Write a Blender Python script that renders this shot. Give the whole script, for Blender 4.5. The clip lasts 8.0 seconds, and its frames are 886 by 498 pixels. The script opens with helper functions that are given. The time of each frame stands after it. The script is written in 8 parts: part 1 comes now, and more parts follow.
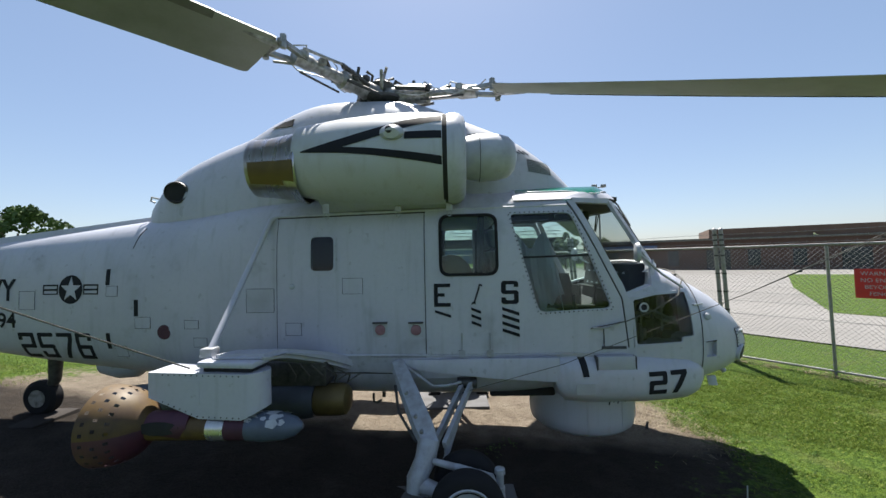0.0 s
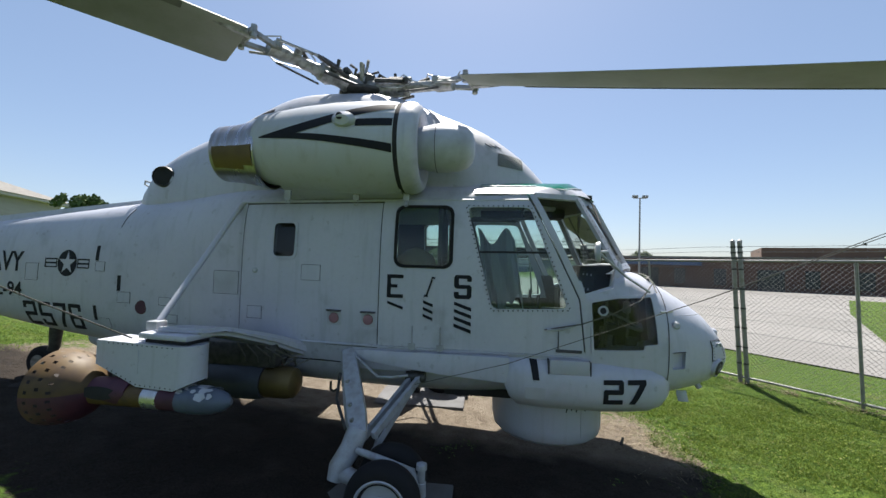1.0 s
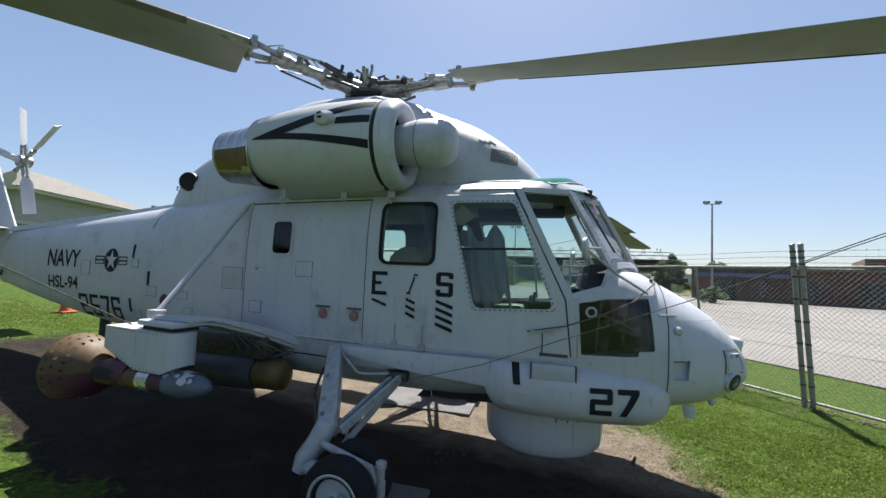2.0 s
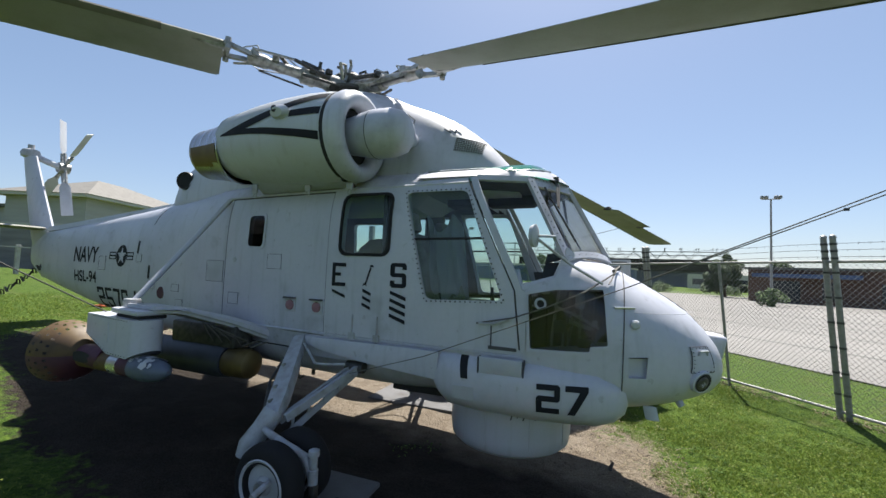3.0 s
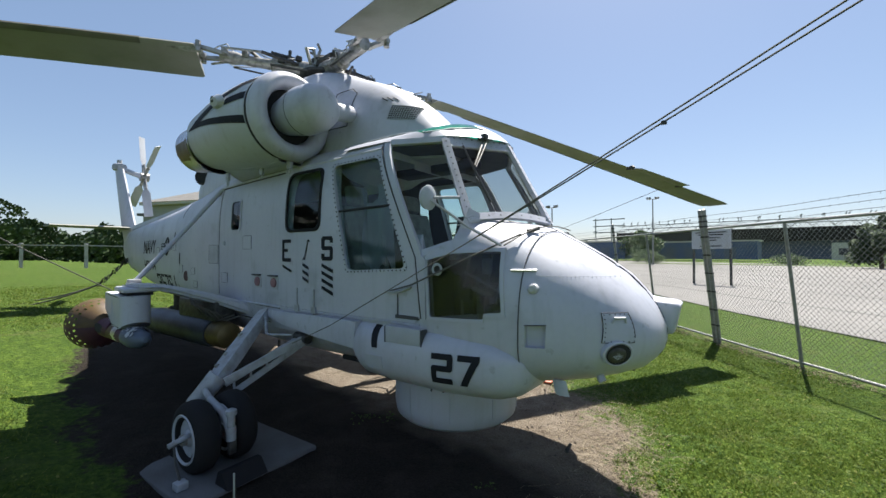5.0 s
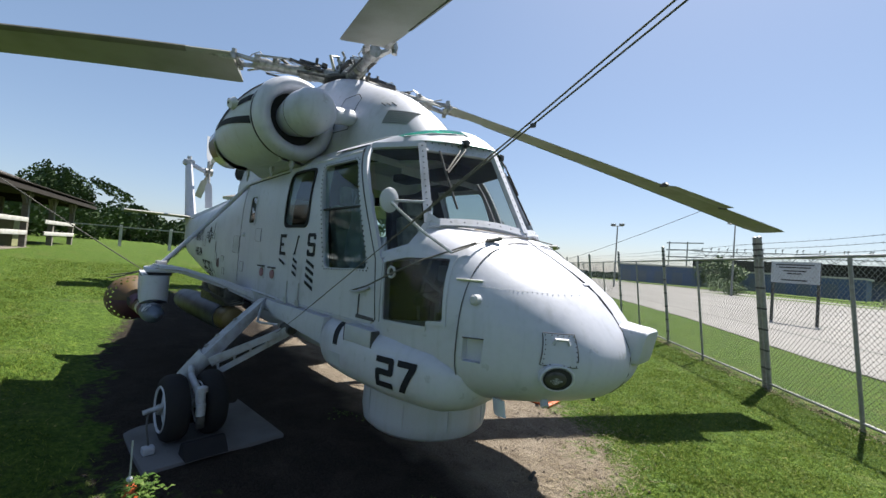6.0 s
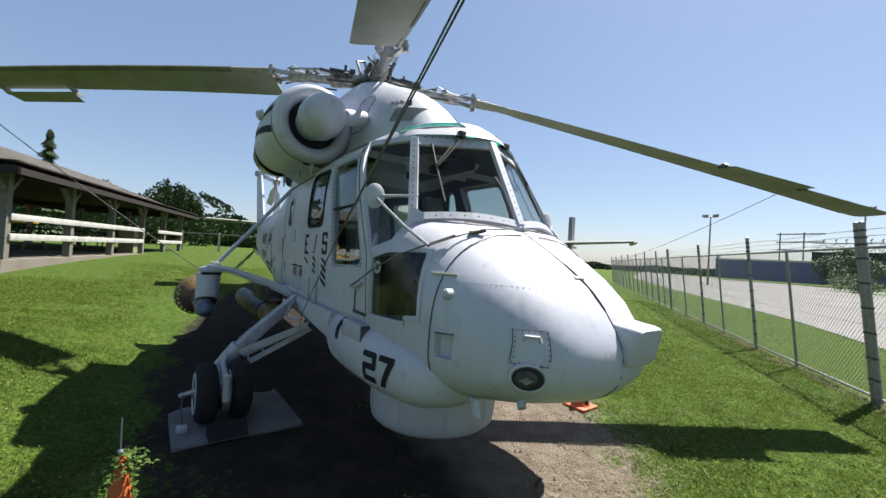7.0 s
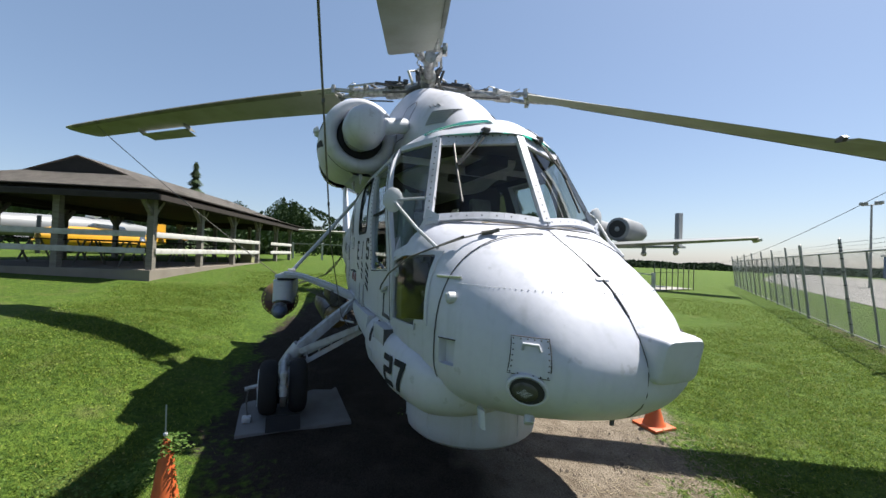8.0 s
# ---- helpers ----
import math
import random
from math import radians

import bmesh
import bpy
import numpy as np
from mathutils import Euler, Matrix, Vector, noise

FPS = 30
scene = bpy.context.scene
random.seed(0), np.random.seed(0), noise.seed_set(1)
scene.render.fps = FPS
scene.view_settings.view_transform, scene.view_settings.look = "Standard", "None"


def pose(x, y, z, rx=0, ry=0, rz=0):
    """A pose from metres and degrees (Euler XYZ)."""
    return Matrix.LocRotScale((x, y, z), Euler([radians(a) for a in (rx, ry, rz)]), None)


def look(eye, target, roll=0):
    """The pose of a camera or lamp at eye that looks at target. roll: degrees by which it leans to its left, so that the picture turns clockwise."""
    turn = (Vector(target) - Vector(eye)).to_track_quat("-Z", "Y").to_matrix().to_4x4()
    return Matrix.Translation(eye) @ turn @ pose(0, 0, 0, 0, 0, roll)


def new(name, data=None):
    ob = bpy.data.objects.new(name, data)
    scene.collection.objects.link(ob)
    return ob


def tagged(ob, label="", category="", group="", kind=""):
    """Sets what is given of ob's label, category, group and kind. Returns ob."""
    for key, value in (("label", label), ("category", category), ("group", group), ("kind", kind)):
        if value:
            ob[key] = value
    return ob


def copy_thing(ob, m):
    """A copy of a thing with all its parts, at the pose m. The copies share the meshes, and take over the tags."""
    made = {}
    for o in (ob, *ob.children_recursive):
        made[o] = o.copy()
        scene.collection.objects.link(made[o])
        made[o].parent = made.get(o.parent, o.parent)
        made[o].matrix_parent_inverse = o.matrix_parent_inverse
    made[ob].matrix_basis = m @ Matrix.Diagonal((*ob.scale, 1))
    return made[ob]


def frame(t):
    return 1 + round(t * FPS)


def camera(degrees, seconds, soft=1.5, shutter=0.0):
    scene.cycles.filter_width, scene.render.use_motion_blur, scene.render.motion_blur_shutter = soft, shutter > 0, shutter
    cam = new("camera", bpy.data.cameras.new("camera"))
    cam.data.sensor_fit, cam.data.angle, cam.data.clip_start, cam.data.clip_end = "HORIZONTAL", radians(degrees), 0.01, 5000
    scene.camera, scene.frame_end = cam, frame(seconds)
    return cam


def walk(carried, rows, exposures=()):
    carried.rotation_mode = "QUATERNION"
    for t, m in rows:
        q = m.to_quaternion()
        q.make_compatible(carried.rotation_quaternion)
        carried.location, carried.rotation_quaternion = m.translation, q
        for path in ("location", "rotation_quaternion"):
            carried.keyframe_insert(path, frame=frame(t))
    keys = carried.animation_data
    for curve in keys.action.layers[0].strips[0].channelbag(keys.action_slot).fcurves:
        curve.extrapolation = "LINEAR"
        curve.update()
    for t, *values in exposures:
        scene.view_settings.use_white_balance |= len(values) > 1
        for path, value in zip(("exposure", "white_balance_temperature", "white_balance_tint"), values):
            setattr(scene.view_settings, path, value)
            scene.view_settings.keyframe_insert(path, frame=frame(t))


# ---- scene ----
cam = camera(96.7, 8.0)
ROWS = [
    # seconds, x, y, z, yaw, pitch, roll
    (0.0, 0.260, -4.509, 2.121, 0.26, 1.39, 1.27),
    (0.5, 0.591, -4.422, 2.051, 3.86, 2.65, -0.34),
    (1.0, 1.023, -4.408, 1.996, 5.62, 2.18, -1.73),
    (1.5, 1.366, -4.323, 1.936, 8.66, 3.66, -1.71),
    (1.7, 1.486, -4.273, 1.917, 10.98, 3.61, -2.24),
    (2.8, 2.260, -4.009, 1.873, 19.09, 3.08, -1.93),
    (3.0, 2.398, -3.916, 1.843, 20.14, 3.29, -2.43),
    (3.5, 2.722, -3.733, 1.798, 24.32, 1.13, -1.61),
    (4.0, 3.075, -3.600, 1.732, 27.05, -0.49, -3.56),
    (4.5, 3.371, -3.378, 1.708, 30.08, -0.71, -1.73),
    (5.0, 3.636, -3.171, 1.744, 33.55, 0.70, 0.08),
    (5.2, 3.753, -3.096, 1.738, 35.77, 1.34, -0.42),
    (6.3, 4.304, -2.537, 1.751, 44.99, 1.34, -4.40),
    (6.5, 4.362, -2.438, 1.763, 47.55, 0.74, -3.23),
    (7.0, 4.568, -2.190, 1.748, 53.16, 0.88, -3.46),
    (7.5, 4.695, -1.926, 1.761, 59.39, 1.23, -2.62),
    (8.0, 4.763, -1.686, 1.757, 66.86, 0.91, -2.14),
]
walk(cam, [(t, pose(x, y, z, 90 + pitch, roll, yaw)) for t, x, y, z, yaw, pitch, roll in ROWS])

# ---- daylight ----
SUN_ELEV, SHADOW = math.radians(60.8), Vector((0.03, -0.56, -1.0)).normalized()
world = bpy.data.worlds.new("world")
scene.world = world
world.use_nodes = True
wn, wl = world.node_tree.nodes, world.node_tree.links
sky = wn.new("ShaderNodeTexSky")
sky.sky_type, sky.sun_disc = "NISHITA", False
sky.sun_elevation, sky.sun_rotation = SUN_ELEV, math.radians(-3)
sky.air_density, sky.dust_density, sky.ozone_density, sky.altitude = 1.0, 0.9, 2.0, 200
tint = wn.new("ShaderNodeMix")
tint.data_type, tint.blend_type = "RGBA", "MULTIPLY"
tint.inputs[0].default_value, tint.inputs[7].default_value = 1.0, (1.06, 1.0, 1.0, 1.0)
wl.new(sky.outputs[0], tint.inputs[6])
haze = wn.new("ShaderNodeMix")
haze.data_type, haze.inputs[0].default_value, haze.inputs[7].default_value = "RGBA", 0.27, (3.0, 4.5, 6.6, 1.0)
wl.new(tint.outputs[2], haze.inputs[6])
wl.new(haze.outputs[2], wn["Background"].inputs[0])
wn["Background"].inputs[1].default_value = 0.051
sun = new("sun", bpy.data.lights.new("sun", "SUN"))
sun.data.energy, sun.data.angle, sun.data.color = 4.75, math.radians(0.55), (1.0, 0.955, 0.88)
sun.matrix_world = look((0, 0, 30), Vector((0, 0, 30)) + SHADOW)
scene.view_settings.exposure = 1.4


# ---- materials ----
def material(name, base, rough=0.6, metal=0.0, spec=0.5, dark=None, scale=6.0, amount=0.5, fine=90.0, fine_amount=0.12, bump=0.0,
             bump_scale=60.0, streak=None, stretch=(1, 1, 1), coat=0.0, rough_vary=0.15, rnd=0.0, scuff=None):
    """A surface with stains at a large scale, grain at a small one, optional downward streaks and relief."""
    m = bpy.data.materials.new(name)
    m.use_nodes = True
    n, l = m.node_tree.nodes, m.node_tree.links
    b = n["Principled BSDF"]
    b.inputs["Metallic"].default_value = metal
    b.inputs["Specular IOR Level"].default_value = spec
    b.inputs["Coat Weight"].default_value = coat
    geo = n.new("ShaderNodeNewGeometry")
    mp = n.new("ShaderNodeMapping")
    mp.inputs["Scale"].default_value = stretch
    l.new(geo.outputs["Position"], mp.inputs[0])

    def noise_node(s, detail, src=mp):
        t = n.new("ShaderNodeTexNoise")
        t.inputs["Scale"].default_value, t.inputs["Detail"].default_value = s, detail
        l.new(src.outputs[0], t.inputs["Vector"])
        return t

    def ramp(src, lo, hi):
        r = n.new("ShaderNodeMapRange")
        r.inputs["From Min"].default_value, r.inputs["From Max"].default_value = lo, hi
        l.new(src, r.inputs["Value"])
        return r.outputs[0]

    def blend(a, bcol, fac, factor=1.0, mode="MIX"):
        x = n.new("ShaderNodeMix")
        x.data_type, x.blend_type = "RGBA", mode
        if isinstance(a, tuple):
            x.inputs[6].default_value = (*a, 1)
        else:
            l.new(a, x.inputs[6])
        if isinstance(bcol, tuple):
            x.inputs[7].default_value = (*bcol, 1)
        else:
            l.new(bcol, x.inputs[7])
        mul = n.new("ShaderNodeMath")
        mul.operation = "MULTIPLY"
        mul.inputs[1].default_value = factor
        l.new(fac, mul.inputs[0])
        l.new(mul.outputs[0], x.inputs[0])
        return x.outputs[2]

    dark = dark or tuple(c * 0.6 for c in base)
    big = noise_node(scale, 4)
    small = noise_node(fine, 3)
    col = blend(base, dark, ramp(big.outputs[0], 0.42, 0.72), amount)
    col = blend(col, tuple(c * 0.5 for c in base), ramp(small.outputs[0], 0.45, 0.75), fine_amount)
    if streak:
        mp2 = n.new("ShaderNodeMapping")
        mp2.inputs["Scale"].default_value = (9.0, 9.0, 0.7)
        l.new(geo.outputs["Position"], mp2.inputs[0])
        st = noise_node(1.6, 5, mp2)
        col = blend(col, streak, ramp(st.outputs[0], 0.54, 0.80), 0.5)
    if scuff:
        chips = noise_node(11, 9)
        col = blend(col, scuff, ramp(chips.outputs[0], 0.66, 0.69), 0.28)
        smear = noise_node(3.2, 8)
        col = blend(col, scuff, ramp(smear.outputs[0], 0.60, 0.80), 0.45)
    if rnd:
        oi = n.new("ShaderNodeObjectInfo")
        col = blend(col, tuple(c * (1 - rnd) for c in base), oi.outputs["Random"], 0.9)
    l.new(col, b.inputs["Base Color"])
    rr = n.new("ShaderNodeMapRange")
    rr.inputs["To Min"].default_value, rr.inputs["To Max"].default_value = max(0.02, rough - rough_vary), min(1, rough + rough_vary)
    l.new(big.outputs[0], rr.inputs["Value"])
    l.new(rr.outputs[0], b.inputs["Roughness"])
    if bump:
        bp = n.new("ShaderNodeBump")
        bp.inputs["Strength"].default_value, bp.inputs["Distance"].default_value = 1.0, bump
        bn = noise_node(bump_scale, 4)
        l.new(bn.outputs[0], bp.inputs["Height"])
        l.new(bp.outputs[0], b.inputs["Normal"])
    return m


def glass(name, tint, gloss=0.02, milk=None, haze=0.6):
    """A thin pane: clear with a tint, with a mirror gloss that grows at the edge-on angle; milk: a share of coloured haze."""
    m = bpy.data.materials.new(name)
    m.use_nodes = True
    n, l = m.node_tree.nodes, m.node_tree.links
    n.remove(n["Principled BSDF"])
    t, g, mx, lw = n.new("ShaderNodeBsdfTransparent"), n.new("ShaderNodeBsdfGlossy"), n.new("ShaderNodeMixShader"), n.new("ShaderNodeLayerWeight")
    t.inputs[0].default_value = (*tint, 1)
    g.inputs["Roughness"].default_value = gloss
    pw, ma = n.new("ShaderNodeMath"), n.new("ShaderNodeMath")
    pw.operation, ma.operation = "POWER", "MULTIPLY_ADD"
    pw.inputs[1].default_value, ma.inputs[1].default_value, ma.inputs[2].default_value = 5.0, 0.95, 0.028
    lw.inputs[0].default_value = 0.5
    l.new(lw.outputs["Facing"], pw.inputs[0])
    l.new(pw.outputs[0], ma.inputs[0])
    l.new(ma.outputs[0], mx.inputs[0])
    src = t.outputs[0]
    if milk:
        d, tr, m1, m2 = n.new("ShaderNodeBsdfDiffuse"), n.new("ShaderNodeBsdfTranslucent"), n.new("ShaderNodeMixShader"), n.new("ShaderNodeMixShader")
        d.inputs[0].default_value = tr.inputs[0].default_value = (*milk, 1)
        l.new(d.outputs[0], m1.inputs[1])
        l.new(tr.outputs[0], m1.inputs[2])
        m2.inputs[0].default_value = haze
        l.new(src, m2.inputs[1])
        l.new(m1.outputs[0], m2.inputs[2])
        src = m2.outputs[0]
    l.new(src, mx.inputs[1])
    l.new(g.outputs[0], mx.inputs[2])
    l.new(mx.outputs[0], n["Material Output"].inputs[0])
    return m


HULL = material("hull_paint", (0.4482, 0.4604, 0.5206), 0.42, dark=(0.3398, 0.3544, 0.4161), scale=1.6, amount=0.45, fine=26, fine_amount=0.10,
                streak=(0.28, 0.29, 0.31), bump=0.0042, bump_scale=4.5, rough_vary=0.12, scuff=(0.17, 0.165, 0.155))
HULL_SEAM = material("seam_dark", (0.075, 0.075, 0.08), 0.85, spec=0.25)
WHITE = material("white_paint", (0.432, 0.454, 0.4961), 0.45, dark=(0.4061, 0.4059, 0.4025), scale=3, amount=0.5, streak=(0.311, 0.2968, 0.2714))
PANEL = material("panel_paint", (0.4057, 0.4232, 0.4631), 0.5, dark=(0.3175, 0.3208, 0.3402), scale=5, amount=0.6)
BLACK = material("black_marking", (0.014, 0.015, 0.020), 0.7, spec=0.2, amount=0.3)
RUBBER = material("rubber", (0.016, 0.016, 0.018), 0.9, spec=0.2, dark=(0.028, 0.026, 0.024), bump=0.002, bump_scale=40)
# near-black for dark fittings, and for shade painted across openings
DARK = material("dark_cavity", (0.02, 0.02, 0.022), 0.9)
STEEL = material("strut_metal", (0.36, 0.378, 0.414), 0.38, dark=(0.225, 0.216, 0.198), scale=14, amount=0.7, streak=(0.18, 0.162, 0.144))
HUBM = material("hub_metal", (0.34, 0.34, 0.33), 0.45, metal=0.5, dark=(0.10, 0.09, 0.08), scale=16, amount=0.9)
HUBD = material("hub_dark", (0.07, 0.068, 0.065), 0.5, metal=0.4, dark=(0.02, 0.02, 0.02), scale=20, amount=0.8)
BLADE = material("blade_paint", (0.2378, 0.2378, 0.2132), 0.6, dark=(0.1722, 0.1722, 0.1394), scale=3, amount=0.6, fine=40)
BLADE_DARK = material("blade_edge", (0.12, 0.115, 0.09), 0.6, dark=(0.06, 0.058, 0.05), scale=5, amount=0.8)
TITAN = material("nozzle_metal", (0.45, 0.45, 0.495), 0.30, metal=0.9, dark=(0.24, 0.195, 0.12), scale=3, amount=0.7, stretch=(6, 1, 1))
BRASS = material("heat_brass", (0.152, 0.108, 0.04), 0.5, metal=0.45, dark=(0.072, 0.052, 0.028), scale=5, amount=0.7)
ALU = material("bare_metal", (0.62, 0.63, 0.64), 0.3, metal=0.8, dark=(0.35, 0.35, 0.36), scale=12)
RED = material("faded_red", (0.26, 0.13, 0.15), 0.6, dark=(0.15, 0.07, 0.09), scale=20)
ORANGE_P = material("ochre_paint", (0.09375, 0.054, 0.0135), 0.6, dark=(0.051, 0.027, 0.0168), scale=9, amount=0.8)
MAROON = material("maroon_paint", (0.068, 0.0176, 0.036), 0.6, dark=(0.04, 0.0128, 0.032), scale=8, amount=0.7)
BLUEGREY = material("blue_grey_paint", (0.088, 0.112, 0.16), 0.5, dark=(0.048, 0.056, 0.08), scale=8)
NAVY = material("torpedo_paint", (0.0451, 0.0533, 0.0697), 0.5, dark=(0.0246, 0.0246, 0.0328))
CONE = material("cone_plastic", (0.4756, 0.0943, 0.02296), 0.55, dark=(0.3444, 0.0738, 0.0246), scale=14, amount=0.6)
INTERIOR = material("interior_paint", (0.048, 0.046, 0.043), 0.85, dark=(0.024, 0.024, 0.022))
SEATM = material("seat_fabric", (0.24, 0.26, 0.245), 0.85, dark=(0.09, 0.10, 0.095), scale=12, amount=0.7)
TAN = material("tan_cover", (0.34, 0.27, 0.16), 0.8, dark=(0.2, 0.15, 0.08), scale=7)
ROPE = material("rope", (0.10, 0.095, 0.085), 0.85, dark=(0.05, 0.05, 0.045), scale=40)
GLASS = glass("window_glass", (0.80, 0.88, 0.86))
GLASS_DARK = glass("smoked_glass", (0.42, 0.46, 0.48))
GLASS_SMOKE = glass("tinted_glass", (0.60, 0.585, 0.56))
GLASS_NOSE = glass("weathered_glass", (0.66, 0.66, 0.67), 0.06, (0.36, 0.35, 0.33), 0.04)
GLASS_GREEN = glass("green_glass", (0.10, 0.62, 0.48), 0.05, (0.02, 0.36, 0.25))
GALV = material("galvanised", (0.2706, 0.2706, 0.2624), 0.5, metal=0.35, dark=(0.1804, 0.1722, 0.1558), scale=18, amount=0.7)
CONCRETE = material("concrete", (0.2574, 0.2496, 0.234), 0.9, dark=(0.2106, 0.2028, 0.1872), scale=3, amount=0.7, bump=0.004)
WOOD = material("weathered_wood", (0.17, 0.155, 0.13), 0.8, dark=(0.10, 0.09, 0.08), scale=4, amount=0.8, stretch=(1, 1, 6), bump=0.003)
# pad concrete made darker to deepen the shade under the aircraft
PAD = material("shaded_stained_pad", (0.1148, 0.1148, 0.1189), 0.9, dark=(0.082, 0.0779, 0.0738), scale=4, amount=0.8, bump=0.004)
SLAB = material("tan_slab", (0.1794, 0.156, 0.1287), 0.9, dark=(0.1404, 0.1209, 0.0975), scale=2, amount=0.7, bump=0.004)
RAIL_WOOD = material("grey_rail_wood", (0.4324, 0.4247, 0.4015), 0.8, dark=(0.278, 0.2626, 0.2393), scale=5, amount=0.8, bump=0.003)
SHINGLE = material("roof_shingle", (0.1511, 0.1365, 0.1219), 0.9, dark=(0.09262, 0.0858, 0.07605), scale=3, amount=0.7, fine=14, fine_amount=0.5, bump=0.01, bump_scale=14)
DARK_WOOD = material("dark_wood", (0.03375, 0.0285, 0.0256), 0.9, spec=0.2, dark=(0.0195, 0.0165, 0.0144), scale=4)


# ---- builders ----
def finish(bm, smooth=40):
    me = bpy.data.meshes.new("mesh")
    bmesh.ops.recalc_face_normals(bm, faces=bm.faces[:])
    bm.to_mesh(me)
    bm.free()
    if smooth:
        me.polygons.foreach_set("use_smooth", [True] * len(me.polygons))
        me.set_sharp_from_angle(angle=radians(smooth))
    return me


def part(name, bm, mat, parent=None, label="", smooth=40):
    me = bm if isinstance(bm, bpy.types.Mesh) else finish(bm, smooth)
    if mat and not me.materials:
        me.materials.append(mat)
    ob = new(name, me)
    if parent:
        ob.parent = parent
    if label:
        tagged(ob, label)
    return ob


def thing(name, label, category, group="", kind="", at=(0, 0, 0), turn=0.0):
    ob = new(name)
    ob.empty_display_size = 0.1
    ob.matrix_basis = pose(*at, 0, 0, turn)
    return tagged(ob, label, category, group, kind)


def box(bm, x0, x1, y0, y1, z0, z1, m=None, bevel=0.0):
    r = bmesh.ops.create_cube(bm, size=1.0)
    v = r["verts"]
    bmesh.ops.transform(bm, verts=v, matrix=Matrix.Translation(((x0 + x1) / 2, (y0 + y1) / 2, (z0 + z1) / 2)) @ Matrix.Diagonal((abs(x1 - x0), abs(y1 - y0), abs(z1 - z0), 1)))
    if bevel:
        e = list({e for w in v for e in w.link_edges})
        r2 = bmesh.ops.bevel(bm, geom=e, offset=bevel, segments=2, affect="EDGES", profile=0.5)
        v = list({w for f in r2["faces"] for w in f.verts} | {w for w in v if w.is_valid})
    if m:
        bmesh.ops.transform(bm, verts=v, matrix=m)
    return v


def boxm(*a, bevel=0.0, m=None):
    bm = bmesh.new()
    box(bm, *a, m=m, bevel=bevel)
    return bm


def rings(bm, loops, cap=True, close=True):
    """Skin a row of closed loops."""
    vs = [[bm.verts.new(p) for p in lp] for lp in loops]
    k = len(vs[0])
    for a, b in zip(vs, vs[1:]):
        for i in range(k if close else k - 1):
            j = (i + 1) % k
            bm.faces.new((a[i], a[j], b[j], b[i]))
    if cap:
        bm.faces.new(vs[0][::-1])
        bm.faces.new(vs[-1])
    return vs


def tube(bm, pts, r, n=8, cap=True):
    """A round bar along points; r: one radius or one for each point."""
    pts = [Vector(p) for p in pts]
    rs = r if isinstance(r, (list, tuple)) else [r] * len(pts)
    loops, ref = [], None
    for i, p in enumerate(pts):
        d = (pts[min(i + 1, len(pts) - 1)] - pts[max(i - 1, 0)]).normalized()
        if ref is None:
            ref = d.orthogonal().normalized()
        ref = (ref - d * ref.dot(d)).normalized()
        up = d.cross(ref)
        loops.append([p + (ref * math.cos(6.28319 * k / n) + up * math.sin(6.28319 * k / n)) * rs[i] for k in range(n)])
    rings(bm, loops, cap)
    return bm


def tubem(pts, r, n=8):
    return tube(bmesh.new(), pts, r, n)


def turned(profile, n=32, axis="x", at=(0, 0, 0), bm=None, squash=(1, 1)):
    """A body of revolution about x (or y, z): profile rows of (along, radius)."""
    bm = bm or bmesh.new()
    loops = []
    for a, r in profile:
        lp = []
        for k in range(n):
            c, s = r * math.cos(6.28319 * k / n) * squash[0], r * math.sin(6.28319 * k / n) * squash[1]
            p = {"x": (a, c, s), "y": (c, a, s), "z": (c, s, a)}[axis]
            lp.append(Vector(p) + Vector(at))
        loops.append(lp)
    rings(bm, loops)
    return bm


def plate(outline, holes, to3d, thick, out):
    """A flat panel with holes: outline and holes in 2D, to3d maps to space, out is the outward direction."""
    bm = bmesh.new()
    edges = []
    for lp in [outline, *holes]:
        vs = [bm.verts.new((a, b, 0)) for a, b in lp]
        edges += [bm.edges.new((vs[i], vs[(i + 1) % len(vs)])) for i in range(len(vs))]
    bmesh.ops.triangle_fill(bm, use_beauty=True, edges=edges)
    r = bmesh.ops.extrude_face_region(bm, geom=bm.faces[:])
    top = {v for v in r["geom"] if isinstance(v, bmesh.types.BMVert)}
    for v in bm.verts:
        p = Vector(to3d(v.co.x, v.co.y))
        v.co = p + Vector(out) * (thick if v in top else 0)
    return bm


def rounded(x0, x1, z0, z1, r, n=4):
    pts = []
    for cx, cz, a0 in ((x1 - r, z1 - r, 0), (x0 + r, z1 - r, 90), (x0 + r, z0 + r, 180), (x1 - r, z0 + r, 270)):
        for k in range(n + 1):
            a = radians(a0 + 90 * k / n)
            pts.append((cx + r * math.cos(a), cz + r * math.sin(a)))
    return pts


def soften(poly, r, n=4):
    """Rounds the corners of a polygon."""
    out = []
    for i, p in enumerate(poly):
        a, b = Vector(poly[i - 1]), Vector(poly[(i + 1) % len(poly)])
        p = Vector(p)
        u, v = (a - p).normalized() * r, (b - p).normalized() * r
        for k in range(n + 1):
            t = k / n
            out.append(tuple((p + u) * (1 - t) ** 2 + p * 2 * t * (1 - t) + (p + v) * t ** 2))
    return out


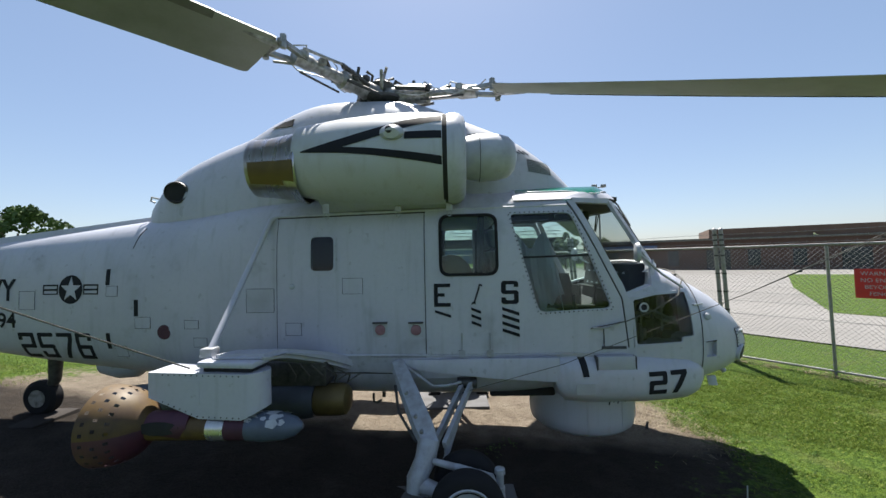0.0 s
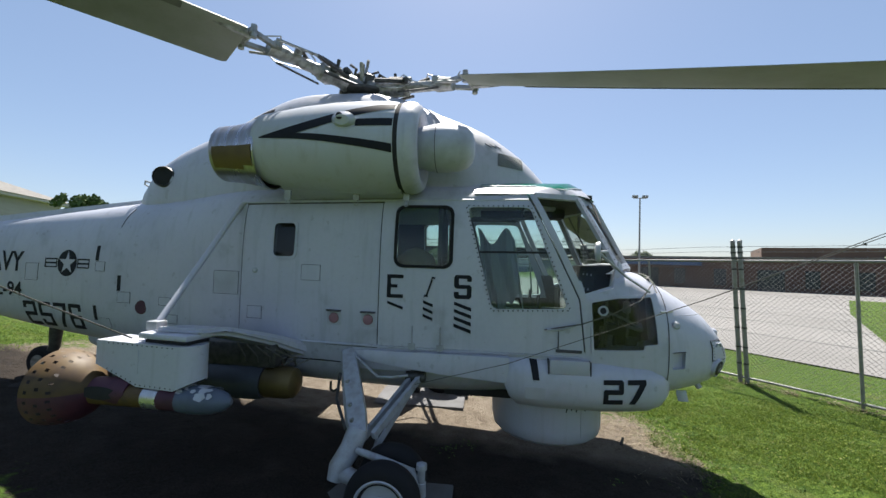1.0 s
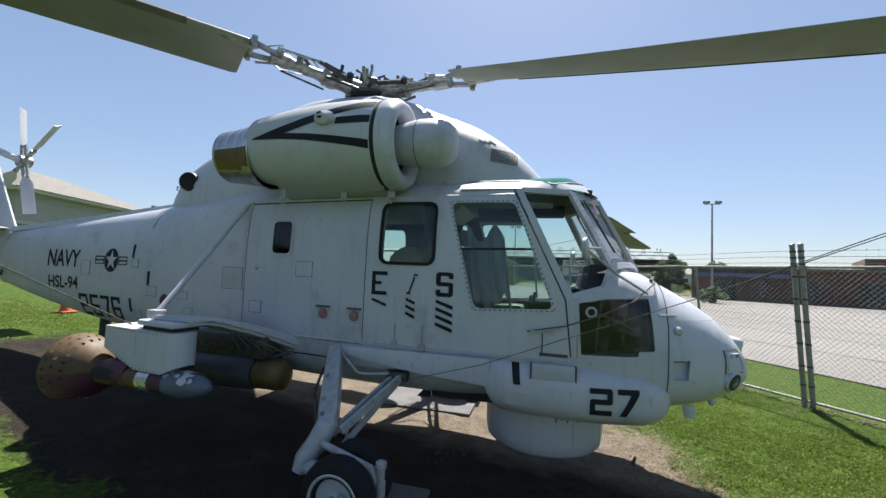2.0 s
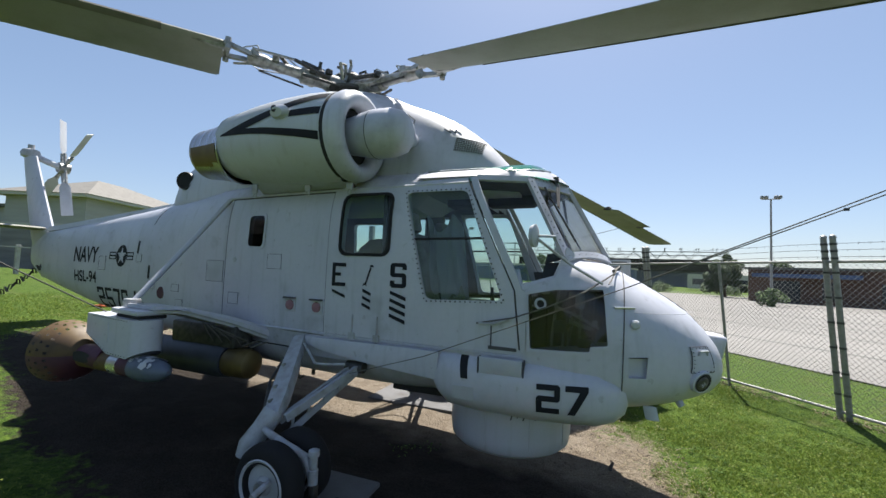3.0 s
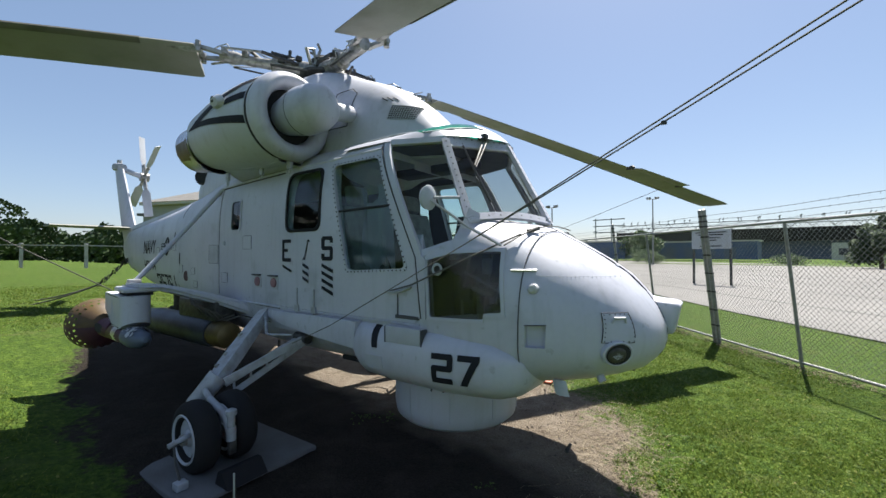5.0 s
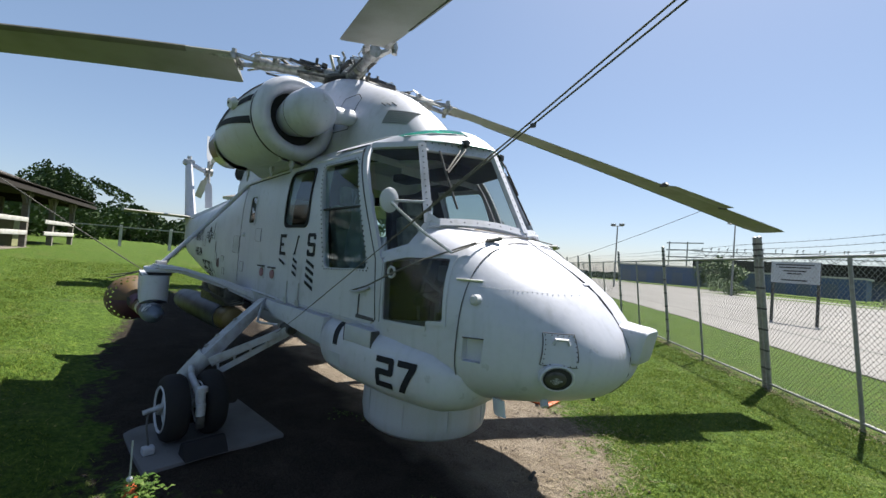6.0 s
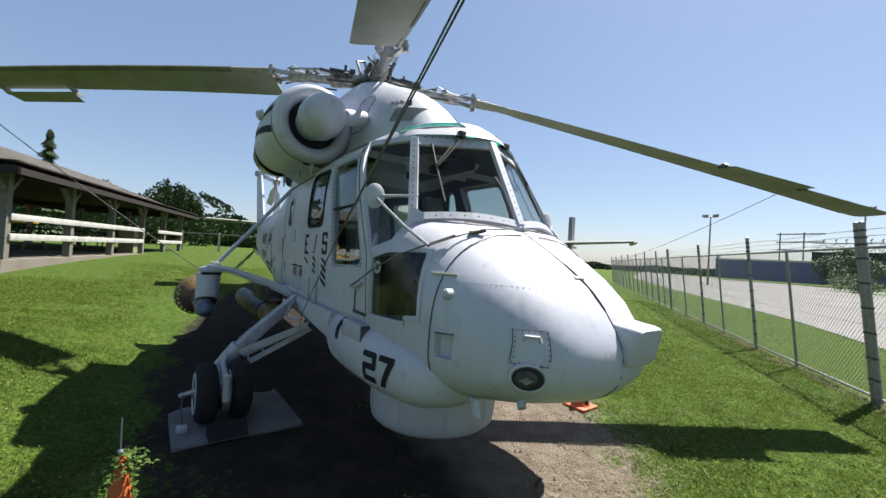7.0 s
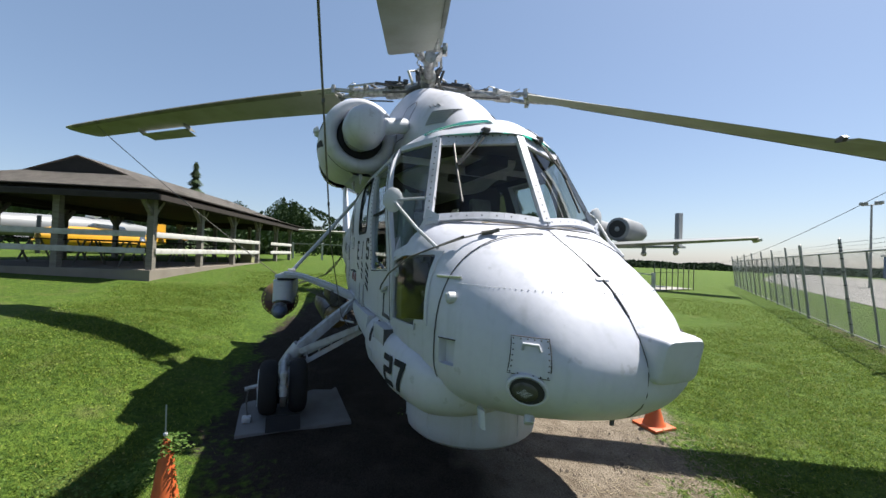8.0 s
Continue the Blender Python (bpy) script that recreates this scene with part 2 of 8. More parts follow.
def cut(ob, cutters):
    """Cuts bodies out of a body, and clears the cutters away."""
    for c in cutters:
        md = ob.modifiers.new("cut", "BOOLEAN")
        md.operation, md.solver, md.object = "DIFFERENCE", "EXACT", c
        md.material_mode = "TRANSFER"
    bpy.context.view_layer.update()
    dg = bpy.context.evaluated_depsgraph_get()
    me = bpy.data.meshes.new_from_object(ob.evaluated_get(dg))
    ob.modifiers.clear()
    ob.data = me
    for c in cutters:
        bpy.data.objects.remove(c)
    me.polygons.foreach_set("use_smooth", [True] * len(me.polygons))
    me.set_sharp_from_angle(angle=radians(32))
    return me


def interp(rows, x):
    """Smooth values between the rows (x first)."""
    if x <= rows[0][0]:
        return rows[0][1:]
    for i in range(len(rows) - 1):
        a, b = rows[i], rows[i + 1]
        if x <= b[0]:
            t = (x - a[0]) / (b[0] - a[0])
            p0, p3 = rows[max(i - 1, 0)], rows[min(i + 2, len(rows) - 1)]
            out = []
            for k in range(1, len(a)):
                d = b[0] - a[0]
                m1 = (b[k] - p0[k]) / max(b[0] - p0[0], 1e-6) * d
                m2 = (p3[k] - a[k]) / max(p3[0] - a[0], 1e-6) * d
                if (b[k] - a[k]) * (a[k] - p0[k]) <= 0:
                    m1 = 0
                if (p3[k] - b[k]) * (b[k] - a[k]) <= 0:
                    m2 = 0
                out.append((2 * t ** 3 - 3 * t ** 2 + 1) * a[k] + (t ** 3 - 2 * t ** 2 + t) * m1 + (-2 * t ** 3 + 3 * t ** 2) * b[k] + (t ** 3 - t ** 2) * m2)
            return out
    return rows[-1][1:]


def oval(x, w, zb, zm, zt, nb, nt, n=56, y0=0.0):
    lp = []
    for k in range(n):
        a = 6.283185 * (k + 0.5) / n
        c, s = math.cos(a), math.sin(a)
        e = nt if s > 0 else nb
        y = w * math.copysign(abs(c) ** (2 / e), c)
        z = zm + (zt - zm if s > 0 else zm - zb) * math.copysign(abs(s) ** (2 / e), s)
        lp.append((x, y0 + y, z))
    return lp


def ground_z(x, y):
    """The lawn is level by the aircraft and the wire fence, and rises to the west."""
    s = (-x - 0.28 * y - 1.2) / 1.4
    rise = 0.125 * 1.4 * (math.log1p(math.exp(s)) if s < 20 else s)
    rise = 1.15 * math.tanh(rise / 1.15)
    fade = 1 / (1 + math.exp(min(60, (y - 14) / 3)))
    # a low bank south of the bare earth
    q = min(1.0, max(0.0, (-y - 1.9) / 2.0))
    bank = 0.30 * q * q * (3 - 2 * q) / (1 + math.exp(min(60, (x - 1.7) / 0.5))) / (1 + math.exp(min(60, (-x - 4.0) / 0.6)))
    return 0.02 + rise * fade + bank

# ---- the helicopter ----
HULL_ROWS = [  # x, half width, bottom, widest, top, bottom and top squareness
    (-6.95, 0.05, 1.66, 1.90, 2.18, 2.2, 2.2), (-6.7, 0.11, 1.52, 1.86, 2.24, 2.2, 2.2), (-6.2, 0.16, 1.38, 1.80, 2.30, 2.2, 2.3),
    (-5.0, 0.255, 1.14, 1.72, 2.42, 2.3, 2.4), (-4.0, 0.36, 1.00, 1.66, 2.53, 2.4, 2.5), (-3.0, 0.52, 0.90, 1.60, 2.64, 2.6, 2.8),
    (-2.2, 0.625, 0.81, 1.52, 2.72, 3.0, 3.6), (-1.47, 0.695, 0.75, 1.50, 2.79, 3.2, 4.6), (-0.5, 0.78, 0.715, 1.50, 2.80, 3.2, 5.0),
    (0.3, 0.838, 0.705, 1.50, 2.80, 3.2, 5.0), (0.95, 0.856, 0.715, 1.50, 2.80, 3.2, 5.0), (1.44, 0.872, 0.76, 1.50, 2.80, 3.2, 5.0),
    (1.46, 0.872, 0.76, 1.40, 2.00, 3.1, 6.0), (2.1, 0.888, 0.76, 1.35, 2.00, 3.0, 6.0), (2.35, 0.876, 0.775, 1.30, 2.01, 2.9, 4.6),
    (2.57, 0.838, 0.79, 1.25, 1.965, 2.8, 3.0), (2.74, 0.79, 0.82, 1.20, 1.872, 2.6, 2.6), (2.82, 0.758, 0.835, 1.19, 1.83, 2.6, 2.65),
    (3.0, 0.672, 0.87, 1.18, 1.722, 2.5, 2.6), (3.17, 0.562, 0.92, 1.18, 1.602, 2.4, 2.5), (3.29, 0.462, 0.965, 1.19, 1.475, 2.3, 2.2),
    (3.36, 0.365, 1.03, 1.19, 1.375, 2.2, 2.2), (3.40, 0.23, 1.085, 1.195, 1.29, 2.1, 2.1), (3.415, 0.10, 1.14, 1.195, 1.24, 2.0, 2.0)]
FLANK = [r for r in HULL_ROWS if r[0] < 1.45 or r[0] > 2.3]


def hull_side(x, z, cabin=True):
    """Half width of the hull's side at that place; the cabin's side runs on over the cockpit door."""
    if cabin and 0 < x < 2.1:
        w, zm, zt, n = interp([(r[0], r[1]) for r in HULL_ROWS], x)[0], 1.50, 2.80, 5.0
        zb, nb = 0.715, 3.2
    else:
        w, zb, zm, zt, nb, n = interp(HULL_ROWS, x)
    f = (z - zm) / (zt - zm) if z > zm else (zm - z) / (zm - zb)
    e = n if z > zm else nb
    return w * max(0.0, 1 - min(f, 1.0) ** e) ** (1 / e)


def stations(rows, step):
    xs, x = [], rows[0][0]
    marks = sorted({r[0] for r in rows})
    for a, b in zip(marks, marks[1:]):
        k = max(1, round((b - a) / step))
        xs += [a + (b - a) * i / k for i in range(k)]
    return xs + [marks[-1]]


heli = thing("helicopter", "light grey navy helicopter with black markings on bare earth", "helicopter")

bm = bmesh.new()
rings(bm, [oval(x, *interp(HULL_ROWS, x)) for x in stations(HULL_ROWS, 0.16)])
body = part("fuselage", bm, HULL, heli, "light grey painted fuselage with streaks and panel lines")

# the room inside and the window openings
bm = bmesh.new()
inner = []
for x in (-1.15, -0.5, 0.3, 0.95, 1.425):
    w = interp(HULL_ROWS, x)[0] - 0.05
    inner.append([(x, s * w * k, z) for s, k, z in ((-1, 1, 1.02), (1, 1, 1.02), (1, 1, 1.9), (1, 0.96, 2.3), (1, 0.86, 2.62), (-1, 0.86, 2.62), (-1, 0.96, 2.3), (-1, 1, 1.9))])
for x, w in ((1.47, 0.82), (2.05, 0.835), (2.2, 0.70), (2.32, 0.46), (2.44, 0.22)):
    inner.append([(x, s * w * k, z) for s, k, z in ((-1, 1, 1.02), (1, 1, 1.02), (1, 1, 1.9), (1, 1, 2.1), (1, 1, 2.4), (-1, 1, 2.4), (-1, 1, 2.1), (-1, 1, 1.9))])
rings(bm, inner)
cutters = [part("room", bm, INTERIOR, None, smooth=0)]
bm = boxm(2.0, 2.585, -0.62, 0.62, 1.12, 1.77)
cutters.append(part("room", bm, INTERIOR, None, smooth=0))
W_SMALL = rounded(-1.045, -0.80, 2.02, 2.365, 0.05)
W_CABIN = rounded(0.235, 0.765, 1.965, 2.53, 0.075)
W_DOOR = soften([(0.896, 2.53), (1.461, 2.53), (1.80, 1.635), (1.145, 1.605)], 0.06)
W_NOSE = soften([(1.995, 1.70), (2.20, 1.745), (2.525, 1.76), (2.56, 1.36), (2.44, 1.35), (2.44, 1.31), (2.02, 1.295)], 0.015, 2)
for poly in (W_SMALL, W_CABIN, W_NOSE):
    for s in (-1, 1):
        b2 = bmesh.new()
        rings(b2, [[(x, s * y, z) for x, z in poly] for y in (0.35, 1.2)])
        cutters.append(part("opening", b2, HULL, None, smooth=0))
# one more window in the left cabin wall
W_LEFT = rounded(-0.66, -0.12, 2.0, 2.44, 0.06)
b2 = bmesh.new()
rings(b2, [[(x, y, z) for x, z in W_LEFT] for y in (0.35, 1.2)])
cutters.append(part("opening", b2, HULL, None, smooth=0))
for s in (-1, 1):
    b2 = bmesh.new()
    rings(b2, [[(x, s * y, z) for x, z in [(0.88, 2.56), (1.6, 2.56), (1.85, 1.6), (1.12, 1.58)]] for y in (0.35, 1.2)])
    cutters.append(part("opening", b2, HULL, None, smooth=0))
for s in (-1, 1):
    b2 = bmesh.new()
    rings(b2, [[(x, s * y, z) for x, z in [(1.95, 1.75), (2.185, 1.83), (2.22, 1.95), (1.90, 1.95)]] for y in (0.5, 1.2)])
    cutters.append(part("opening", b2, HULL, None, smooth=0))
for s in (-1, 1):
    b2 = bmesh.new()
    foot_hole = [(2.70, 1.13), (2.76, 1.13), (2.815, 1.13), (2.825, 1.29), (2.76, 1.29), (2.70, 1.285)]
    rings(b2, [[(x, s * (hull_side(x, z, False) - 0.045), z + (0.02 if z < 1.2 else 0.0)) for x, z in foot_hole], [(x, s * 1.2, z) for x, z in foot_hole]])
    cutters.append(part("opening", b2, HULL, None, smooth=0))
body.data = cut(body, cutters)


def side_plate(poly, holes, s, lift=0.004, thick=0.02, inset=0.0):
    """A panel that lies on the hull's side; s: -1 right flank, 1 left flank."""
    return plate(poly, holes, lambda x, z: (x, s * (hull_side(x, z) + lift - inset), z), thick, (0, s, 0))


def split(poly, most=0.12):
    """Adds points along a polygon's edges, so that a panel can follow the flank."""
    out = []
    for a, b in zip(poly, poly[1:] + poly[:1]):
        k = max(1, int((Vector(b) - Vector(a)).length / most))
        out += [(a[0] + (b[0] - a[0]) * i / k, a[1] + (b[1] - a[1]) * i / k) for i in range(k)]
    return out


def rivets(pts, s, r=0.007, up=0.004, n=6):
    b = bmesh.new()
    for x, z in pts:
        y = hull_side(x, z) + up
        turned([(s * y, r), (s * (y + 0.005), r * 0.6)], n, "y", (x, 0, z), b)
    return b


def beam(bm_, p, q, w, t, nrm):
    """A flat bar from p to q, w wide and t thick, facing nrm."""
    p, q, nrm = Vector(p), Vector(q), Vector(nrm).normalized()
    d = (q - p).normalized()
    a = d.cross(nrm).normalized() * w / 2
    b = a.cross(d).normalized() * t / 2
    rings(bm_, [[c + a + b, c - a + b, c - a - b, c + a - b] for c in (p, q)])


part("cabin_window", plate(W_LEFT, [], lambda x, z: (x, hull_side(x, z, False) - 0.004, z), 0.003, (0, 1, 0)), GLASS, heli, smooth=0)
DOOR_OUT = split([(0.095, 1.225), (0.095, 2.60), (1.44, 2.655), (1.885, 1.72), (1.935, 1.285), (1.88, 1.235)])
PILLAR = split([(1.455, 2.66), (1.515, 2.66), (1.925, 1.80), (1.945, 1.735), (1.985, 1.705), (1.985, 1.27), (1.95, 1.27), (1.90, 1.72)])
for s in (-1, 1):
    door = part("cockpit_door", side_plate(DOOR_OUT, [split(W_CABIN), split(W_DOOR)], s, -0.01, 0.026), HULL, heli, smooth=25)
    pil = part("windscreen_pillar", side_plate(PILLAR, [], s, -0.014, 0.030), HULL, heli, smooth=25)
    rim = plate(split(rounded(0.222, 0.778, 1.952, 2.543, 0.085), 0.05), [split(rounded(0.25, 0.75, 1.98, 2.515, 0.07), 0.05)], lambda x, z: (x, s * (hull_side(x, z) + 0.012), z), 0.012, (0, s, 0))
    part("window_seal", rim, RUBBER, door)
    part("window_pane", plate(split(rounded(0.24, 0.76, 1.97, 2.525, 0.075), 0.05), [], lambda x, z: (x, s * (hull_side(x, z) + 0.006), z), 0.004, (0, s, 0)), GLASS, door, smooth=0)
    part("window_pane", plate(W_DOOR, [], lambda x, z: (x, s * (hull_side(x, z) - 0.002), z), 0.004, (0, s, 0)), GLASS, door, smooth=0)
    edge = soften([(0.872, 2.553), (1.478, 2.553), (1.832, 1.612), (1.128, 1.58)], 0.07)
    part("window_surround", plate(edge, [W_DOOR], lambda x, z: (x, s * (hull_side(x, z) + 0.016), z), 0.004, (0, s, 0)), HULL, door)
    rv = []
    poly = [(0.884, 2.542), (1.47, 2.542), (1.816, 1.624), (1.136, 1.592)]
    for a, b in zip(poly, poly[1:] + poly[:1]):
        k = int((Vector(b) - Vector(a)).length / 0.042)
        rv += [(a[0] + (b[0] - a[0]) * (i + 0.5) / k, a[1] + (b[1] - a[1]) * (i + 0.5) / k) for i in range(k)]
    tagged(part("rivet_row", rivets(rv, s, 0.0085, 0.019), HULL_SEAM, door), kind="stuff")
    mid = tubem([(1.0, s * (hull_side(1.0, 2.13) - 0.004), 2.115), (1.615, s * (hull_side(1.6, 2.13) - 0.004), 2.125)], 0.010, 6)
    part("window_bar", mid, DARK, door)
    # small square window and its frame
    part("window_frame", plate(rounded(-1.065, -0.78, 2.0, 2.385, 0.06), [rounded(-1.038, -0.807, 2.027, 2.358, 0.045)], lambda x, z: (x, s * (hull_side(x, z, False) + 0.003), z), 0.006, (0, s, 0)), HULL, heli)
    part("cabin_window", plate(W_SMALL, [], lambda x, z: (x, s * (hull_side(x, z, False) - 0.004), z), 0.003, (0, s, 0)), GLASS_DARK, heli, smooth=0)
    # low window by the pedals
    part("nose_window", plate(split(W_NOSE, 0.08), [], lambda x, z: (x, s * (hull_side(x, z, False) - 0.008), z), 0.004, (0, s, 0)), GLASS_NOSE, heli, smooth=0)
    low = [(1.975, 1.72), (2.20, 1.768), (2.545, 1.785), (2.585, 1.335), (2.44, 1.325), (2.44, 1.285), (2.0, 1.27)]
    part("nose_window_frame", plate(split(low, 0.08), [split(W_NOSE, 0.08)], lambda x, z: (x, s * (hull_side(x, z, False) + 0.001), z), 0.010, (0, s, 0)), HULL, heli, smooth=25)
    # ring in the low window
    rg = bmesh.new()
    tube(rg, [(2.09 + 0.036 * math.cos(k * 0.31416), s * (hull_side(2.09, 1.63, False) + 0.012), 1.635 + 0.036 * math.sin(k * 0.31416)) for k in range(21)], 0.009, 6)
    part("vent_ring", rg, WHITE, heli)
    part("vent_disc", turned([(s * 0.886, 0.028), (s * 0.889, 0.028)], 16, "y", (2.09, 0, 1.635)), DARK, heli)

    # side pane and front windscreen
    P0, P1 = Vector((1.510, s * 0.735, 2.655)), Vector((1.940, s * 0.874, 1.745))
    Q0, Q1 = Vector((1.93, s * 0.565, 2.655)), Vector((2.255, s * 0.735, 2.0))
    R1 = Vector((2.19, s * 0.806, 1.825))
    C0, C1 = Vector((2.205, 0, 2.68)), Vector((2.575, 0, 2.0))
    pane = bmesh.new()
    pane.faces.new([pane.verts.new(p) for p in (P0, Q0, Q1, R1, P1)])
    part("side_windscreen", pane, GLASS, heli, smooth=0)
    pane = bmesh.new()
    pane.faces.new([pane.verts.new(p) for p in (Q0, C0, C1, Q1)])
    part("front_windscreen", pane, GLASS_SMOKE, heli, smooth=0)
    fr = bmesh.new()
    n1 = (Q0 - P0).cross(P1 - P0) * -s
    n2 = (C0 - Q0).cross(Q1 - Q0) * -s
    beam(fr, Q0, Q1, 0.062, 0.035, n1.normalized() + n2.normalized())
    beam(fr, P0, Q0, 0.05, 0.03, n1)
    beam(fr, P1, R1, 0.05, 0.03, n1)
    beam(fr, R1, Q1, 0.05, 0.03, n1)
    beam(fr, Q0 + Vector((0.006, 0, -0.012)), C0 + Vector((0.006, 0, -0.012)), 0.105, 0.026, n2)
    arch = [Q1.lerp(C1, k / 8) + Vector((0.034, 0.0, 0.030)) * math.sin(math.pi * k / 8) for k in range(9)]
    for a_, b_ in zip(arch, arch[1:]):
        beam(fr, a_, b_, 0.056, 0.03, n2)
    # corner gusset between the post and the sill
    gq = [Q1 + Vector((-0.006, s * 0.004, 0.065)), Q1.lerp(C1, 0.10) + Vector((0.012, 0, 0.022)), Q1.lerp(C1, 0.09) + Vector((0.018, 0, -0.03)), Q1 + Vector((0.006, s * 0.012, -0.045)), Q1 + Vector((-0.018, s * 0.014, 0.0))]
    nn_ = (n1.normalized() + n2.normalized()).normalized()
    nn_ = nn_ if nn_.x > 0 else -nn_
    rings(fr, [[p + nn_ * d_ for p in gq] for d_ in (0.0, 0.020)])
    if s < 0:
        beam(fr, C0, C1, 0.062, 0.04, (1, 0, 0.5))
    part("windscreen_frame", fr, HULL, heli)
    ck = bmesh.new()
    lowp = [Vector((x, s * (hull_side(x, z, False) - 0.010), z)) for x, z in ((1.945, 1.69), (2.08, 1.715), (2.2, 1.735), (2.32, 1.745), (2.45, 1.745), (2.56, 1.745))]
    topp = [P1 + Vector((0, s * 0.012, -0.02)), P1.lerp(R1, 0.5) + Vector((0, s * 0.012, 0)), R1 + Vector((0, s * 0.012, 0)), Q1 + Vector((0.01, s * 0.006, -0.02)), Q1.lerp(C1, 0.25) + Vector((0.02, 0, -0.03)), Q1.lerp(C1, 0.45) + Vector((0.02, 0, -0.03))]
    lv, tv = [ck.verts.new(p) for p in lowp], [ck.verts.new(p) for p in topp]
    for i in range(5):
        ck.faces.new((lv[i], lv[i + 1], tv[i + 1], tv[i]))
    part("cockpit_coaming", ck, HULL, heli)
    rb = bmesh.new()
    up_ = Vector((0.006, 0, -0.012))
    rows = [(Q0, Q1, nn_, 0.0175), (Q0 + up_ * 2.4, C0 + up_ * 2.4, n2, 0.0125), (Q0 - up_ * 1.2, C0 - up_ * 1.2, n2, 0.0125), (C0, C1, Vector((1, 0, 0.5)), 0.0195)]
    rows += [(a_, b_, n2, 0.0145) for a_, b_ in zip(arch, arch[1:])]
    for a, b, nn, lift_ in rows:
        nn = Vector(nn).normalized()
        if nn.x < 0:
            nn = -nn
        k = max(1, int((b - a).length / 0.055))
        for i in range(k):
            c = a.lerp(b, (i + 0.5) / k) + nn * lift_
            bmesh.ops.create_icosphere(rb, subdivisions=1, radius=0.0075, matrix=Matrix.Translation(c) @ nn.to_track_quat("Z", "Y").to_matrix().to_4x4() @ Matrix.Diagonal((1, 1, 0.42, 1)))
    tagged(part("rivet_row", rb, HULL_SEAM, heli), kind="stuff")

# domed cockpit roof with green panels over the seats
roof, green = bmesh.new(), bmesh.new()


def roof_point(u, v):
    y = v * 0.757
    a = abs(y)
    xf = 2.215 - 0.285 * (a / 0.565) ** 1.5 if a < 0.565 else 1.93 - (a - 0.565) / 0.192 * 0.46
    x = 0.95 + (xf - 0.95) * u
    zz = 2.668 + 0.215 * (1 - abs(v) ** 2.4) * min(1, (1 - u) * 5.0 + 0.08) ** 0.65
    return Vector((x, y, zz))


NU, NV = 22, 40
for i in range(NU):
    for j in range(NV):
        u0, u1, v0, v1 = i / NU, (i + 1) / NU, -1 + 2 * j / NV, -1 + 2 * (j + 1) / NV
        c = roof_point((u0 + u1) / 2, (v0 + v1) / 2)
        tgt = green if (0.17 < abs(c.y) < 0.59 and 0.05 < (u0 + u1) / 2 < 0.91) else roof
        tgt.faces.new([tgt.verts.new(roof_point(*q)) for q in ((u0, v0), (u1, v0), (u1, v1), (u0, v1))])
for b in (roof, green):
    bmesh.ops.remove_doubles(b, verts=b.verts[:], dist=0.0005)
part("cockpit_roof", roof, HULL, heli)
part("roof_window", green, GLASS_GREEN, heli, "green tinted overhead window")
gf = bmesh.new()
for s in (-1, 1):
    pts = [roof_point(u, s * v) + Vector((0, 0, 0.004)) for u, v in [(0.05, 0.225), (0.5, 0.225), (0.91, 0.225), (0.91, 0.4), (0.91, 0.6), (0.91, 0.78), (0.6, 0.78), (0.3, 0.78), (0.05, 0.78), (0.05, 0.5), (0.05, 0.225)]]
    tube(gf, pts, 0.009, 6)
part("roof_window_trim", gf, PANEL, heli)

# drip rails and panel seams
for s in (-1, 1):
    rl = bmesh.new()
    tube(rl, [(x, s * (hull_side(x, 2.585 + 0.03 * (x + 1.4) / 2.8) + 0.012), 2.575 + 0.03 * (x + 1.4) / 2.8) for x in [-1.45 + 0.145 * i for i in range(21)]], 0.014, 6)
    part("drip_rail", rl, HULL, heli)
    rl = bmesh.new()
    tube(rl, [(x, s * (hull_side(x, 1.215) + 0.006), 1.205 + 0.018 * (x + 0.98) / 2.9) for x in [-0.98 + 0.145 * i for i in range(21)]], 0.012, 6)
    part("sill_rail", rl, HULL, heli)


def seam(pts, s, w=0.006, mat=HULL_SEAM, cabin=False, up=0.003):
    """A dark line on the flank, for joints and for the shade under the drip rail."""
    b = bmesh.new()
    fine = split(pts, 0.06)
    if pts[0] != pts[-1]:
        fine = fine[: fine.index(pts[-1]) + 1] if pts[-1] in fine else fine
    tube(b, [(x, s * (hull_side(x, z, cabin) + up - w * 0.4), z) for x, z in fine], w * 0.6, 5)
    return part("panel_joint", b, mat, heli)


def flank_panel(x0, x1, z0, z1, s=-1, mat=PANEL, name="access_panel", thick=0.006, r=0.012, lift=0.0):
    b = plate(split(rounded(x0, x1, z0, z1, r, 2), 0.1), [], lambda x, z: (x, s * (hull_side(x, z, False) - 0.002 + lift), z), thick, (0, s, 0))
    ob = part(name, b, mat, heli, smooth=25)
    if name == "access_panel":
        ring_pts = split([(x0, z0), (x1, z0), (x1, z1), (x0, z1)], 0.08)
        e_ = tubem([(x, s * (hull_side(x, z, False) + 0.003), z) for x, z in ring_pts + ring_pts[:1]], 0.0028, 4)
        part("panel_edge", e_, HULL_SEAM, ob)
    return ob


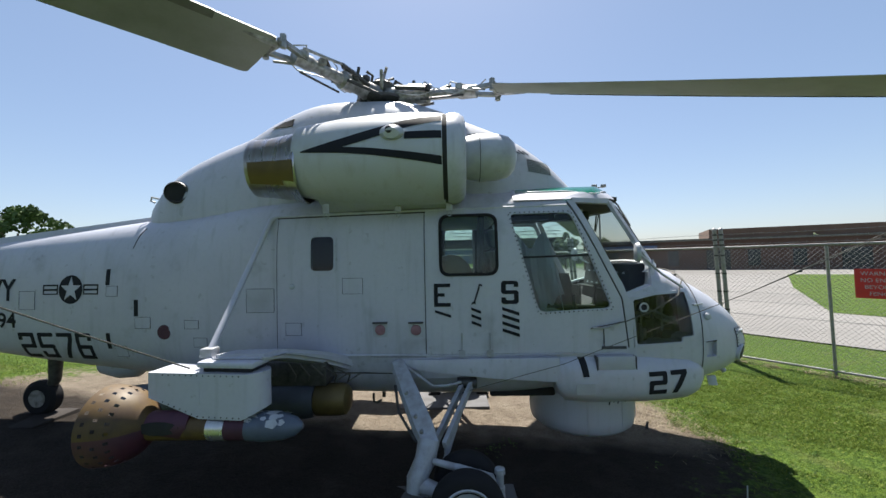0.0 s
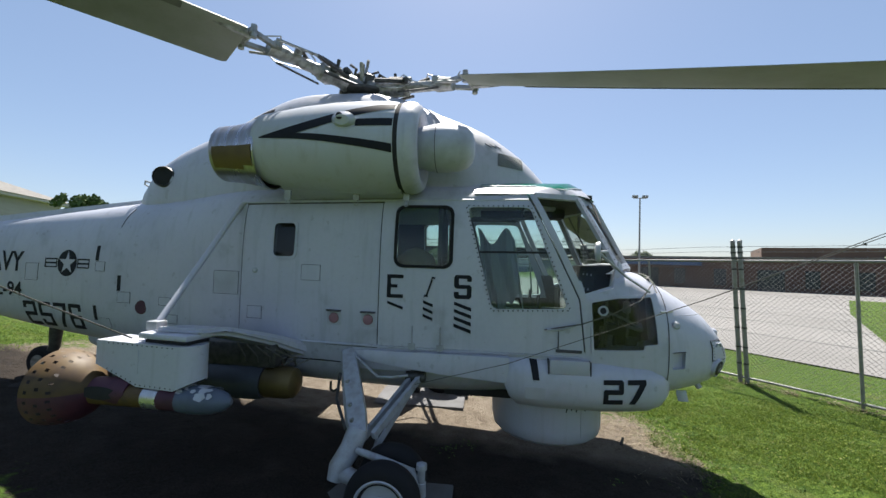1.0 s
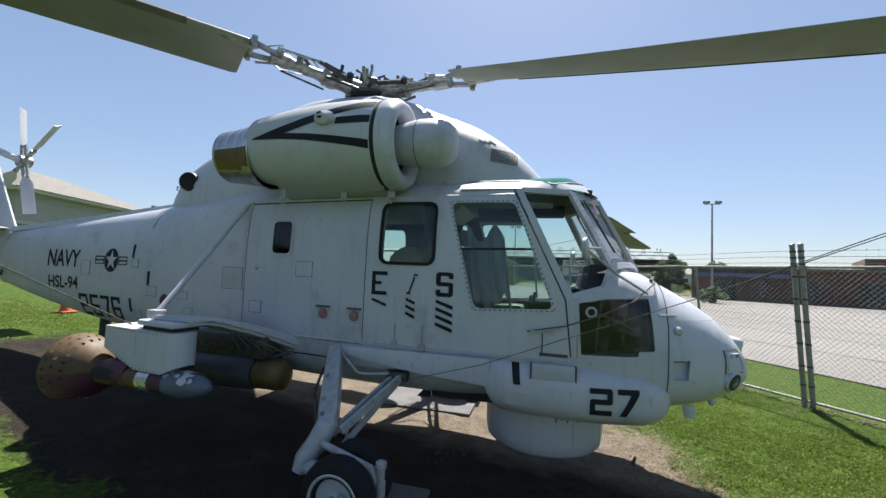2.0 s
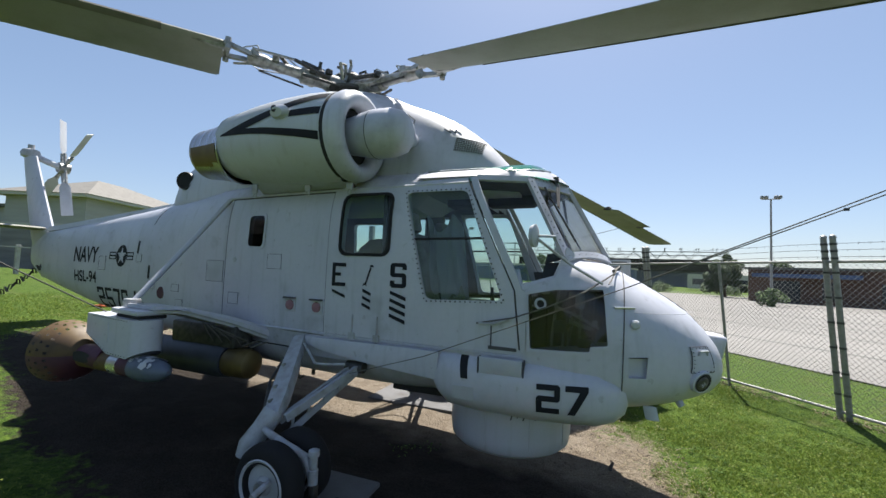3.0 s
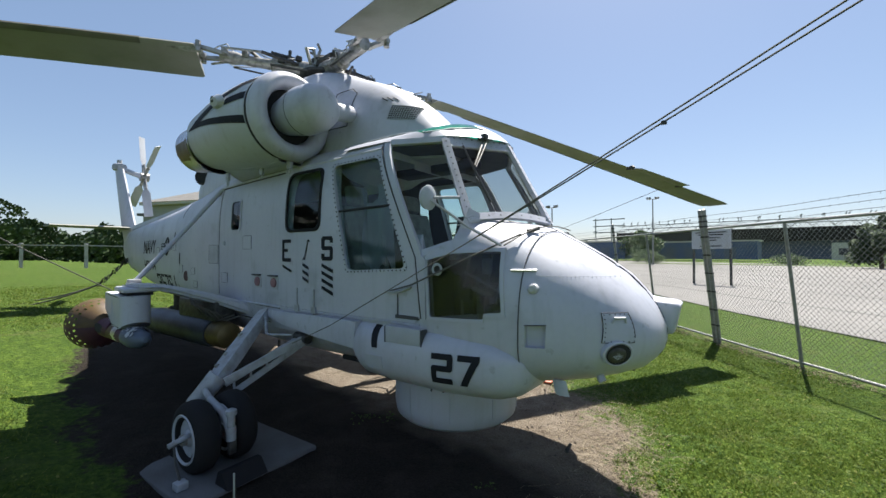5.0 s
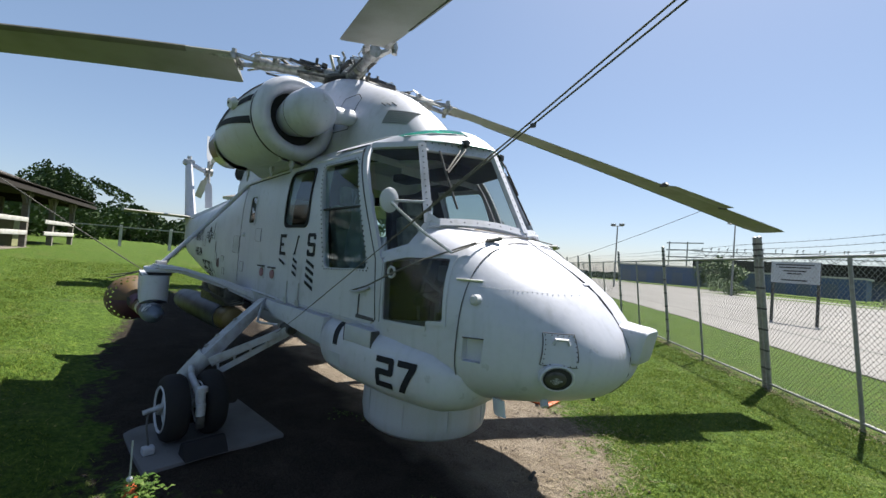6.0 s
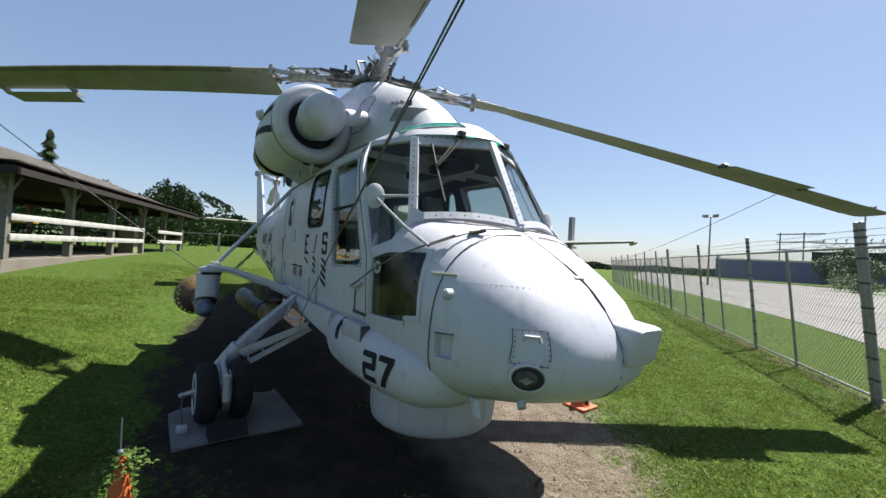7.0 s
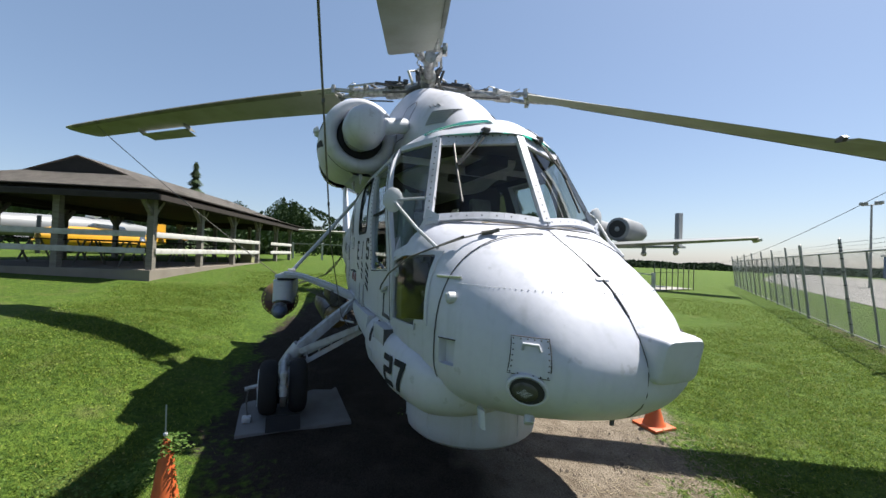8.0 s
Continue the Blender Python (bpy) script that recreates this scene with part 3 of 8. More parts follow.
for s in (-1, 1):
    seam([(1.452, 2.63), (1.893, 1.72), (1.942, 1.275)], s, 0.009, HULL_SEAM, True, 0.017)
    # dark line drawn below the drip rail as its shadow
    seam([(-1.40, 2.558), (1.44, 2.588)], s, 0.012, HULL_SEAM, True, 0.006)
    seam([(0.10, 1.228), (1.86, 1.240)], s, 0.008, HULL_SEAM, True, 0.014)
    seam([(0.083, 2.58), (0.083, 1.215)], s)
    seam([(-1.39, 2.55), (-1.39, 1.25)], s, 0.004)
    seam([(-0.45, 1.195), (0.083, 1.195)], s, 0.006)
    flank_panel(-1.71, -1.42, 1.626, 1.86, s)
    for x0, x1, z0, z1 in ((-2.965, -2.783, 1.466, 1.582), (-2.386, -2.231, 1.466, 1.551), (-2.286, -2.138, 1.282, 1.373), (-3.326, -3.184, 1.80, 1.905), (-3.251, -3.098, 1.154, 1.272), (-4.45, -4.25, 1.66, 1.86), (-1.30, -1.14, 1.40, 1.52), (-0.72, -0.52, 1.80, 1.95)):
        flank_panel(x0, x1, z0, z1, s, HULL)
    for x in (-0.355, -0.01):  # two round lamps in square plates
        pl = flank_panel(x - 0.07, x + 0.07, 1.385, 1.53, s, PANEL, "lamp_plate", 0.008, 0.006)
        y = s * (hull_side(x, 1.455) + 0.008)
        part("lens", turned([(y, 0.05), (y + s * 0.012, 0.046), (y + s * 0.018, 0.02)], 20, "y", (x, 0, 1.452)), RED, pl)
        part("lamp_hood", boxm(x - 0.07, x + 0.07, min(y, y + s * 0.03), max(y, y + s * 0.03), 1.515, 1.53), HULL_SEAM, pl)
    y = s * (hull_side(-2.62, 1.43, False) + 0.002)
    part("round_cover", turned([(y, 0.075), (y + s * 0.006, 0.07)], 24, "y", (-2.62, 0, 1.43)), MAROON, heli)
    part("door_knob", turned([(s * 0.68, 0.03), (s * 0.725, 0.028), (s * 0.735, 0.015)], 14, "y", (-1.235, 0, 1.88)), PANEL, heli)
    for x in (0.42, 0.68):  # door hinges
        hb = bmesh.new()
        yy = hull_side(x, 1.25)
        box(hb, x - 0.03, x + 0.03, *sorted((s * yy, s * (yy + 0.03))), 1.20, 1.26)
        tube(hb, [(x, s * (yy + 0.022), 1.19), (x, s * (yy + 0.018), 1.42)], 0.008, 6)
        part("door_hinge", hb, STEEL, heli)
    hb = bmesh.new()
    yy = hull_side(1.7, 1.45)
    tube(hb, [(1.62, s * (yy + 0.03), 1.455), (1.75, s * (yy + 0.04), 1.46), (1.86, s * (yy + 0.03), 1.50)], 0.011, 6)
    part("door_handle", hb, STEEL, heli)
    lat = bmesh.new()
    box(lat, 1.70, 1.92, *sorted((s * (yy + 0.006), s * (yy + 0.022))), 1.26, 1.285)
    tube(lat, [(1.72, s * (yy + 0.018), 1.27), (1.72, s * (yy + 0.018), 1.44)], 0.005, 5)
    part("door_latch", lat, HULL_SEAM, heli)

# ---- fairing over the gearbox ----
DOG = [  # x, half width, top
    (-3.08, 0.16, 2.68), (-3.03, 0.22, 2.86), (-2.9, 0.29, 3.05), (-2.6, 0.36, 3.27), (-2.2, 0.42, 3.45), (-1.9, 0.45, 3.57), (-1.65, 0.48, 3.72), (-1.2, 0.52, 3.91),
    (-0.7, 0.54, 3.955), (-0.2, 0.55, 3.94), (0.2, 0.55, 3.83), (0.5, 0.55, 3.69), (1.02, 0.50, 3.46), (1.41, 0.41, 3.18), (1.62, 0.33, 2.96), (1.78, 0.24, 2.78)]
bm = bmesh.new()
rings(bm, [oval(x, interp(DOG, x)[0], 2.45 if x < 0.8 else 2.595, 2.6, interp(DOG, x)[1], 2.2, 2.2, 40) for x in stations(DOG, 0.12)])
dog = part("gearbox_fairing", bm, HULL, heli)


def dog_side(x, z):
    w, zt = interp(DOG, x)
    f = (z - 2.6) / (zt - 2.6)
    return w * max(0.0, 1 - abs(f) ** 2.2) ** (1 / 2.2)


for s in (-1, 1):
    # grille
    gb = bmesh.new()
    for i in range(13):
        x = 1.17 + 0.255 * i / 12
        zs = [2.985 + 0.03 * (1.42 - x) / 0.25 + k * (0.15 - 0.0 * x) / 6 for k in range(7)]
        tube(gb, [(x, s * (dog_side(x, z) + 0.006), z) for z in zs], 0.003, 4)
    for k in range(8):
        pts = []
        for i in range(9):
            x = 1.17 + 0.255 * i / 8
            z = 2.985 + 0.03 * (1.42 - x) / 0.25 + k * 0.15 / 7
            pts.append((x, s * (dog_side(x, z) + 0.006), z))
        tube(gb, pts, 0.003, 4)
    bk = bmesh.new()
    gv = []
    for i in range(13):
        x = 1.165 + 0.265 * i / 12
        z0 = 3.012 - 0.027 * i / 12
        gv.append([bk.verts.new((x, s * (dog_side(x, z0 + 0.155 * j / 8) + 0.003), z0 + 0.155 * j / 8)) for j in range(9)])
    for p_, q_ in zip(gv, gv[1:]):
        for j in range(8):
            bk.faces.new((p_[j], q_[j], q_[j + 1], p_[j + 1]))
    gr = part("air_grille", bk, DARK, heli)
    part("grille_mesh", gb, PANEL, gr)
    sl = bmesh.new()
    for k in range(3):
        x = 1.03 + k * 0.05
        tube(sl, [(x, s * (dog_side(x, 3.27) + 0.003), 3.27), (x + 0.07, s * (dog_side(x + 0.07, 3.225) + 0.003), 3.225)], 0.0035, 5)
    part("louvre", sl, HULL_SEAM, heli)
    # round exhaust on the rear fairing
    a = (-2.655, s * 0.31, 2.905)
    ex = turned([(-0.08, 0.125), (0.06, 0.12), (0.075, 0.11), (0.06, 0.098), (-0.04, 0.09)], 24, "y")
    bmesh.ops.transform(ex, verts=ex.verts[:], matrix=Matrix.Translation(a) @ Matrix.Rotation(0 if s > 0 else math.pi, 4, "Z") @ Matrix.Rotation(radians(18), 4, "Z"))
    pipe = part("exhaust_pipe", ex, HUBD, heli)
    hole = turned([(0.0, 0.097), (0.004, 0.097)], 24, "y")
    bmesh.ops.transform(hole, verts=hole.verts[:], matrix=Matrix.Translation(a) @ Matrix.Rotation(0 if s > 0 else math.pi, 4, "Z") @ Matrix.Rotation(radians(18), 4, "Z") @ Matrix.Translation((0, 0.055, 0)))
    part("pipe_mouth", hole, DARK, pipe)
    dsk = plate(split([(0.45, 3.0), (0.45, 3.42), (0.62, 3.46), (0.72, 3.38), (0.72, 3.0)], 0.06), [split([(0.458, 3.008), (0.458, 3.414), (0.618, 3.452), (0.712, 3.376), (0.712, 3.008)], 0.06)], lambda x, z: (x, s * (dog_side(x, z) + 0.002), z), 0.002, (0, s, 0))
    part("panel_joint", dsk, HULL_SEAM, heli)
# upper hatch and rear hook on the fairing
hk = bmesh.new()
for s in (-1, 1):
    b = plate(split([(-1.62, 3.60), (-1.5, 3.67), (-1.36, 3.70), (-1.36, 3.60)], 0.06), [], lambda x, z: (x, s * (dog_side(x, z) + 0.004), z), 0.006, (0, s, 0))
    part("fairing_vent", b, DARK, heli)
tube(hk, [(-3.02, -0.10, 2.88), (-3.10, -0.12, 2.90), (-3.12, -0.10, 2.86), (-3.08, -0.09, 2.84)], 0.012, 6)
part("tie_hook", hk, STEEL, heli)

# ---- engines ----
for s in (-1, 1):
    ex, ey, ez = 0.0, s * 0.905, 3.045
    eng = part("engine_nacelle", turned([(-1.02, 0.325), (-0.9, 0.343), (-0.6, 0.388), (-0.3, 0.415), (0.0, 0.425), (0.2, 0.418), (0.285, 0.405), (0.287, 0.38)], 44, "x", (0, ey, ez)), WHITE, heli,
               "off-white engine nacelle with black arrow stripes")
    nz = turned([(-1.46, 0.235), (-1.465, 0.262), (-1.3, 0.275), (-1.12, 0.305), (-1.0, 0.335), (-0.99, 0.33), (-1.1, 0.28), (-1.40, 0.225)], 44, "x", (0, ey, ez - 0.045))
    noz = part("exhaust_nozzle", nz, TITAN, eng, "heat-tinted bare metal nozzle")
    band = turned([(-1.43, 0.268), (-1.12, 0.3065), (-1.01, 0.335), (-1.02, 0.33)], 44, "x", (0, ey, ez - 0.045))
    geom = [f for f in band.faces if f.calc_center_median().z > ez - 0.06 or f.calc_center_median().z < ez - 0.22 or s * (f.calc_center_median().y - ey) < 0]
    bmesh.ops.delete(band, geom=geom, context="FACES")
    for v in band.verts:
        d = Vector((0, v.co.y - ey, v.co.z - ez + 0.045)).normalized()
        v.co += d * 0.003
    part("heat_stain", band, BRASS, noz)
    part("nozzle_core", turned([(-1.38, 0.03), (-1.3, 0.13), (-1.1, 0.2)], 24, "x", (0, ey, ez - 0.045)), DARK, noz)
    # joint, intake ring and bullet
    part("nacelle_joint", turned([(0.28, 0.402), (0.33, 0.402)], 40, "x", (0, ey, ez)), DARK, eng)
    ring_bm = bmesh.new()
    prof = [(0.325, 0.28), (0.325, 0.405), (0.37, 0.415), (0.43, 0.405), (0.475, 0.375), (0.487, 0.335), (0.468, 0.29), (0.42, 0.265), (0.36, 0.255)]
    loops = [[(a, ey + r * math.cos(6.28319 * k / 44), ez + r * math.sin(6.28319 * k / 44)) for a, r in prof] for k in range(44)]
    vs = [[ring_bm.verts.new(p) for p in lp] for lp in loops]
    for i in range(44):
        for j in range(len(prof)):
            ring_bm.faces.new((vs[i][j], vs[(i + 1) % 44][j], vs[(i + 1) % 44][(j + 1) % len(prof)], vs[i][(j + 1) % len(prof)]))
    part("intake_ring", ring_bm, HULL, eng)
    part("intake_throat", turned([(0.33, 0.275), (0.335, 0.275)], 32, "x", (0, ey, ez)), DARK, eng)
    bl = turned([(0.34, 0.165), (0.45, 0.185), (0.60, 0.215), (0.66, 0.217), (0.78, 0.213), (0.88, 0.185), (0.935, 0.13), (0.955, 0.06), (0.957, 0.01)], 36, "x", (0, ey + s * 0.015, ez + 0.0))
    part("intake_bullet", bl, HULL, eng)
    part("bullet_joint", turned([(0.612, 0.2175), (0.618, 0.2178)], 36, "x", (0, ey + s * 0.015, ez + 0.0)), HULL_SEAM, eng)
    arm = tubem([(0.80, ey - s * 0.02, ez - 0.01), (0.80, s * 0.72, ez + 0.02), (0.74, s * 0.50, ez + 0.075), (0.735, s * 0.488, ez + 0.077)], [0.09, 0.085, 0.08, 0.06], 18)
    part("intake_duct", arm, HULL, eng)
    # pipe on the flank of the nacelle
    bp = turned([(0.0, 0.075), (0.03, 0.06), (0.05, 0.045)], 18, "y")
    bmesh.ops.transform(bp, verts=bp.verts[:], matrix=Matrix.Translation((-0.13, ey + s * 0.415, ez + 0.13)) @ Matrix.Rotation(radians(-20 * s), 4, "X") @ Matrix.Diagonal((1.4, s, 0.9, 1)))
    part("breather", bp, HULL, eng)
    part("breather_hole", turned([(s * 0.448, 0.032), (s * 0.47, 0.03)], 14, "y", (-0.15, ey, ez + 0.145)), DARK, eng)
    # saddle between engine and hull, and the lashing ring
    sd = bmesh.new()
    rings(sd, [[(x, ey + s * 0.05, ez - r), (x, s * 0.42, ez - r + 0.12), (x, s * 0.42, 2.60), (x, s * 0.70, 2.60), (x, ey + s * 0.12, ez - r + 0.05)] for x, r in ((-0.9, 0.33), (-0.3, 0.42), (0.3, 0.42))])
    part("engine_saddle", sd, HULL, eng)
    for x in (-0.83, -0.15, 0.33):
        lr = bmesh.new()
        tube(lr, [(x + 0.02 * math.cos(a * 0.7854), s * 0.88, 2.545 + 0.028 * math.sin(a * 0.7854)) for a in range(9)], 0.006, 5)
        box(lr, x - 0.03, x + 0.03, s * 0.88 - 0.012, s * 0.88 + 0.012, 2.57, 2.66)
        part("lashing_ring", lr, STEEL, eng)
    # arrow stripes
    def on_nacelle(x, z, s=s, ey=ey, ez=ez):
        r = interp([(-1.02, 0.325), (-0.9, 0.343), (-0.6, 0.388), (-0.3, 0.415), (0.0, 0.425), (0.2, 0.418), (0.285, 0.405)], x)[0]
        d = max(0.0, r * r - (z - ez) ** 2) ** 0.5
        return (x, ey + s * (d * (r + 0.003) / r), ez + (z - ez) * (r + 0.003) / r)
    for rows_ in ([(-0.93, 3.052, 3.060), (-0.55, 3.075, 3.155), (-0.35, 3.125, 3.210), (-0.05, 3.215, 3.297), (0.12, 3.262, 3.335), (0.28, 3.298, 3.362)],
                  [(-0.93, 3.050, 3.056), (-0.55, 3.024, 3.076), (-0.32, 2.998, 3.056), (0.0, 2.950, 3.014), (0.28, 2.905, 2.975)],
                  [(-0.03, 3.120, 3.185), (0.28, 3.125, 3.195)]):
        st = bmesh.new()
        xs_ = [rows_[0][0] + (rows_[-1][0] - rows_[0][0]) * i / 26 for i in range(27)]
        grid = []
        for x in xs_:
            for (xa, la, ha), (xb, lb, hb) in zip(rows_, rows_[1:]):
                if xa <= x <= xb + 1e-6:
                    f_ = (x - xa) / (xb - xa)
                    lo_, hi_ = la + (lb - la) * f_, ha + (hb - ha) * f_
            grid.append([st.verts.new(on_nacelle(x, lo_ + (hi_ - lo_) * j / 5)) for j in range(6)])
        for p_, q_ in zip(grid, grid[1:]):
            for j in range(5):
                st.faces.new((p_[j], q_[j], q_[j + 1], p_[j + 1]))
        part("black_stripe", st, BLACK, eng, smooth=60)

# ---- side bulges, floats and radome ----
for s in (-1, 1):
    rows = [(1.26, 0.62, 0.30, 0.80, 1.0, 1.19), (1.30, 0.62, 0.325, 0.745, 1.0, 1.225), (1.6, 0.60, 0.35, 0.725, 0.98, 1.235), (2.1, 0.59, 0.372, 0.725, 0.98, 1.235), (2.35, 0.57, 0.365, 0.735, 0.98, 1.215),
            (2.50, 0.545, 0.362, 0.742, 0.985, 1.195), (2.61, 0.52, 0.335, 0.775, 0.99, 1.145), (2.685, 0.49, 0.28, 0.83, 1.0, 1.09), (2.72, 0.46, 0.18, 0.90, 1.0, 1.04)]
    bm = bmesh.new()
    lps = []
    for i, r in enumerate(rows):
        lp = oval(r[0], r[2], r[3], r[4], r[5], 2.6, 2.8, 40, s * r[1])
        if i < 2:
            lp = [(x + 0.10 * (0.98 - z) / 0.25 * (1 if z < 0.98 else 0.3), y, z) for x, y, z in lp]
        lps.append(lp)
    rings(bm, lps)
    pod = part("side_bulge", bm, HULL, heli)

    def pod_y(x, z, rows=rows, s=s):
        y0, w, zb, zm, zt = interp(rows, x)
        f = (z - zm) / (zt - zm) if z > zm else (zm - z) / (zm - zb)
        e = 2.8 if z > zm else 2.6
        return y0 + w * max(0.0, 1 - min(1, f) ** e) ** (1 / e)

    def pod_plate(poly, t=0.003, up=0.002):
        return plate(split(poly, 0.04), [], lambda x, z: (x, s * (pod_y(x, z) + up), z), t, (0, s, 0))
    part("black_bar", pod_plate([(1.475, 1.205), (1.54, 1.205), (1.56, 1.025), (1.505, 1.025)]), BLACK, pod, smooth=60)
    part("access_panel", pod_plate([(1.44, 0.86), (1.44, 0.965), (1.61, 0.965), (1.61, 0.86)], 0.004), PANEL, pod, smooth=60)
    # hinged step standing out of the bulge's shoulder, dark at both ends
    ps = pod_y(1.80, 1.085)
    part("pod_step", boxm(1.645, 1.975, *sorted((s * (ps - 0.16), s * (ps + 0.004))), 1.085, 1.205, bevel=0.006), PANEL, pod)
    for xe in (1.632, 1.979):
        part("step_edge", boxm(xe, xe + 0.010, *sorted((s * (ps - 0.15), s * (ps + 0.001))), 1.08, 1.20), HULL_SEAM, pod)
    digits = [[(2.085, 1.065), (2.085, 1.025), (2.21, 1.025), (2.21, 0.985), (2.10, 0.985), (2.085, 0.97), (2.085, 0.86), (2.245, 0.86), (2.245, 0.90), (2.125, 0.90), (2.125, 0.945), (2.235, 0.945), (2.25, 0.96), (2.25, 1.05), (2.235, 1.065)],
              [(2.285, 1.065), (2.285, 1.025), (2.385, 1.025), (2.30, 0.86), (2.35, 0.86), (2.44, 1.03), (2.44, 1.065)]]
    for d in digits:
        if s > 0:
            d = [(4.525 - x, z) for x, z in d]
        part("numeral", pod_plate([(x, z + (x - 2.26) * 0.03 + 0.005) for x, z in d]), BLACK, pod, smooth=60)
    # tapering root between the wheel leg and the bulge
    bm = bmesh.new()
    rings(bm, [[(x, s * 0.4, zt), (x, s * yo, zt - 0.01), (x, s * (yo + 0.015), (zt + zb) / 2), (x, s * yo, zb + 0.01), (x, s * 0.4, zb)] for x, yo, zb, zt in
               ((-0.20, 0.80, 1.09, 1.175), (0.2, 0.87, 1.045, 1.19), (0.7, 0.905, 1.0, 1.20), (1.30, 0.93, 0.965, 1.205))])
    part("sponson", bm, HULL, heli)
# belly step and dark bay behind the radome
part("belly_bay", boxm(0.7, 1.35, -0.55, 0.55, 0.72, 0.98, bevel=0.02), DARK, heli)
dome = turned([(0.78, 0.5), (0.74, 0.548), (0.46, 0.55), (0.37, 0.535), (0.33, 0.49), (0.32, 0.40), (0.318, 0.05)], 64, "z", (1.73, -0.10, 0))
rad = part("radome", dome, WHITE, heli, "white drum-shaped radome under the chin")
for a in (-100, -62, -25, 14, 60, 120, 180):
    c, sn = math.cos(radians(a)), math.sin(radians(a))
    part("radome_joint", tubem([(1.73 + 0.5515 * c, 0.5515 * sn - 0.10, z) for z in (0.42, 0.74)], 0.003, 4), PANEL, rad)
lets = bmesh.new()
for k in range(9):
    a = radians(-78 + k * 5.2)
    c, sn = math.cos(a), math.sin(a)
    tube(lets, [(1.73 + 0.552 * c, 0.552 * sn - 0.10, 0.66 + 0.02 * (k % 2)), (1.73 + 0.552 * math.cos(a + 0.03), 0.552 * math.sin(a + 0.03) - 0.10, 0.72)], 0.006, 4)
tagged(part("stencil_text", lets, BLACK, rad), kind="stuff")

# ---- nose ----
nb = bmesh.new()
loops = []
for x, ky, kz, y0, zc in ((2.95, 1.25, 1.15, 0.12, 1.34), (3.20, 1.12, 1.08, 0.135, 1.32), (3.36, 1.03, 1.0, 0.15, 1.30), (3.43, 1.0, 0.97, 0.15, 1.297), (3.462, 0.95, 0.92, 0.15, 1.295), (3.476, 0.86, 0.83, 0.15, 1.294)):
    lp = []
    for k in range(32):
        a = 6.283185 * (k + 0.5) / 32
        c, sn = math.cos(a), math.sin(a)
        lp.append((x + 0.022 * math.copysign(abs(sn) ** 0.34, sn) * max(0.0, (x - 3.2) / 0.27), y0 + 0.145 * ky * math.copysign(abs(c) ** 0.32, c), zc + (0.115 if sn > 0 else 0.13) * kz * math.copysign(abs(sn) ** 0.34, sn)))
    loops.append(lp)
rings(nb, loops)
nbx = part("nose_box", nb, HULL, heli)
part("box_slot", boxm(3.33, 3.37, -0.001, 0.012, 1.30, 1.36), HULL_SEAM, nbx)


def nose_at(y, z):
    """x of the nose surface over a place seen from ahead."""
    lo, hi = 2.5, 3.414
    for _ in range(26):
        mid = (lo + hi) / 2
        w, zb, zm, zt, nb_, nt_ = interp(HULL_ROWS, mid)
        f = abs(z - zm) / ((zt - zm) if z > zm else (zm - zb))
        e = nt_ if z > zm else nb_
        ins = f < 1 and abs(y) < w * max(0, 1 - f ** e) ** (1 / e)
        lo, hi = (mid, hi) if ins else (lo, mid)
    return lo


def nose_line(pts, r=0.004, mat=HULL_SEAM, name="panel_joint"):
    b = bmesh.new()
    tube(b, [(nose_at(y, z) + 0.001, y, z) for y, z in pts], r, 5)
    return part(name, b, mat, heli)


# centre joint from the windscreen to the chin
b = bmesh.new()
tube(b, [(x, 0.0, interp(HULL_ROWS, x)[3] + 0.002) for x in [2.6 + 0.05 * i for i in range(17)]] + [(nose_at(0, z) + 0.002, 0, z) for z in (1.22, 1.12, 1.05, 0.98, 0.92)], 0.0028, 5)
part("panel_joint", b, HULL_SEAM, heli)
low_pts = [(x, 0.0, interp(HULL_ROWS, x)[3] + 0.002) for x in (2.98, 3.06, 3.14, 3.2, 3.25, 3.29)]
part("nose_gasket", tubem(low_pts, 0.0065, 6), HULL_SEAM, heli)
part("joint_strap", boxm(-0.012, 0.012, -0.045, 0.045, -0.004, 0.006, bevel=0.003, m=Matrix.Translation((3.10, 0, interp(HULL_ROWS, 3.10)[3])) @ Matrix.Rotation(radians(36), 4, "Y")), HULL, heli)
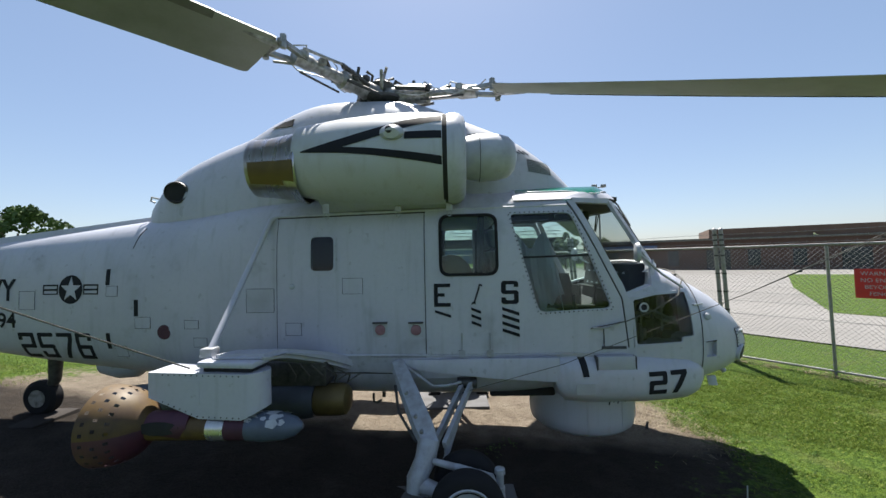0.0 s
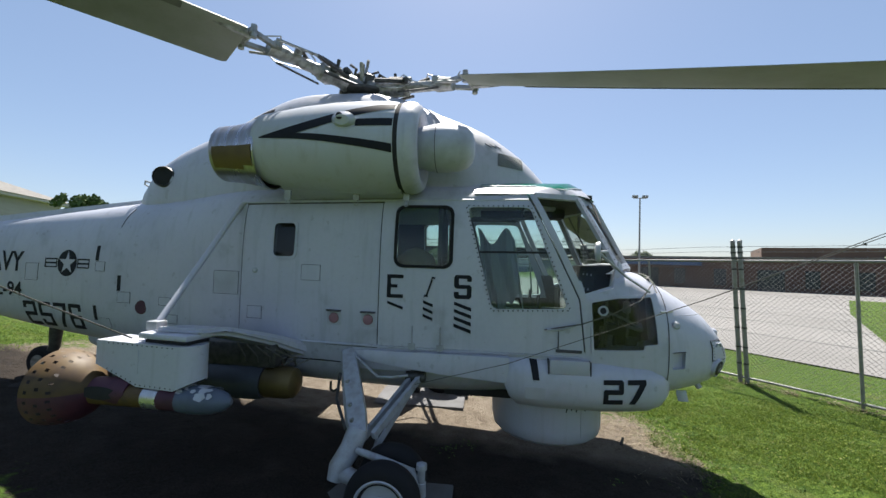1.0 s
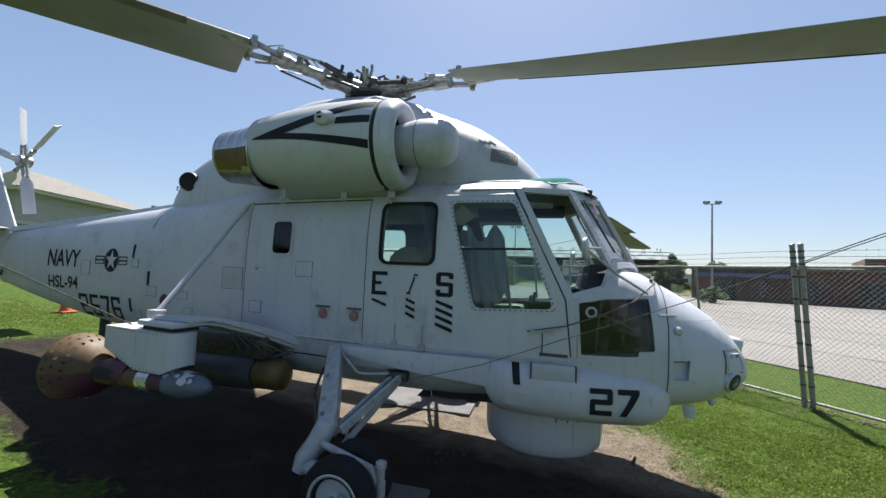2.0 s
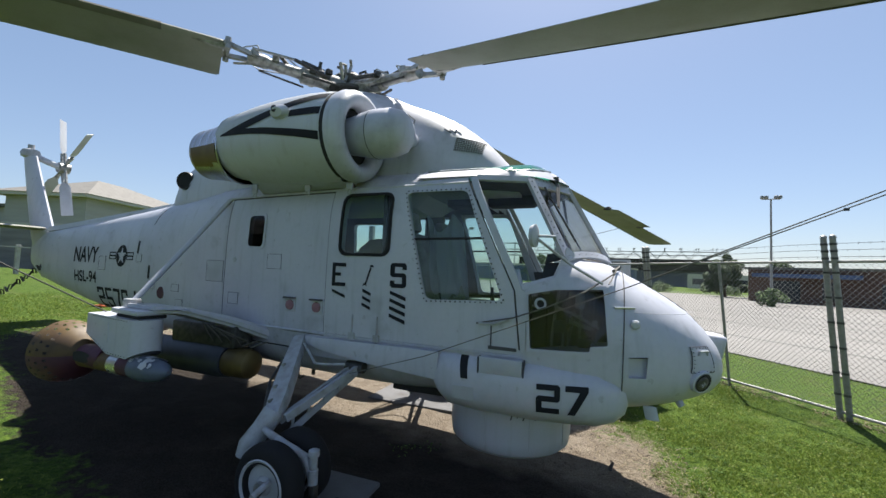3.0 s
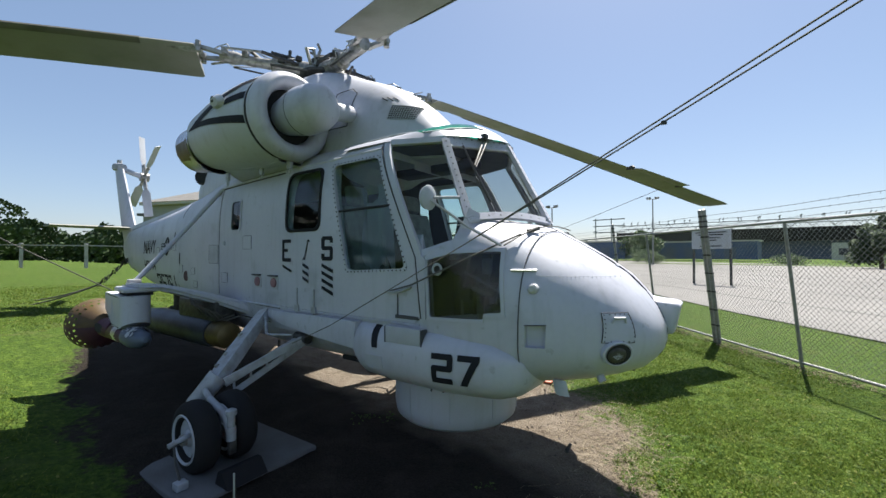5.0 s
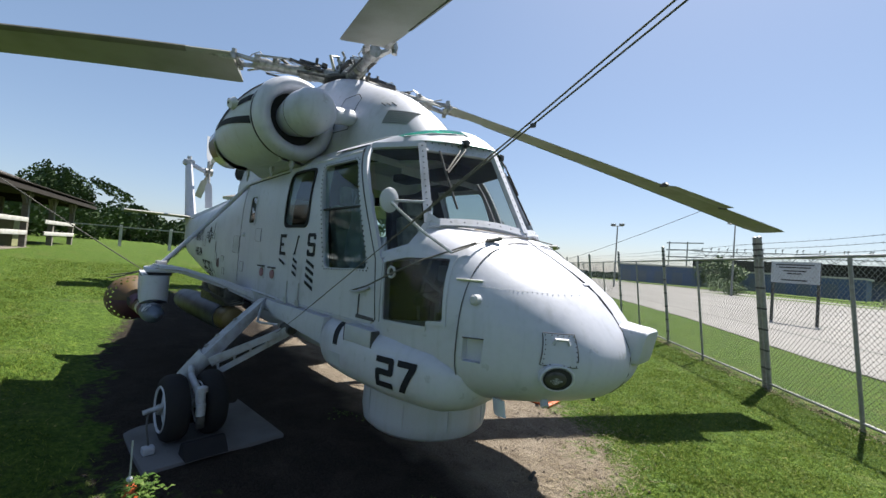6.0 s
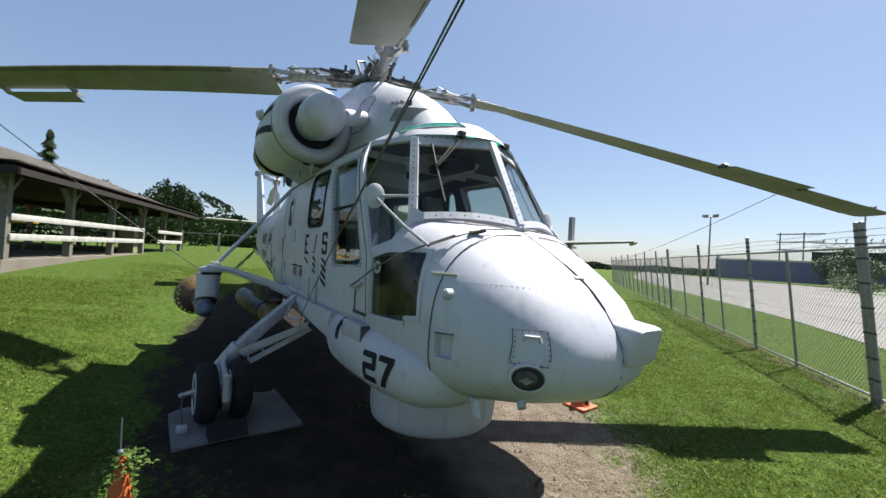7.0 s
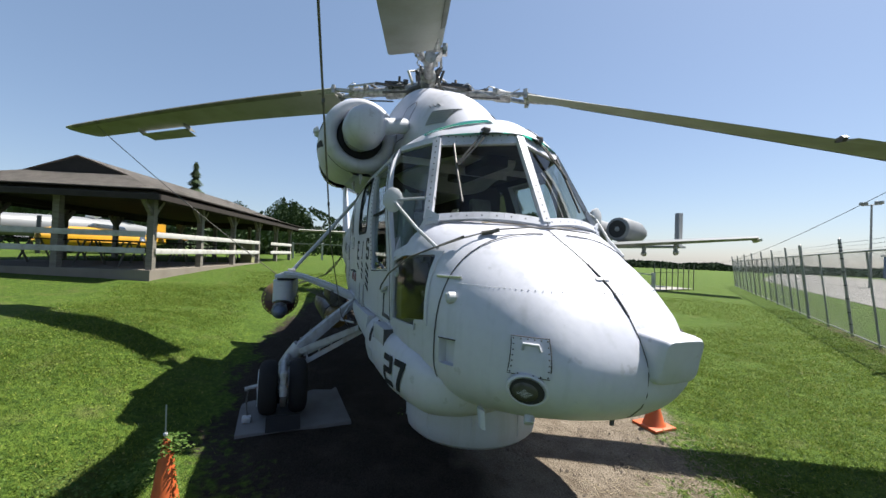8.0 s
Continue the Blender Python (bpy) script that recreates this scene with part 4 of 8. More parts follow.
for s in (-1, 1):
    b = bmesh.new()
    lp = oval(2.66, *interp(HULL_ROWS, 2.66))
    pts = [Vector(p) for p in lp if s * p[1] > 0.02]
    pts.sort(key=lambda p: p.z)
    tube(b, [(p.x + 0.02 * (p.z - 1.2), p.y * 1.003, p.z + (0.001 if p.z > 1.2 else -0.001)) for p in pts], 0.0036, 5)
    part("panel_joint", b, HULL_SEAM, heli)
    # knob, recess, lamp
    y = s * (hull_side(2.74, 1.52, False))
    part("nose_knob", turned([(y - s * 0.01, 0.034), (y + s * 0.03, 0.032), (y + s * 0.04, 0.02)], 18, "y", (2.74, 0, 1.52)), WHITE, heli)
    hd = bmesh.new()
    tube(hd, [(2.70, s * (hull_side(2.70, 1.29, False) + 0.004), 1.29), (2.825, s * (hull_side(2.825, 1.295, False) + 0.004), 1.295)], 0.004, 5)
    part("recess_edge", hd, HULL_SEAM, heli)
    lt = bmesh.new()
    tube(lt, [(2.60, s * (hull_side(2.60, 1.635, False) + 0.012), 1.635), (2.665, s * (hull_side(2.665, 1.635, False) + 0.02), 1.635), (2.74, s * (hull_side(2.74, 1.635, False) + 0.012), 1.635)], 0.009, 6)
    part("latch", lt, ALU, heli)
    LY, LZ = 0.535, 1.125
    lx = nose_at(s * LY, LZ)
    m = Matrix.Translation((lx, s * LY, LZ)) @ Matrix.Rotation(radians(s * 44), 4, "Z") @ Matrix.Rotation(radians(14), 4, "Y") @ Matrix.Diagonal((1, 1.15, 0.92, 1))
    lm = turned([(-0.05, 0.094), (0.004, 0.091), (0.010, 0.082), (0.006, 0.074), (-0.01, 0.0715)], 32, "x")
    bmesh.ops.transform(lm, verts=lm.verts[:], matrix=m)
    lam = part("landing_light", lm, HULL, heli)
    lm = turned([(0.011, 0.073), (0.0095, 0.070), (0.0092, 0.02)], 32, "x")
    bmesh.ops.transform(lm, verts=lm.verts[:], matrix=m)
    part("lamp_well", lm, DARK, lam)
    ld = turned([(0.0098, 0.056), (0.015, 0.050), (0.019, 0.036), (0.021, 0.005)], 22, "x", (0, s * 0.008, -0.004))
    bmesh.ops.transform(ld, verts=ld.verts[:], matrix=m)
    lens_ob = part("lens", ld, HUBD, lam)
    for k in range(6):
        hw = 0.034 - 0.004 * abs(k - 2.5)
        rb_ = tubem([(0.0185 - 0.001 * abs(k - 2.5), s * 0.008 - hw, -0.028 + k * 0.008), (0.0225 - 0.001 * abs(k - 2.5), s * 0.008, -0.028 + k * 0.008), (0.0185 - 0.001 * abs(k - 2.5), s * 0.008 + hw, -0.028 + k * 0.008)], 0.0018, 5)
        bmesh.ops.transform(rb_, verts=rb_.verts[:], matrix=m)
        part("lens_rib", rb_, PANEL, lens_ob)
    # bolted plate with a latch above the lamp
    hb = bmesh.new()
    gy, gz = [0.47 + 0.13 * i / 5 for i in range(6)], [1.195 + 0.18 * i / 6 for i in range(7)]
    gv = [[hb.verts.new(Vector((nose_at(s * (y_ - 0.12 * (z_ - 1.195)), z_) + 0.004, s * (y_ - 0.12 * (z_ - 1.195) + 0.003), z_))) for y_ in gy] for z_ in gz]
    for p_, q_ in zip(gv, gv[1:]):
        for i in range(5):
            hb.faces.new((p_[i], p_[i + 1], q_[i + 1], q_[i]))
    hat = part("hatch_plate", hb, HULL, heli)
    edge_pts = [gv_ for gv_ in ((0.47, 1.195), (0.60, 1.195), (0.60, 1.375), (0.47, 1.375), (0.47, 1.195))]

    def on_plate(y_, z_, up_=0.008):
        yy_ = y_ - 0.12 * (z_ - 1.195)
        return Vector((nose_at(s * yy_, z_) + up_, s * (yy_ + up_ * 0.8), z_))
    part("plate_edge", tubem([on_plate(a_[0] + (b_[0] - a_[0]) * k / 6, a_[1] + (b_[1] - a_[1]) * k / 6, 0.003) for a_, b_ in zip(edge_pts, edge_pts[1:]) for k in range(6)], 0.003, 5), HULL_SEAM, hat)
    rb = bmesh.new()
    for i in range(7):
        for y_ in (0.477, 0.593):
            bmesh.ops.create_icosphere(rb, subdivisions=1, radius=0.0045, matrix=Matrix.Translation(on_plate(y_, 1.205 + 0.16 * i / 6)))
    for i in range(4):
        for z_ in (1.203, 1.367):
            bmesh.ops.create_icosphere(rb, subdivisions=1, radius=0.0045, matrix=Matrix.Translation(on_plate(0.50 + 0.023 * i, z_)))
    tagged(part("rivet_row", rb, HULL_SEAM, hat), kind="stuff")
    part("hatch_handle", tubem([on_plate(0.505, 1.315, 0.004), on_plate(0.51, 1.345, 0.016), on_plate(0.56, 1.345, 0.016), on_plate(0.565, 1.315, 0.004)], 0.009, 6), PANEL, hat)
    rb = bmesh.new()
    for i in range(26):
        x = 2.72 + i * 0.021
        z = 1.60 - (x - 2.72) * 0.02
        bmesh.ops.create_icosphere(rb, subdivisions=1, radius=0.0035, matrix=Matrix.Translation((x, s * (hull_side(x, z, False) - 0.0012), z)))
    tagged(part("rivet_row", rb, WHITE, heli), kind="stuff")
    # drain mast under the chin
    fb = bmesh.new()
    rings(fb, [[(2.81 + dx + k, s * (0.60) + dy, z) for dx, dy in ((0, 0), (0.03, 0.014), (0.07, 0.010), (0.09, 0), (0.07, -0.010), (0.03, -0.014))] for z, k in ((0.92, 0.0), (0.845, 0.015), (0.825, 0.022))])
    if s < 0:
        part("drain_mast", fb, WHITE, heli)
    else:
        fb.free()
part("chin_tube", tubem([(3.06, -0.42, 0.96), (3.08, -0.44, 0.925), (3.09, -0.445, 0.912)], 0.026, 12), HULL, heli)
part("chin_pin", tubem([(3.2, 0.0, 0.94), (3.2, 0.0, 0.895)], 0.012, 8), HULL_SEAM, heli)

# stub wire cutter, whip of cable over the nose
cb = bmesh.new()
tube(cb, [(2.56, -0.80, 1.80), (2.6, -0.62, 1.87), (2.63, -0.42, 1.93), (2.66, -0.2, 1.955), (2.66, 0.0, 1.96), (2.66, 0.3, 1.945)], 0.005, 6)
tube(cb, [(2.60, -0.50, 1.905), (2.62, -0.44, 1.915), (2.645, -0.40, 1.93)], 0.014, 6)
part("nose_cable", cb, ROPE, heli)

# mirrors and wipers
for s in (-1, 1):
    mb = bmesh.new()
    tube(mb, [(2.03, s * 0.93, 2.14), (2.12, s * 0.80, 2.15), (2.20, s * 0.665, 2.16)], 0.011, 6)
    tube(mb, [(2.03, s * 0.93, 2.14), (2.30, s * 0.83, 1.93), (2.52, s * 0.76, 1.80)], 0.011, 6)
    mir = part("mirror_arm", mb, STEEL, heli)
    md = turned([(-0.02, 0.02), (-0.012, 0.065), (0.012, 0.072), (0.016, 0.066), (0.018, 0.01)], 24, "x")
    bmesh.ops.transform(md, verts=md.verts[:], matrix=Matrix.Translation((2.03, s * 0.93, 2.14)) @ Matrix.Rotation(radians(s * 12), 4, "Z") @ Matrix.Diagonal((1.3, 1.0, 1.25, 1)))
    part("mirror", md, PANEL, mir)
    q0, q1, c0, c1 = Vector((1.93, s * 0.565, 2.655)), Vector((2.255, s * 0.735, 2.0)), Vector((2.205, 0, 2.68)), Vector((2.575, 0, 2.0))

    def screen(u, v, lift=0.03):
        return q0.lerp(c0, u).lerp(q1.lerp(c1, u), v) + Vector((0.85, s * 0.35, 0.45)) * lift
    wb = bmesh.new()
    tube(wb, [screen(0.56, -0.05), screen(0.50, 0.05, 0.05), screen(0.24, 0.38, 0.045)], 0.009, 6)
    tube(wb, [screen(0.61, -0.05), screen(0.54, 0.07, 0.05), screen(0.25, 0.40, 0.045)], 0.007, 6)
    wip = part("wiper", wb, HUBD, heli)
    part("wiper_blade", tubem([screen(0.20, 0.10), screen(0.235, 0.40), screen(0.29, 0.82)], 0.009, 6), HUBD, wip)
    wb = bmesh.new()
    box(wb, -0.04, 0.04, -0.03, 0.03, -0.02, 0.03, Matrix.Translation(screen(0.585, -0.05)), 0.008)
    part("wiper_motor", wb, HUBD, wip)

# ---- markings on the flanks ----
def mark(poly, s=-1, name="marking", holes=()):
    b = plate(split(poly, 0.05), [split(h, 0.05) for h in holes], lambda x, z: (x, s * (hull_side(x, z) + (0.0175 if 0.1 < x < 1.9 else 0.001)), z), 0.002, (0, s, 0))
    return part(name, b, BLACK, heli, smooth=60)


E_ = [(0, 0), (0.155, 0), (0.155, 0.034), (0.037, 0.034), (0.037, 0.095), (0.10, 0.095), (0.10, 0.125), (0.037, 0.125), (0.037, 0.182), (0.155, 0.182), (0.155, 0.216), (0, 0.216)]
S_ = [(0, 0.02), (0.02, 0), (0.14, 0), (0.16, 0.02), (0.16, 0.11), (0.14, 0.128), (0.045, 0.128), (0.045, 0.182), (0.118, 0.182), (0.118, 0.158), (0.16, 0.158), (0.16, 0.196), (0.14, 0.216), (0.02, 0.216), (0, 0.196), (0, 0.112), (0.02, 0.092), (0.118, 0.092), (0.118, 0.036), (0.045, 0.036), (0.045, 0.062), (0, 0.062)]
slash = [(0, 0.055), (0, 0.02), (0.155, -0.03), (0.155, 0.005)]
for s in (-1, 1):
    mk = lambda pts, x0, z0: [(x0 + (a if s < 0 else 0.16 - a), z0 + b) for a, b in pts]
    mark(mk(E_, 0.168, 1.67), s, "letter")
    mark(mk(S_, 0.795, 1.685), s, "letter")
    mark([(0.175, 1.64), (0.175, 1.615), (0.325, 1.565), (0.325, 1.59)], s, "slash")
    for k in range(3):
        z = 1.66 - 0.062 * k
        mark([(0.515, z), (0.515, z - 0.026), (0.605, z - 0.062), (0.605, z - 0.035)], s, "slash")
    for k in range(4):
        z = 1.66 - 0.066 * k
        mark([(0.80, z), (0.80, z - 0.03), (0.957, z - 0.085), (0.957, z - 0.052)], s, "slash")
    mark([(0.535, 1.70), (0.55, 1.70), (0.60, 1.845), (0.585, 1.852)], s, "wrench")
    for cx, cz in ((0.535, 1.695), (0.60, 1.86)):
        mark([(cx - 0.022, cz - 0.012), (cx - 0.008, cz + 0.018), (cx + 0.020, cz + 0.012), (cx + 0.022, cz - 0.010), (cx + 0.004, cz)], s, "wrench")
    # roundel on the tail boom
    cx, cz, R = -3.79, 1.875, 0.155
    circ = [(cx + R * math.cos(k * 0.2244), cz + R * math.sin(k * 0.2244)) for k in range(28)]
    star = [(cx + (R * 0.92 if k % 2 == 0 else R * 0.36) * math.sin(k * 0.62832), cz + (R * 0.92 if k % 2 == 0 else R * 0.36) * math.cos(k * 0.62832)) for k in range(10)]
    mark(circ, s, "roundel", [star])
    for d in (-1, 1):
        x0, x1 = cx + d * 0.165, cx + d * 0.36
        bar = [(x0, cz + 0.055), (x1, cz + 0.055), (x1, cz - 0.055), (x0, cz - 0.055)]
        slots = [[(cx + d * 0.18, cz + 0.038), (cx + d * 0.345, cz + 0.038), (cx + d * 0.345, cz + 0.008), (cx + d * 0.18, cz + 0.008)], [(cx + d * 0.18, cz - 0.012), (cx + d * 0.345, cz - 0.012), (cx + d * 0.345, cz - 0.042), (cx + d * 0.18, cz - 0.042)]]
        mark(bar, s, "roundel_bar", slots)
    for x, z in ((-3.34, 1.917), (-2.98, 1.592), (-3.34, 1.24)):
        mark([(x, z), (x + 0.05, z), (x + 0.05, z + 0.17), (x, z + 0.17)], s, "black_bar")
    seam([(-2.98, 2.52), (-3.02, 2.44), (-3.05, 2.30)], s, 0.012)


def letters(text, x, z, wide, high, s):
    """Painted capitals of a given width and height on the boom."""
    cu = bpy.data.curves.new("text", "FONT")
    cu.body, cu.size, cu.extrude, cu.offset = text, 1.0, 0.0, 0.022
    tmp = new("tmp", cu)
    bpy.context.view_layer.update()
    me = bpy.data.meshes.new_from_object(tmp.evaluated_get(bpy.context.evaluated_depsgraph_get()))
    bpy.data.objects.remove(tmp)
    b_ = bmesh.new()
    b_.from_mesh(me)
    bmesh.ops.triangulate(b_, faces=b_.faces[:])
    bmesh.ops.subdivide_edges(b_, edges=b_.edges[:], cuts=1)
    xa, xb = min(v.co.x for v in b_.verts), max(v.co.x for v in b_.verts)
    za, zb = min(v.co.y for v in b_.verts), max(v.co.y for v in b_.verts)
    for v in b_.verts:
        f = (v.co.x - xa) / (xb - xa)
        xx = x + wide * (f if s < 0 else 1 - f)
        zz = z + high * (v.co.y - za) / (zb - za)
        v.co = (xx, s * (hull_side(xx, zz, False) + 0.003), zz)
    return part("lettering", b_, BLACK, heli, smooth=0)


# square stencil numerals, each out of straight strokes
def stroke(x0, x1, z0, z1, c=0.0):
    """A bar with its outer corners cut by c."""
    return [(x0 + c, z0), (x1 - c, z0), (x1, z0 + c), (x1, z1 - c), (x1 - c, z1), (x0 + c, z1), (x0, z1 - c), (x0, z0 + c)] if c else [(x0, z0), (x1, z0), (x1, z1), (x0, z1)]


BLOCK = {"2": [stroke(0, 0.205, 0.255, 0.30, 0.012), stroke(0.157, 0.205, 0.165, 0.257), stroke(0, 0.205, 0.122, 0.167, 0.012), stroke(0, 0.048, 0.043, 0.124), stroke(0, 0.205, 0, 0.045, 0.012), stroke(0, 0.048, 0.215, 0.257)],
         "5": [stroke(0, 0.205, 0.255, 0.30, 0.012), stroke(0, 0.048, 0.165, 0.257), stroke(0, 0.205, 0.122, 0.167, 0.012), stroke(0.157, 0.205, 0.043, 0.124), stroke(0, 0.205, 0, 0.045, 0.012), stroke(0, 0.048, 0.043, 0.085)],
         "7": [stroke(0, 0.205, 0.255, 0.30), [(0.150, 0.257), (0.205, 0.257), (0.205, 0.225), (0.105, 0), (0.05, 0), (0.15, 0.225)]],
         "6": [stroke(0, 0.205, 0.255, 0.30, 0.012), stroke(0, 0.048, 0.043, 0.257), stroke(0, 0.205, 0.122, 0.167, 0.012), stroke(0.157, 0.205, 0.043, 0.124), stroke(0, 0.205, 0, 0.045, 0.012), stroke(0.157, 0.205, 0.215, 0.257)]}
for s in (-1, 1):
    letters("NAVY", -5.24, 1.755, 0.74, 0.245, s)
    letters("HSL-94", -5.20, 1.455, 0.70, 0.175, s)
    for k_, d_ in enumerate("2576"):
        x_ = -4.50 + 0.25 * k_
        for n_, pl in enumerate(BLOCK[d_]):
            poly_ = [(x_ + (q[0] if s < 0 else 0.205 - q[0]), 1.105 + q[1]) for q in pl]
            mark(poly_, s, "numeral")

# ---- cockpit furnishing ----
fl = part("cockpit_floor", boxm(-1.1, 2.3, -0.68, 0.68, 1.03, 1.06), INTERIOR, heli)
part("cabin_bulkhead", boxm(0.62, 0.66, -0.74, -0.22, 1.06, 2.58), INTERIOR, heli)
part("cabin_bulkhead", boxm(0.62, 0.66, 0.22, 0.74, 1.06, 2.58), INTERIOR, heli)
for s in (-1, 1):
    sb = bmesh.new()
    box(sb, 0.98, 1.48, s * 0.42 - 0.24, s * 0.42 + 0.24, 1.44, 1.56, bevel=0.04)
    seat = part("pilot_seat", sb, SEATM, heli, "worn grey-green fabric seat")
    sb = bmesh.new()
    box(sb, -0.06, 0.06, -0.24, 0.24, 0.0, 0.72, Matrix.Translation((0.97, s * 0.42, 1.5)) @ Matrix.Rotation(radians(-14), 4, "Y"), 0.04)
    part("backrest", sb, SEATM, seat)
    sb = bmesh.new()
    box(sb, -0.05, 0.05, -0.13, 0.13, 0.74, 0.94, Matrix.Translation((0.97, s * 0.42, 1.5)) @ Matrix.Rotation(radians(-14), 4, "Y"), 0.04)
    part("headrest", sb, SEATM, seat)
    part("seat_base", boxm(1.05, 1.40, s * 0.42 - 0.17, s * 0.42 + 0.17, 1.06, 1.44), HUBD, seat)
    part("control_stick", tubem([(1.72, s * 0.42, 1.06), (1.68, s * 0.42, 1.40), (1.60, s * 0.42, 1.62), (1.60, s * 0.42, 1.72)], 0.018, 8), HUBD, heli)
    pb = bmesh.new()
    for dy in (-0.1, 0.1):
        tube(pb, [(2.30, s * 0.42 + dy, 1.55), (2.26, s * 0.42 + dy, 1.30), (2.2, s * 0.42 + dy, 1.18)], 0.015, 6)
        box(pb, 2.22, 2.26, s * 0.42 + dy - 0.05, s * 0.42 + dy + 0.05, 1.28, 1.42)
    tube(pb, [(2.28, s * 0.16, 1.5), (2.28, s * 0.66, 1.5)], 0.016, 6)
    part("pedals", pb, STEEL, heli)
for s in (-1, 1):
    # black panels added behind the low window to keep light out, with pipes and boxes
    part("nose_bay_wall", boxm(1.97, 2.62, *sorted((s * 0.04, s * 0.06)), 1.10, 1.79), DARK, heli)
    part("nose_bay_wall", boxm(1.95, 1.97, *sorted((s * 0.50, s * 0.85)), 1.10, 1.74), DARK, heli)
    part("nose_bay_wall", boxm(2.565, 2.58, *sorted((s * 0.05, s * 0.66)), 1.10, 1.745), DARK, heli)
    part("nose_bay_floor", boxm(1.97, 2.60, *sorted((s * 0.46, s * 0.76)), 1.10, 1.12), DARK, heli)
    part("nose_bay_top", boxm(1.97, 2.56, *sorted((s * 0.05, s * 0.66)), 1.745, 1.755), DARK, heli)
    for k in range(4):
        part("bay_pipe", tubem([(2.14 + 0.11 * k, s * 0.64, 1.13), (2.16 + 0.10 * k, s * 0.68, 1.42), (2.2 + 0.09 * k, s * 0.63, 1.74)], 0.012, 6), HUBD if k % 2 else HUBM, heli)
    part("bay_unit", boxm(2.17, 2.26, *sorted((s * 0.64, s * 0.74)), 1.41, 1.50, bevel=0.01), HUBD, heli)
    part("bay_unit", boxm(2.35, 2.48, *sorted((s * 0.58, s * 0.69)), 1.2, 1.38, bevel=0.01), HUBD, heli)
    part("bay_unit", turned([(1.60, 0.02), (1.605, 0.035), (1.70, 0.035), (1.71, 0.02)], 12, "z", (2.36, s * 0.66, 0)), STEEL, heli)
    part("bay_bracket", boxm(2.07, 2.13, *sorted((s * 0.66, s * 0.72)), 1.70, 1.742, bevel=0.006), WHITE, heli)
    part("bay_fitting", boxm(2.45, 2.49, *sorted((s * 0.64, s * 0.69)), 1.47, 1.52, bevel=0.008), WHITE, heli)
    part("bay_link", tubem([(2.17, s * 0.66, 1.61), (2.33, s * 0.69, 1.55), (2.50, s * 0.66, 1.46)], 0.013, 6), STEEL, heli)
    part("bay_link", tubem([(2.20, s * 0.62, 1.40), (2.34, s * 0.66, 1.50), (2.44, s * 0.62, 1.66)], 0.011, 6), HUBD, heli)
    part("pedal_bar", tubem([(2.30, s * 0.48, 1.55), (2.32, s * 0.78, 1.50), (2.46, s * 0.76, 1.46)], 0.018, 6), HUBM, heli)
ib = bmesh.new()
rings(ib, [[(2.02, y, 1.62), (2.10, y, 2.02), (2.22, y, 2.03), (2.34, y * 0.7, 1.95), (2.2, y, 1.55)] for y in (-0.64, -0.3, 0.3, 0.64)])
panel = part("instrument_panel", ib, DARK, heli)
for y in (-0.5, -0.34, -0.18, 0.18, 0.34, 0.5):
    for z in (1.76, 1.90):
        part("dial", turned([(2.045 + (z - 1.62) * 0.2 - 0.012, 0.05), (2.045 + (z - 1.62) * 0.2 - 0.02, 0.045)], 14, "x", (0, y, z)), PANEL, panel)
part("centre_console", boxm(1.3, 2.05, -0.13, 0.13, 1.06, 1.55, bevel=0.03), DARK, heli)
part("seat_cover", turned([(1.50, 0.20), (1.9, 0.24), (2.05, 0.20), (2.14, 0.10), (2.16, 0.01)], 18, "z", (0.33, -0.30, 0)), TAN, heli, "tan cloth cover over a rear seat")
part("overhead_console", boxm(1.0, 1.9, -0.10, 0.10, 2.52, 2.62, bevel=0.02), DARK, heli)

# headliner under the roof, with a gap over the near seat and a torn hole over the other
liner = [(0.66, -0.72), (1.51, -0.72), (1.915, -0.555), (2.05, -0.38), (2.14, -0.18), (2.175, 0.0), (2.14, 0.18), (2.05, 0.38), (1.915, 0.555), (1.51, 0.72), (0.66, 0.72)]
gap = [(1.16, -0.06), (1.52, -0.06), (1.52, -0.34), (1.16, -0.34)]
tear = [(1.46, 0.20), (1.52, 0.215), (1.56, 0.20), (1.62, 0.24), (1.60, 0.33), (1.53, 0.32), (1.47, 0.34)]
part("headliner", plate(liner, [gap, tear], lambda x, y: (x, y, 2.622), 0.012, (0, 0, 1)), INTERIOR, heli, smooth=0)
# pale cloth hung over the seat beside the door
dr = bmesh.new()
NX, NZ = 26, 12
dv = [[dr.verts.new((0.99 + 0.36 * i / NX + 0.10 * k / NZ, -0.63 + 0.035 * math.sin(i * 0.55 + 0.9 * math.sin(k * 0.4)) + 0.008 * math.sin(i * 1.9 + k * 0.6) + 0.05 * (1 - k / NZ), 2.36 - 0.16 * math.sin(i * 0.16) ** 2 - (0.66 + 0.05 * math.sin(i * 0.8)) * k / NZ)) for k in range(NZ + 1)] for i in range(NX + 1)]
for i in range(NX):
    for k in range(NZ):
        dr.faces.new((dv[i][k], dv[i + 1][k], dv[i + 1][k + 1], dv[i][k + 1]))
bmesh.ops.solidify(dr, geom=dr.faces[:], thickness=0.004)
part("seat_drape", dr, PANEL, heli, "pale cloth hung over the seat")
part("glare_shield_cover", boxm(2.10, 2.42, -0.40, 0.40, 1.985, 1.995, bevel=0.004), TAN, heli, "folded tan cover on the glare shield")

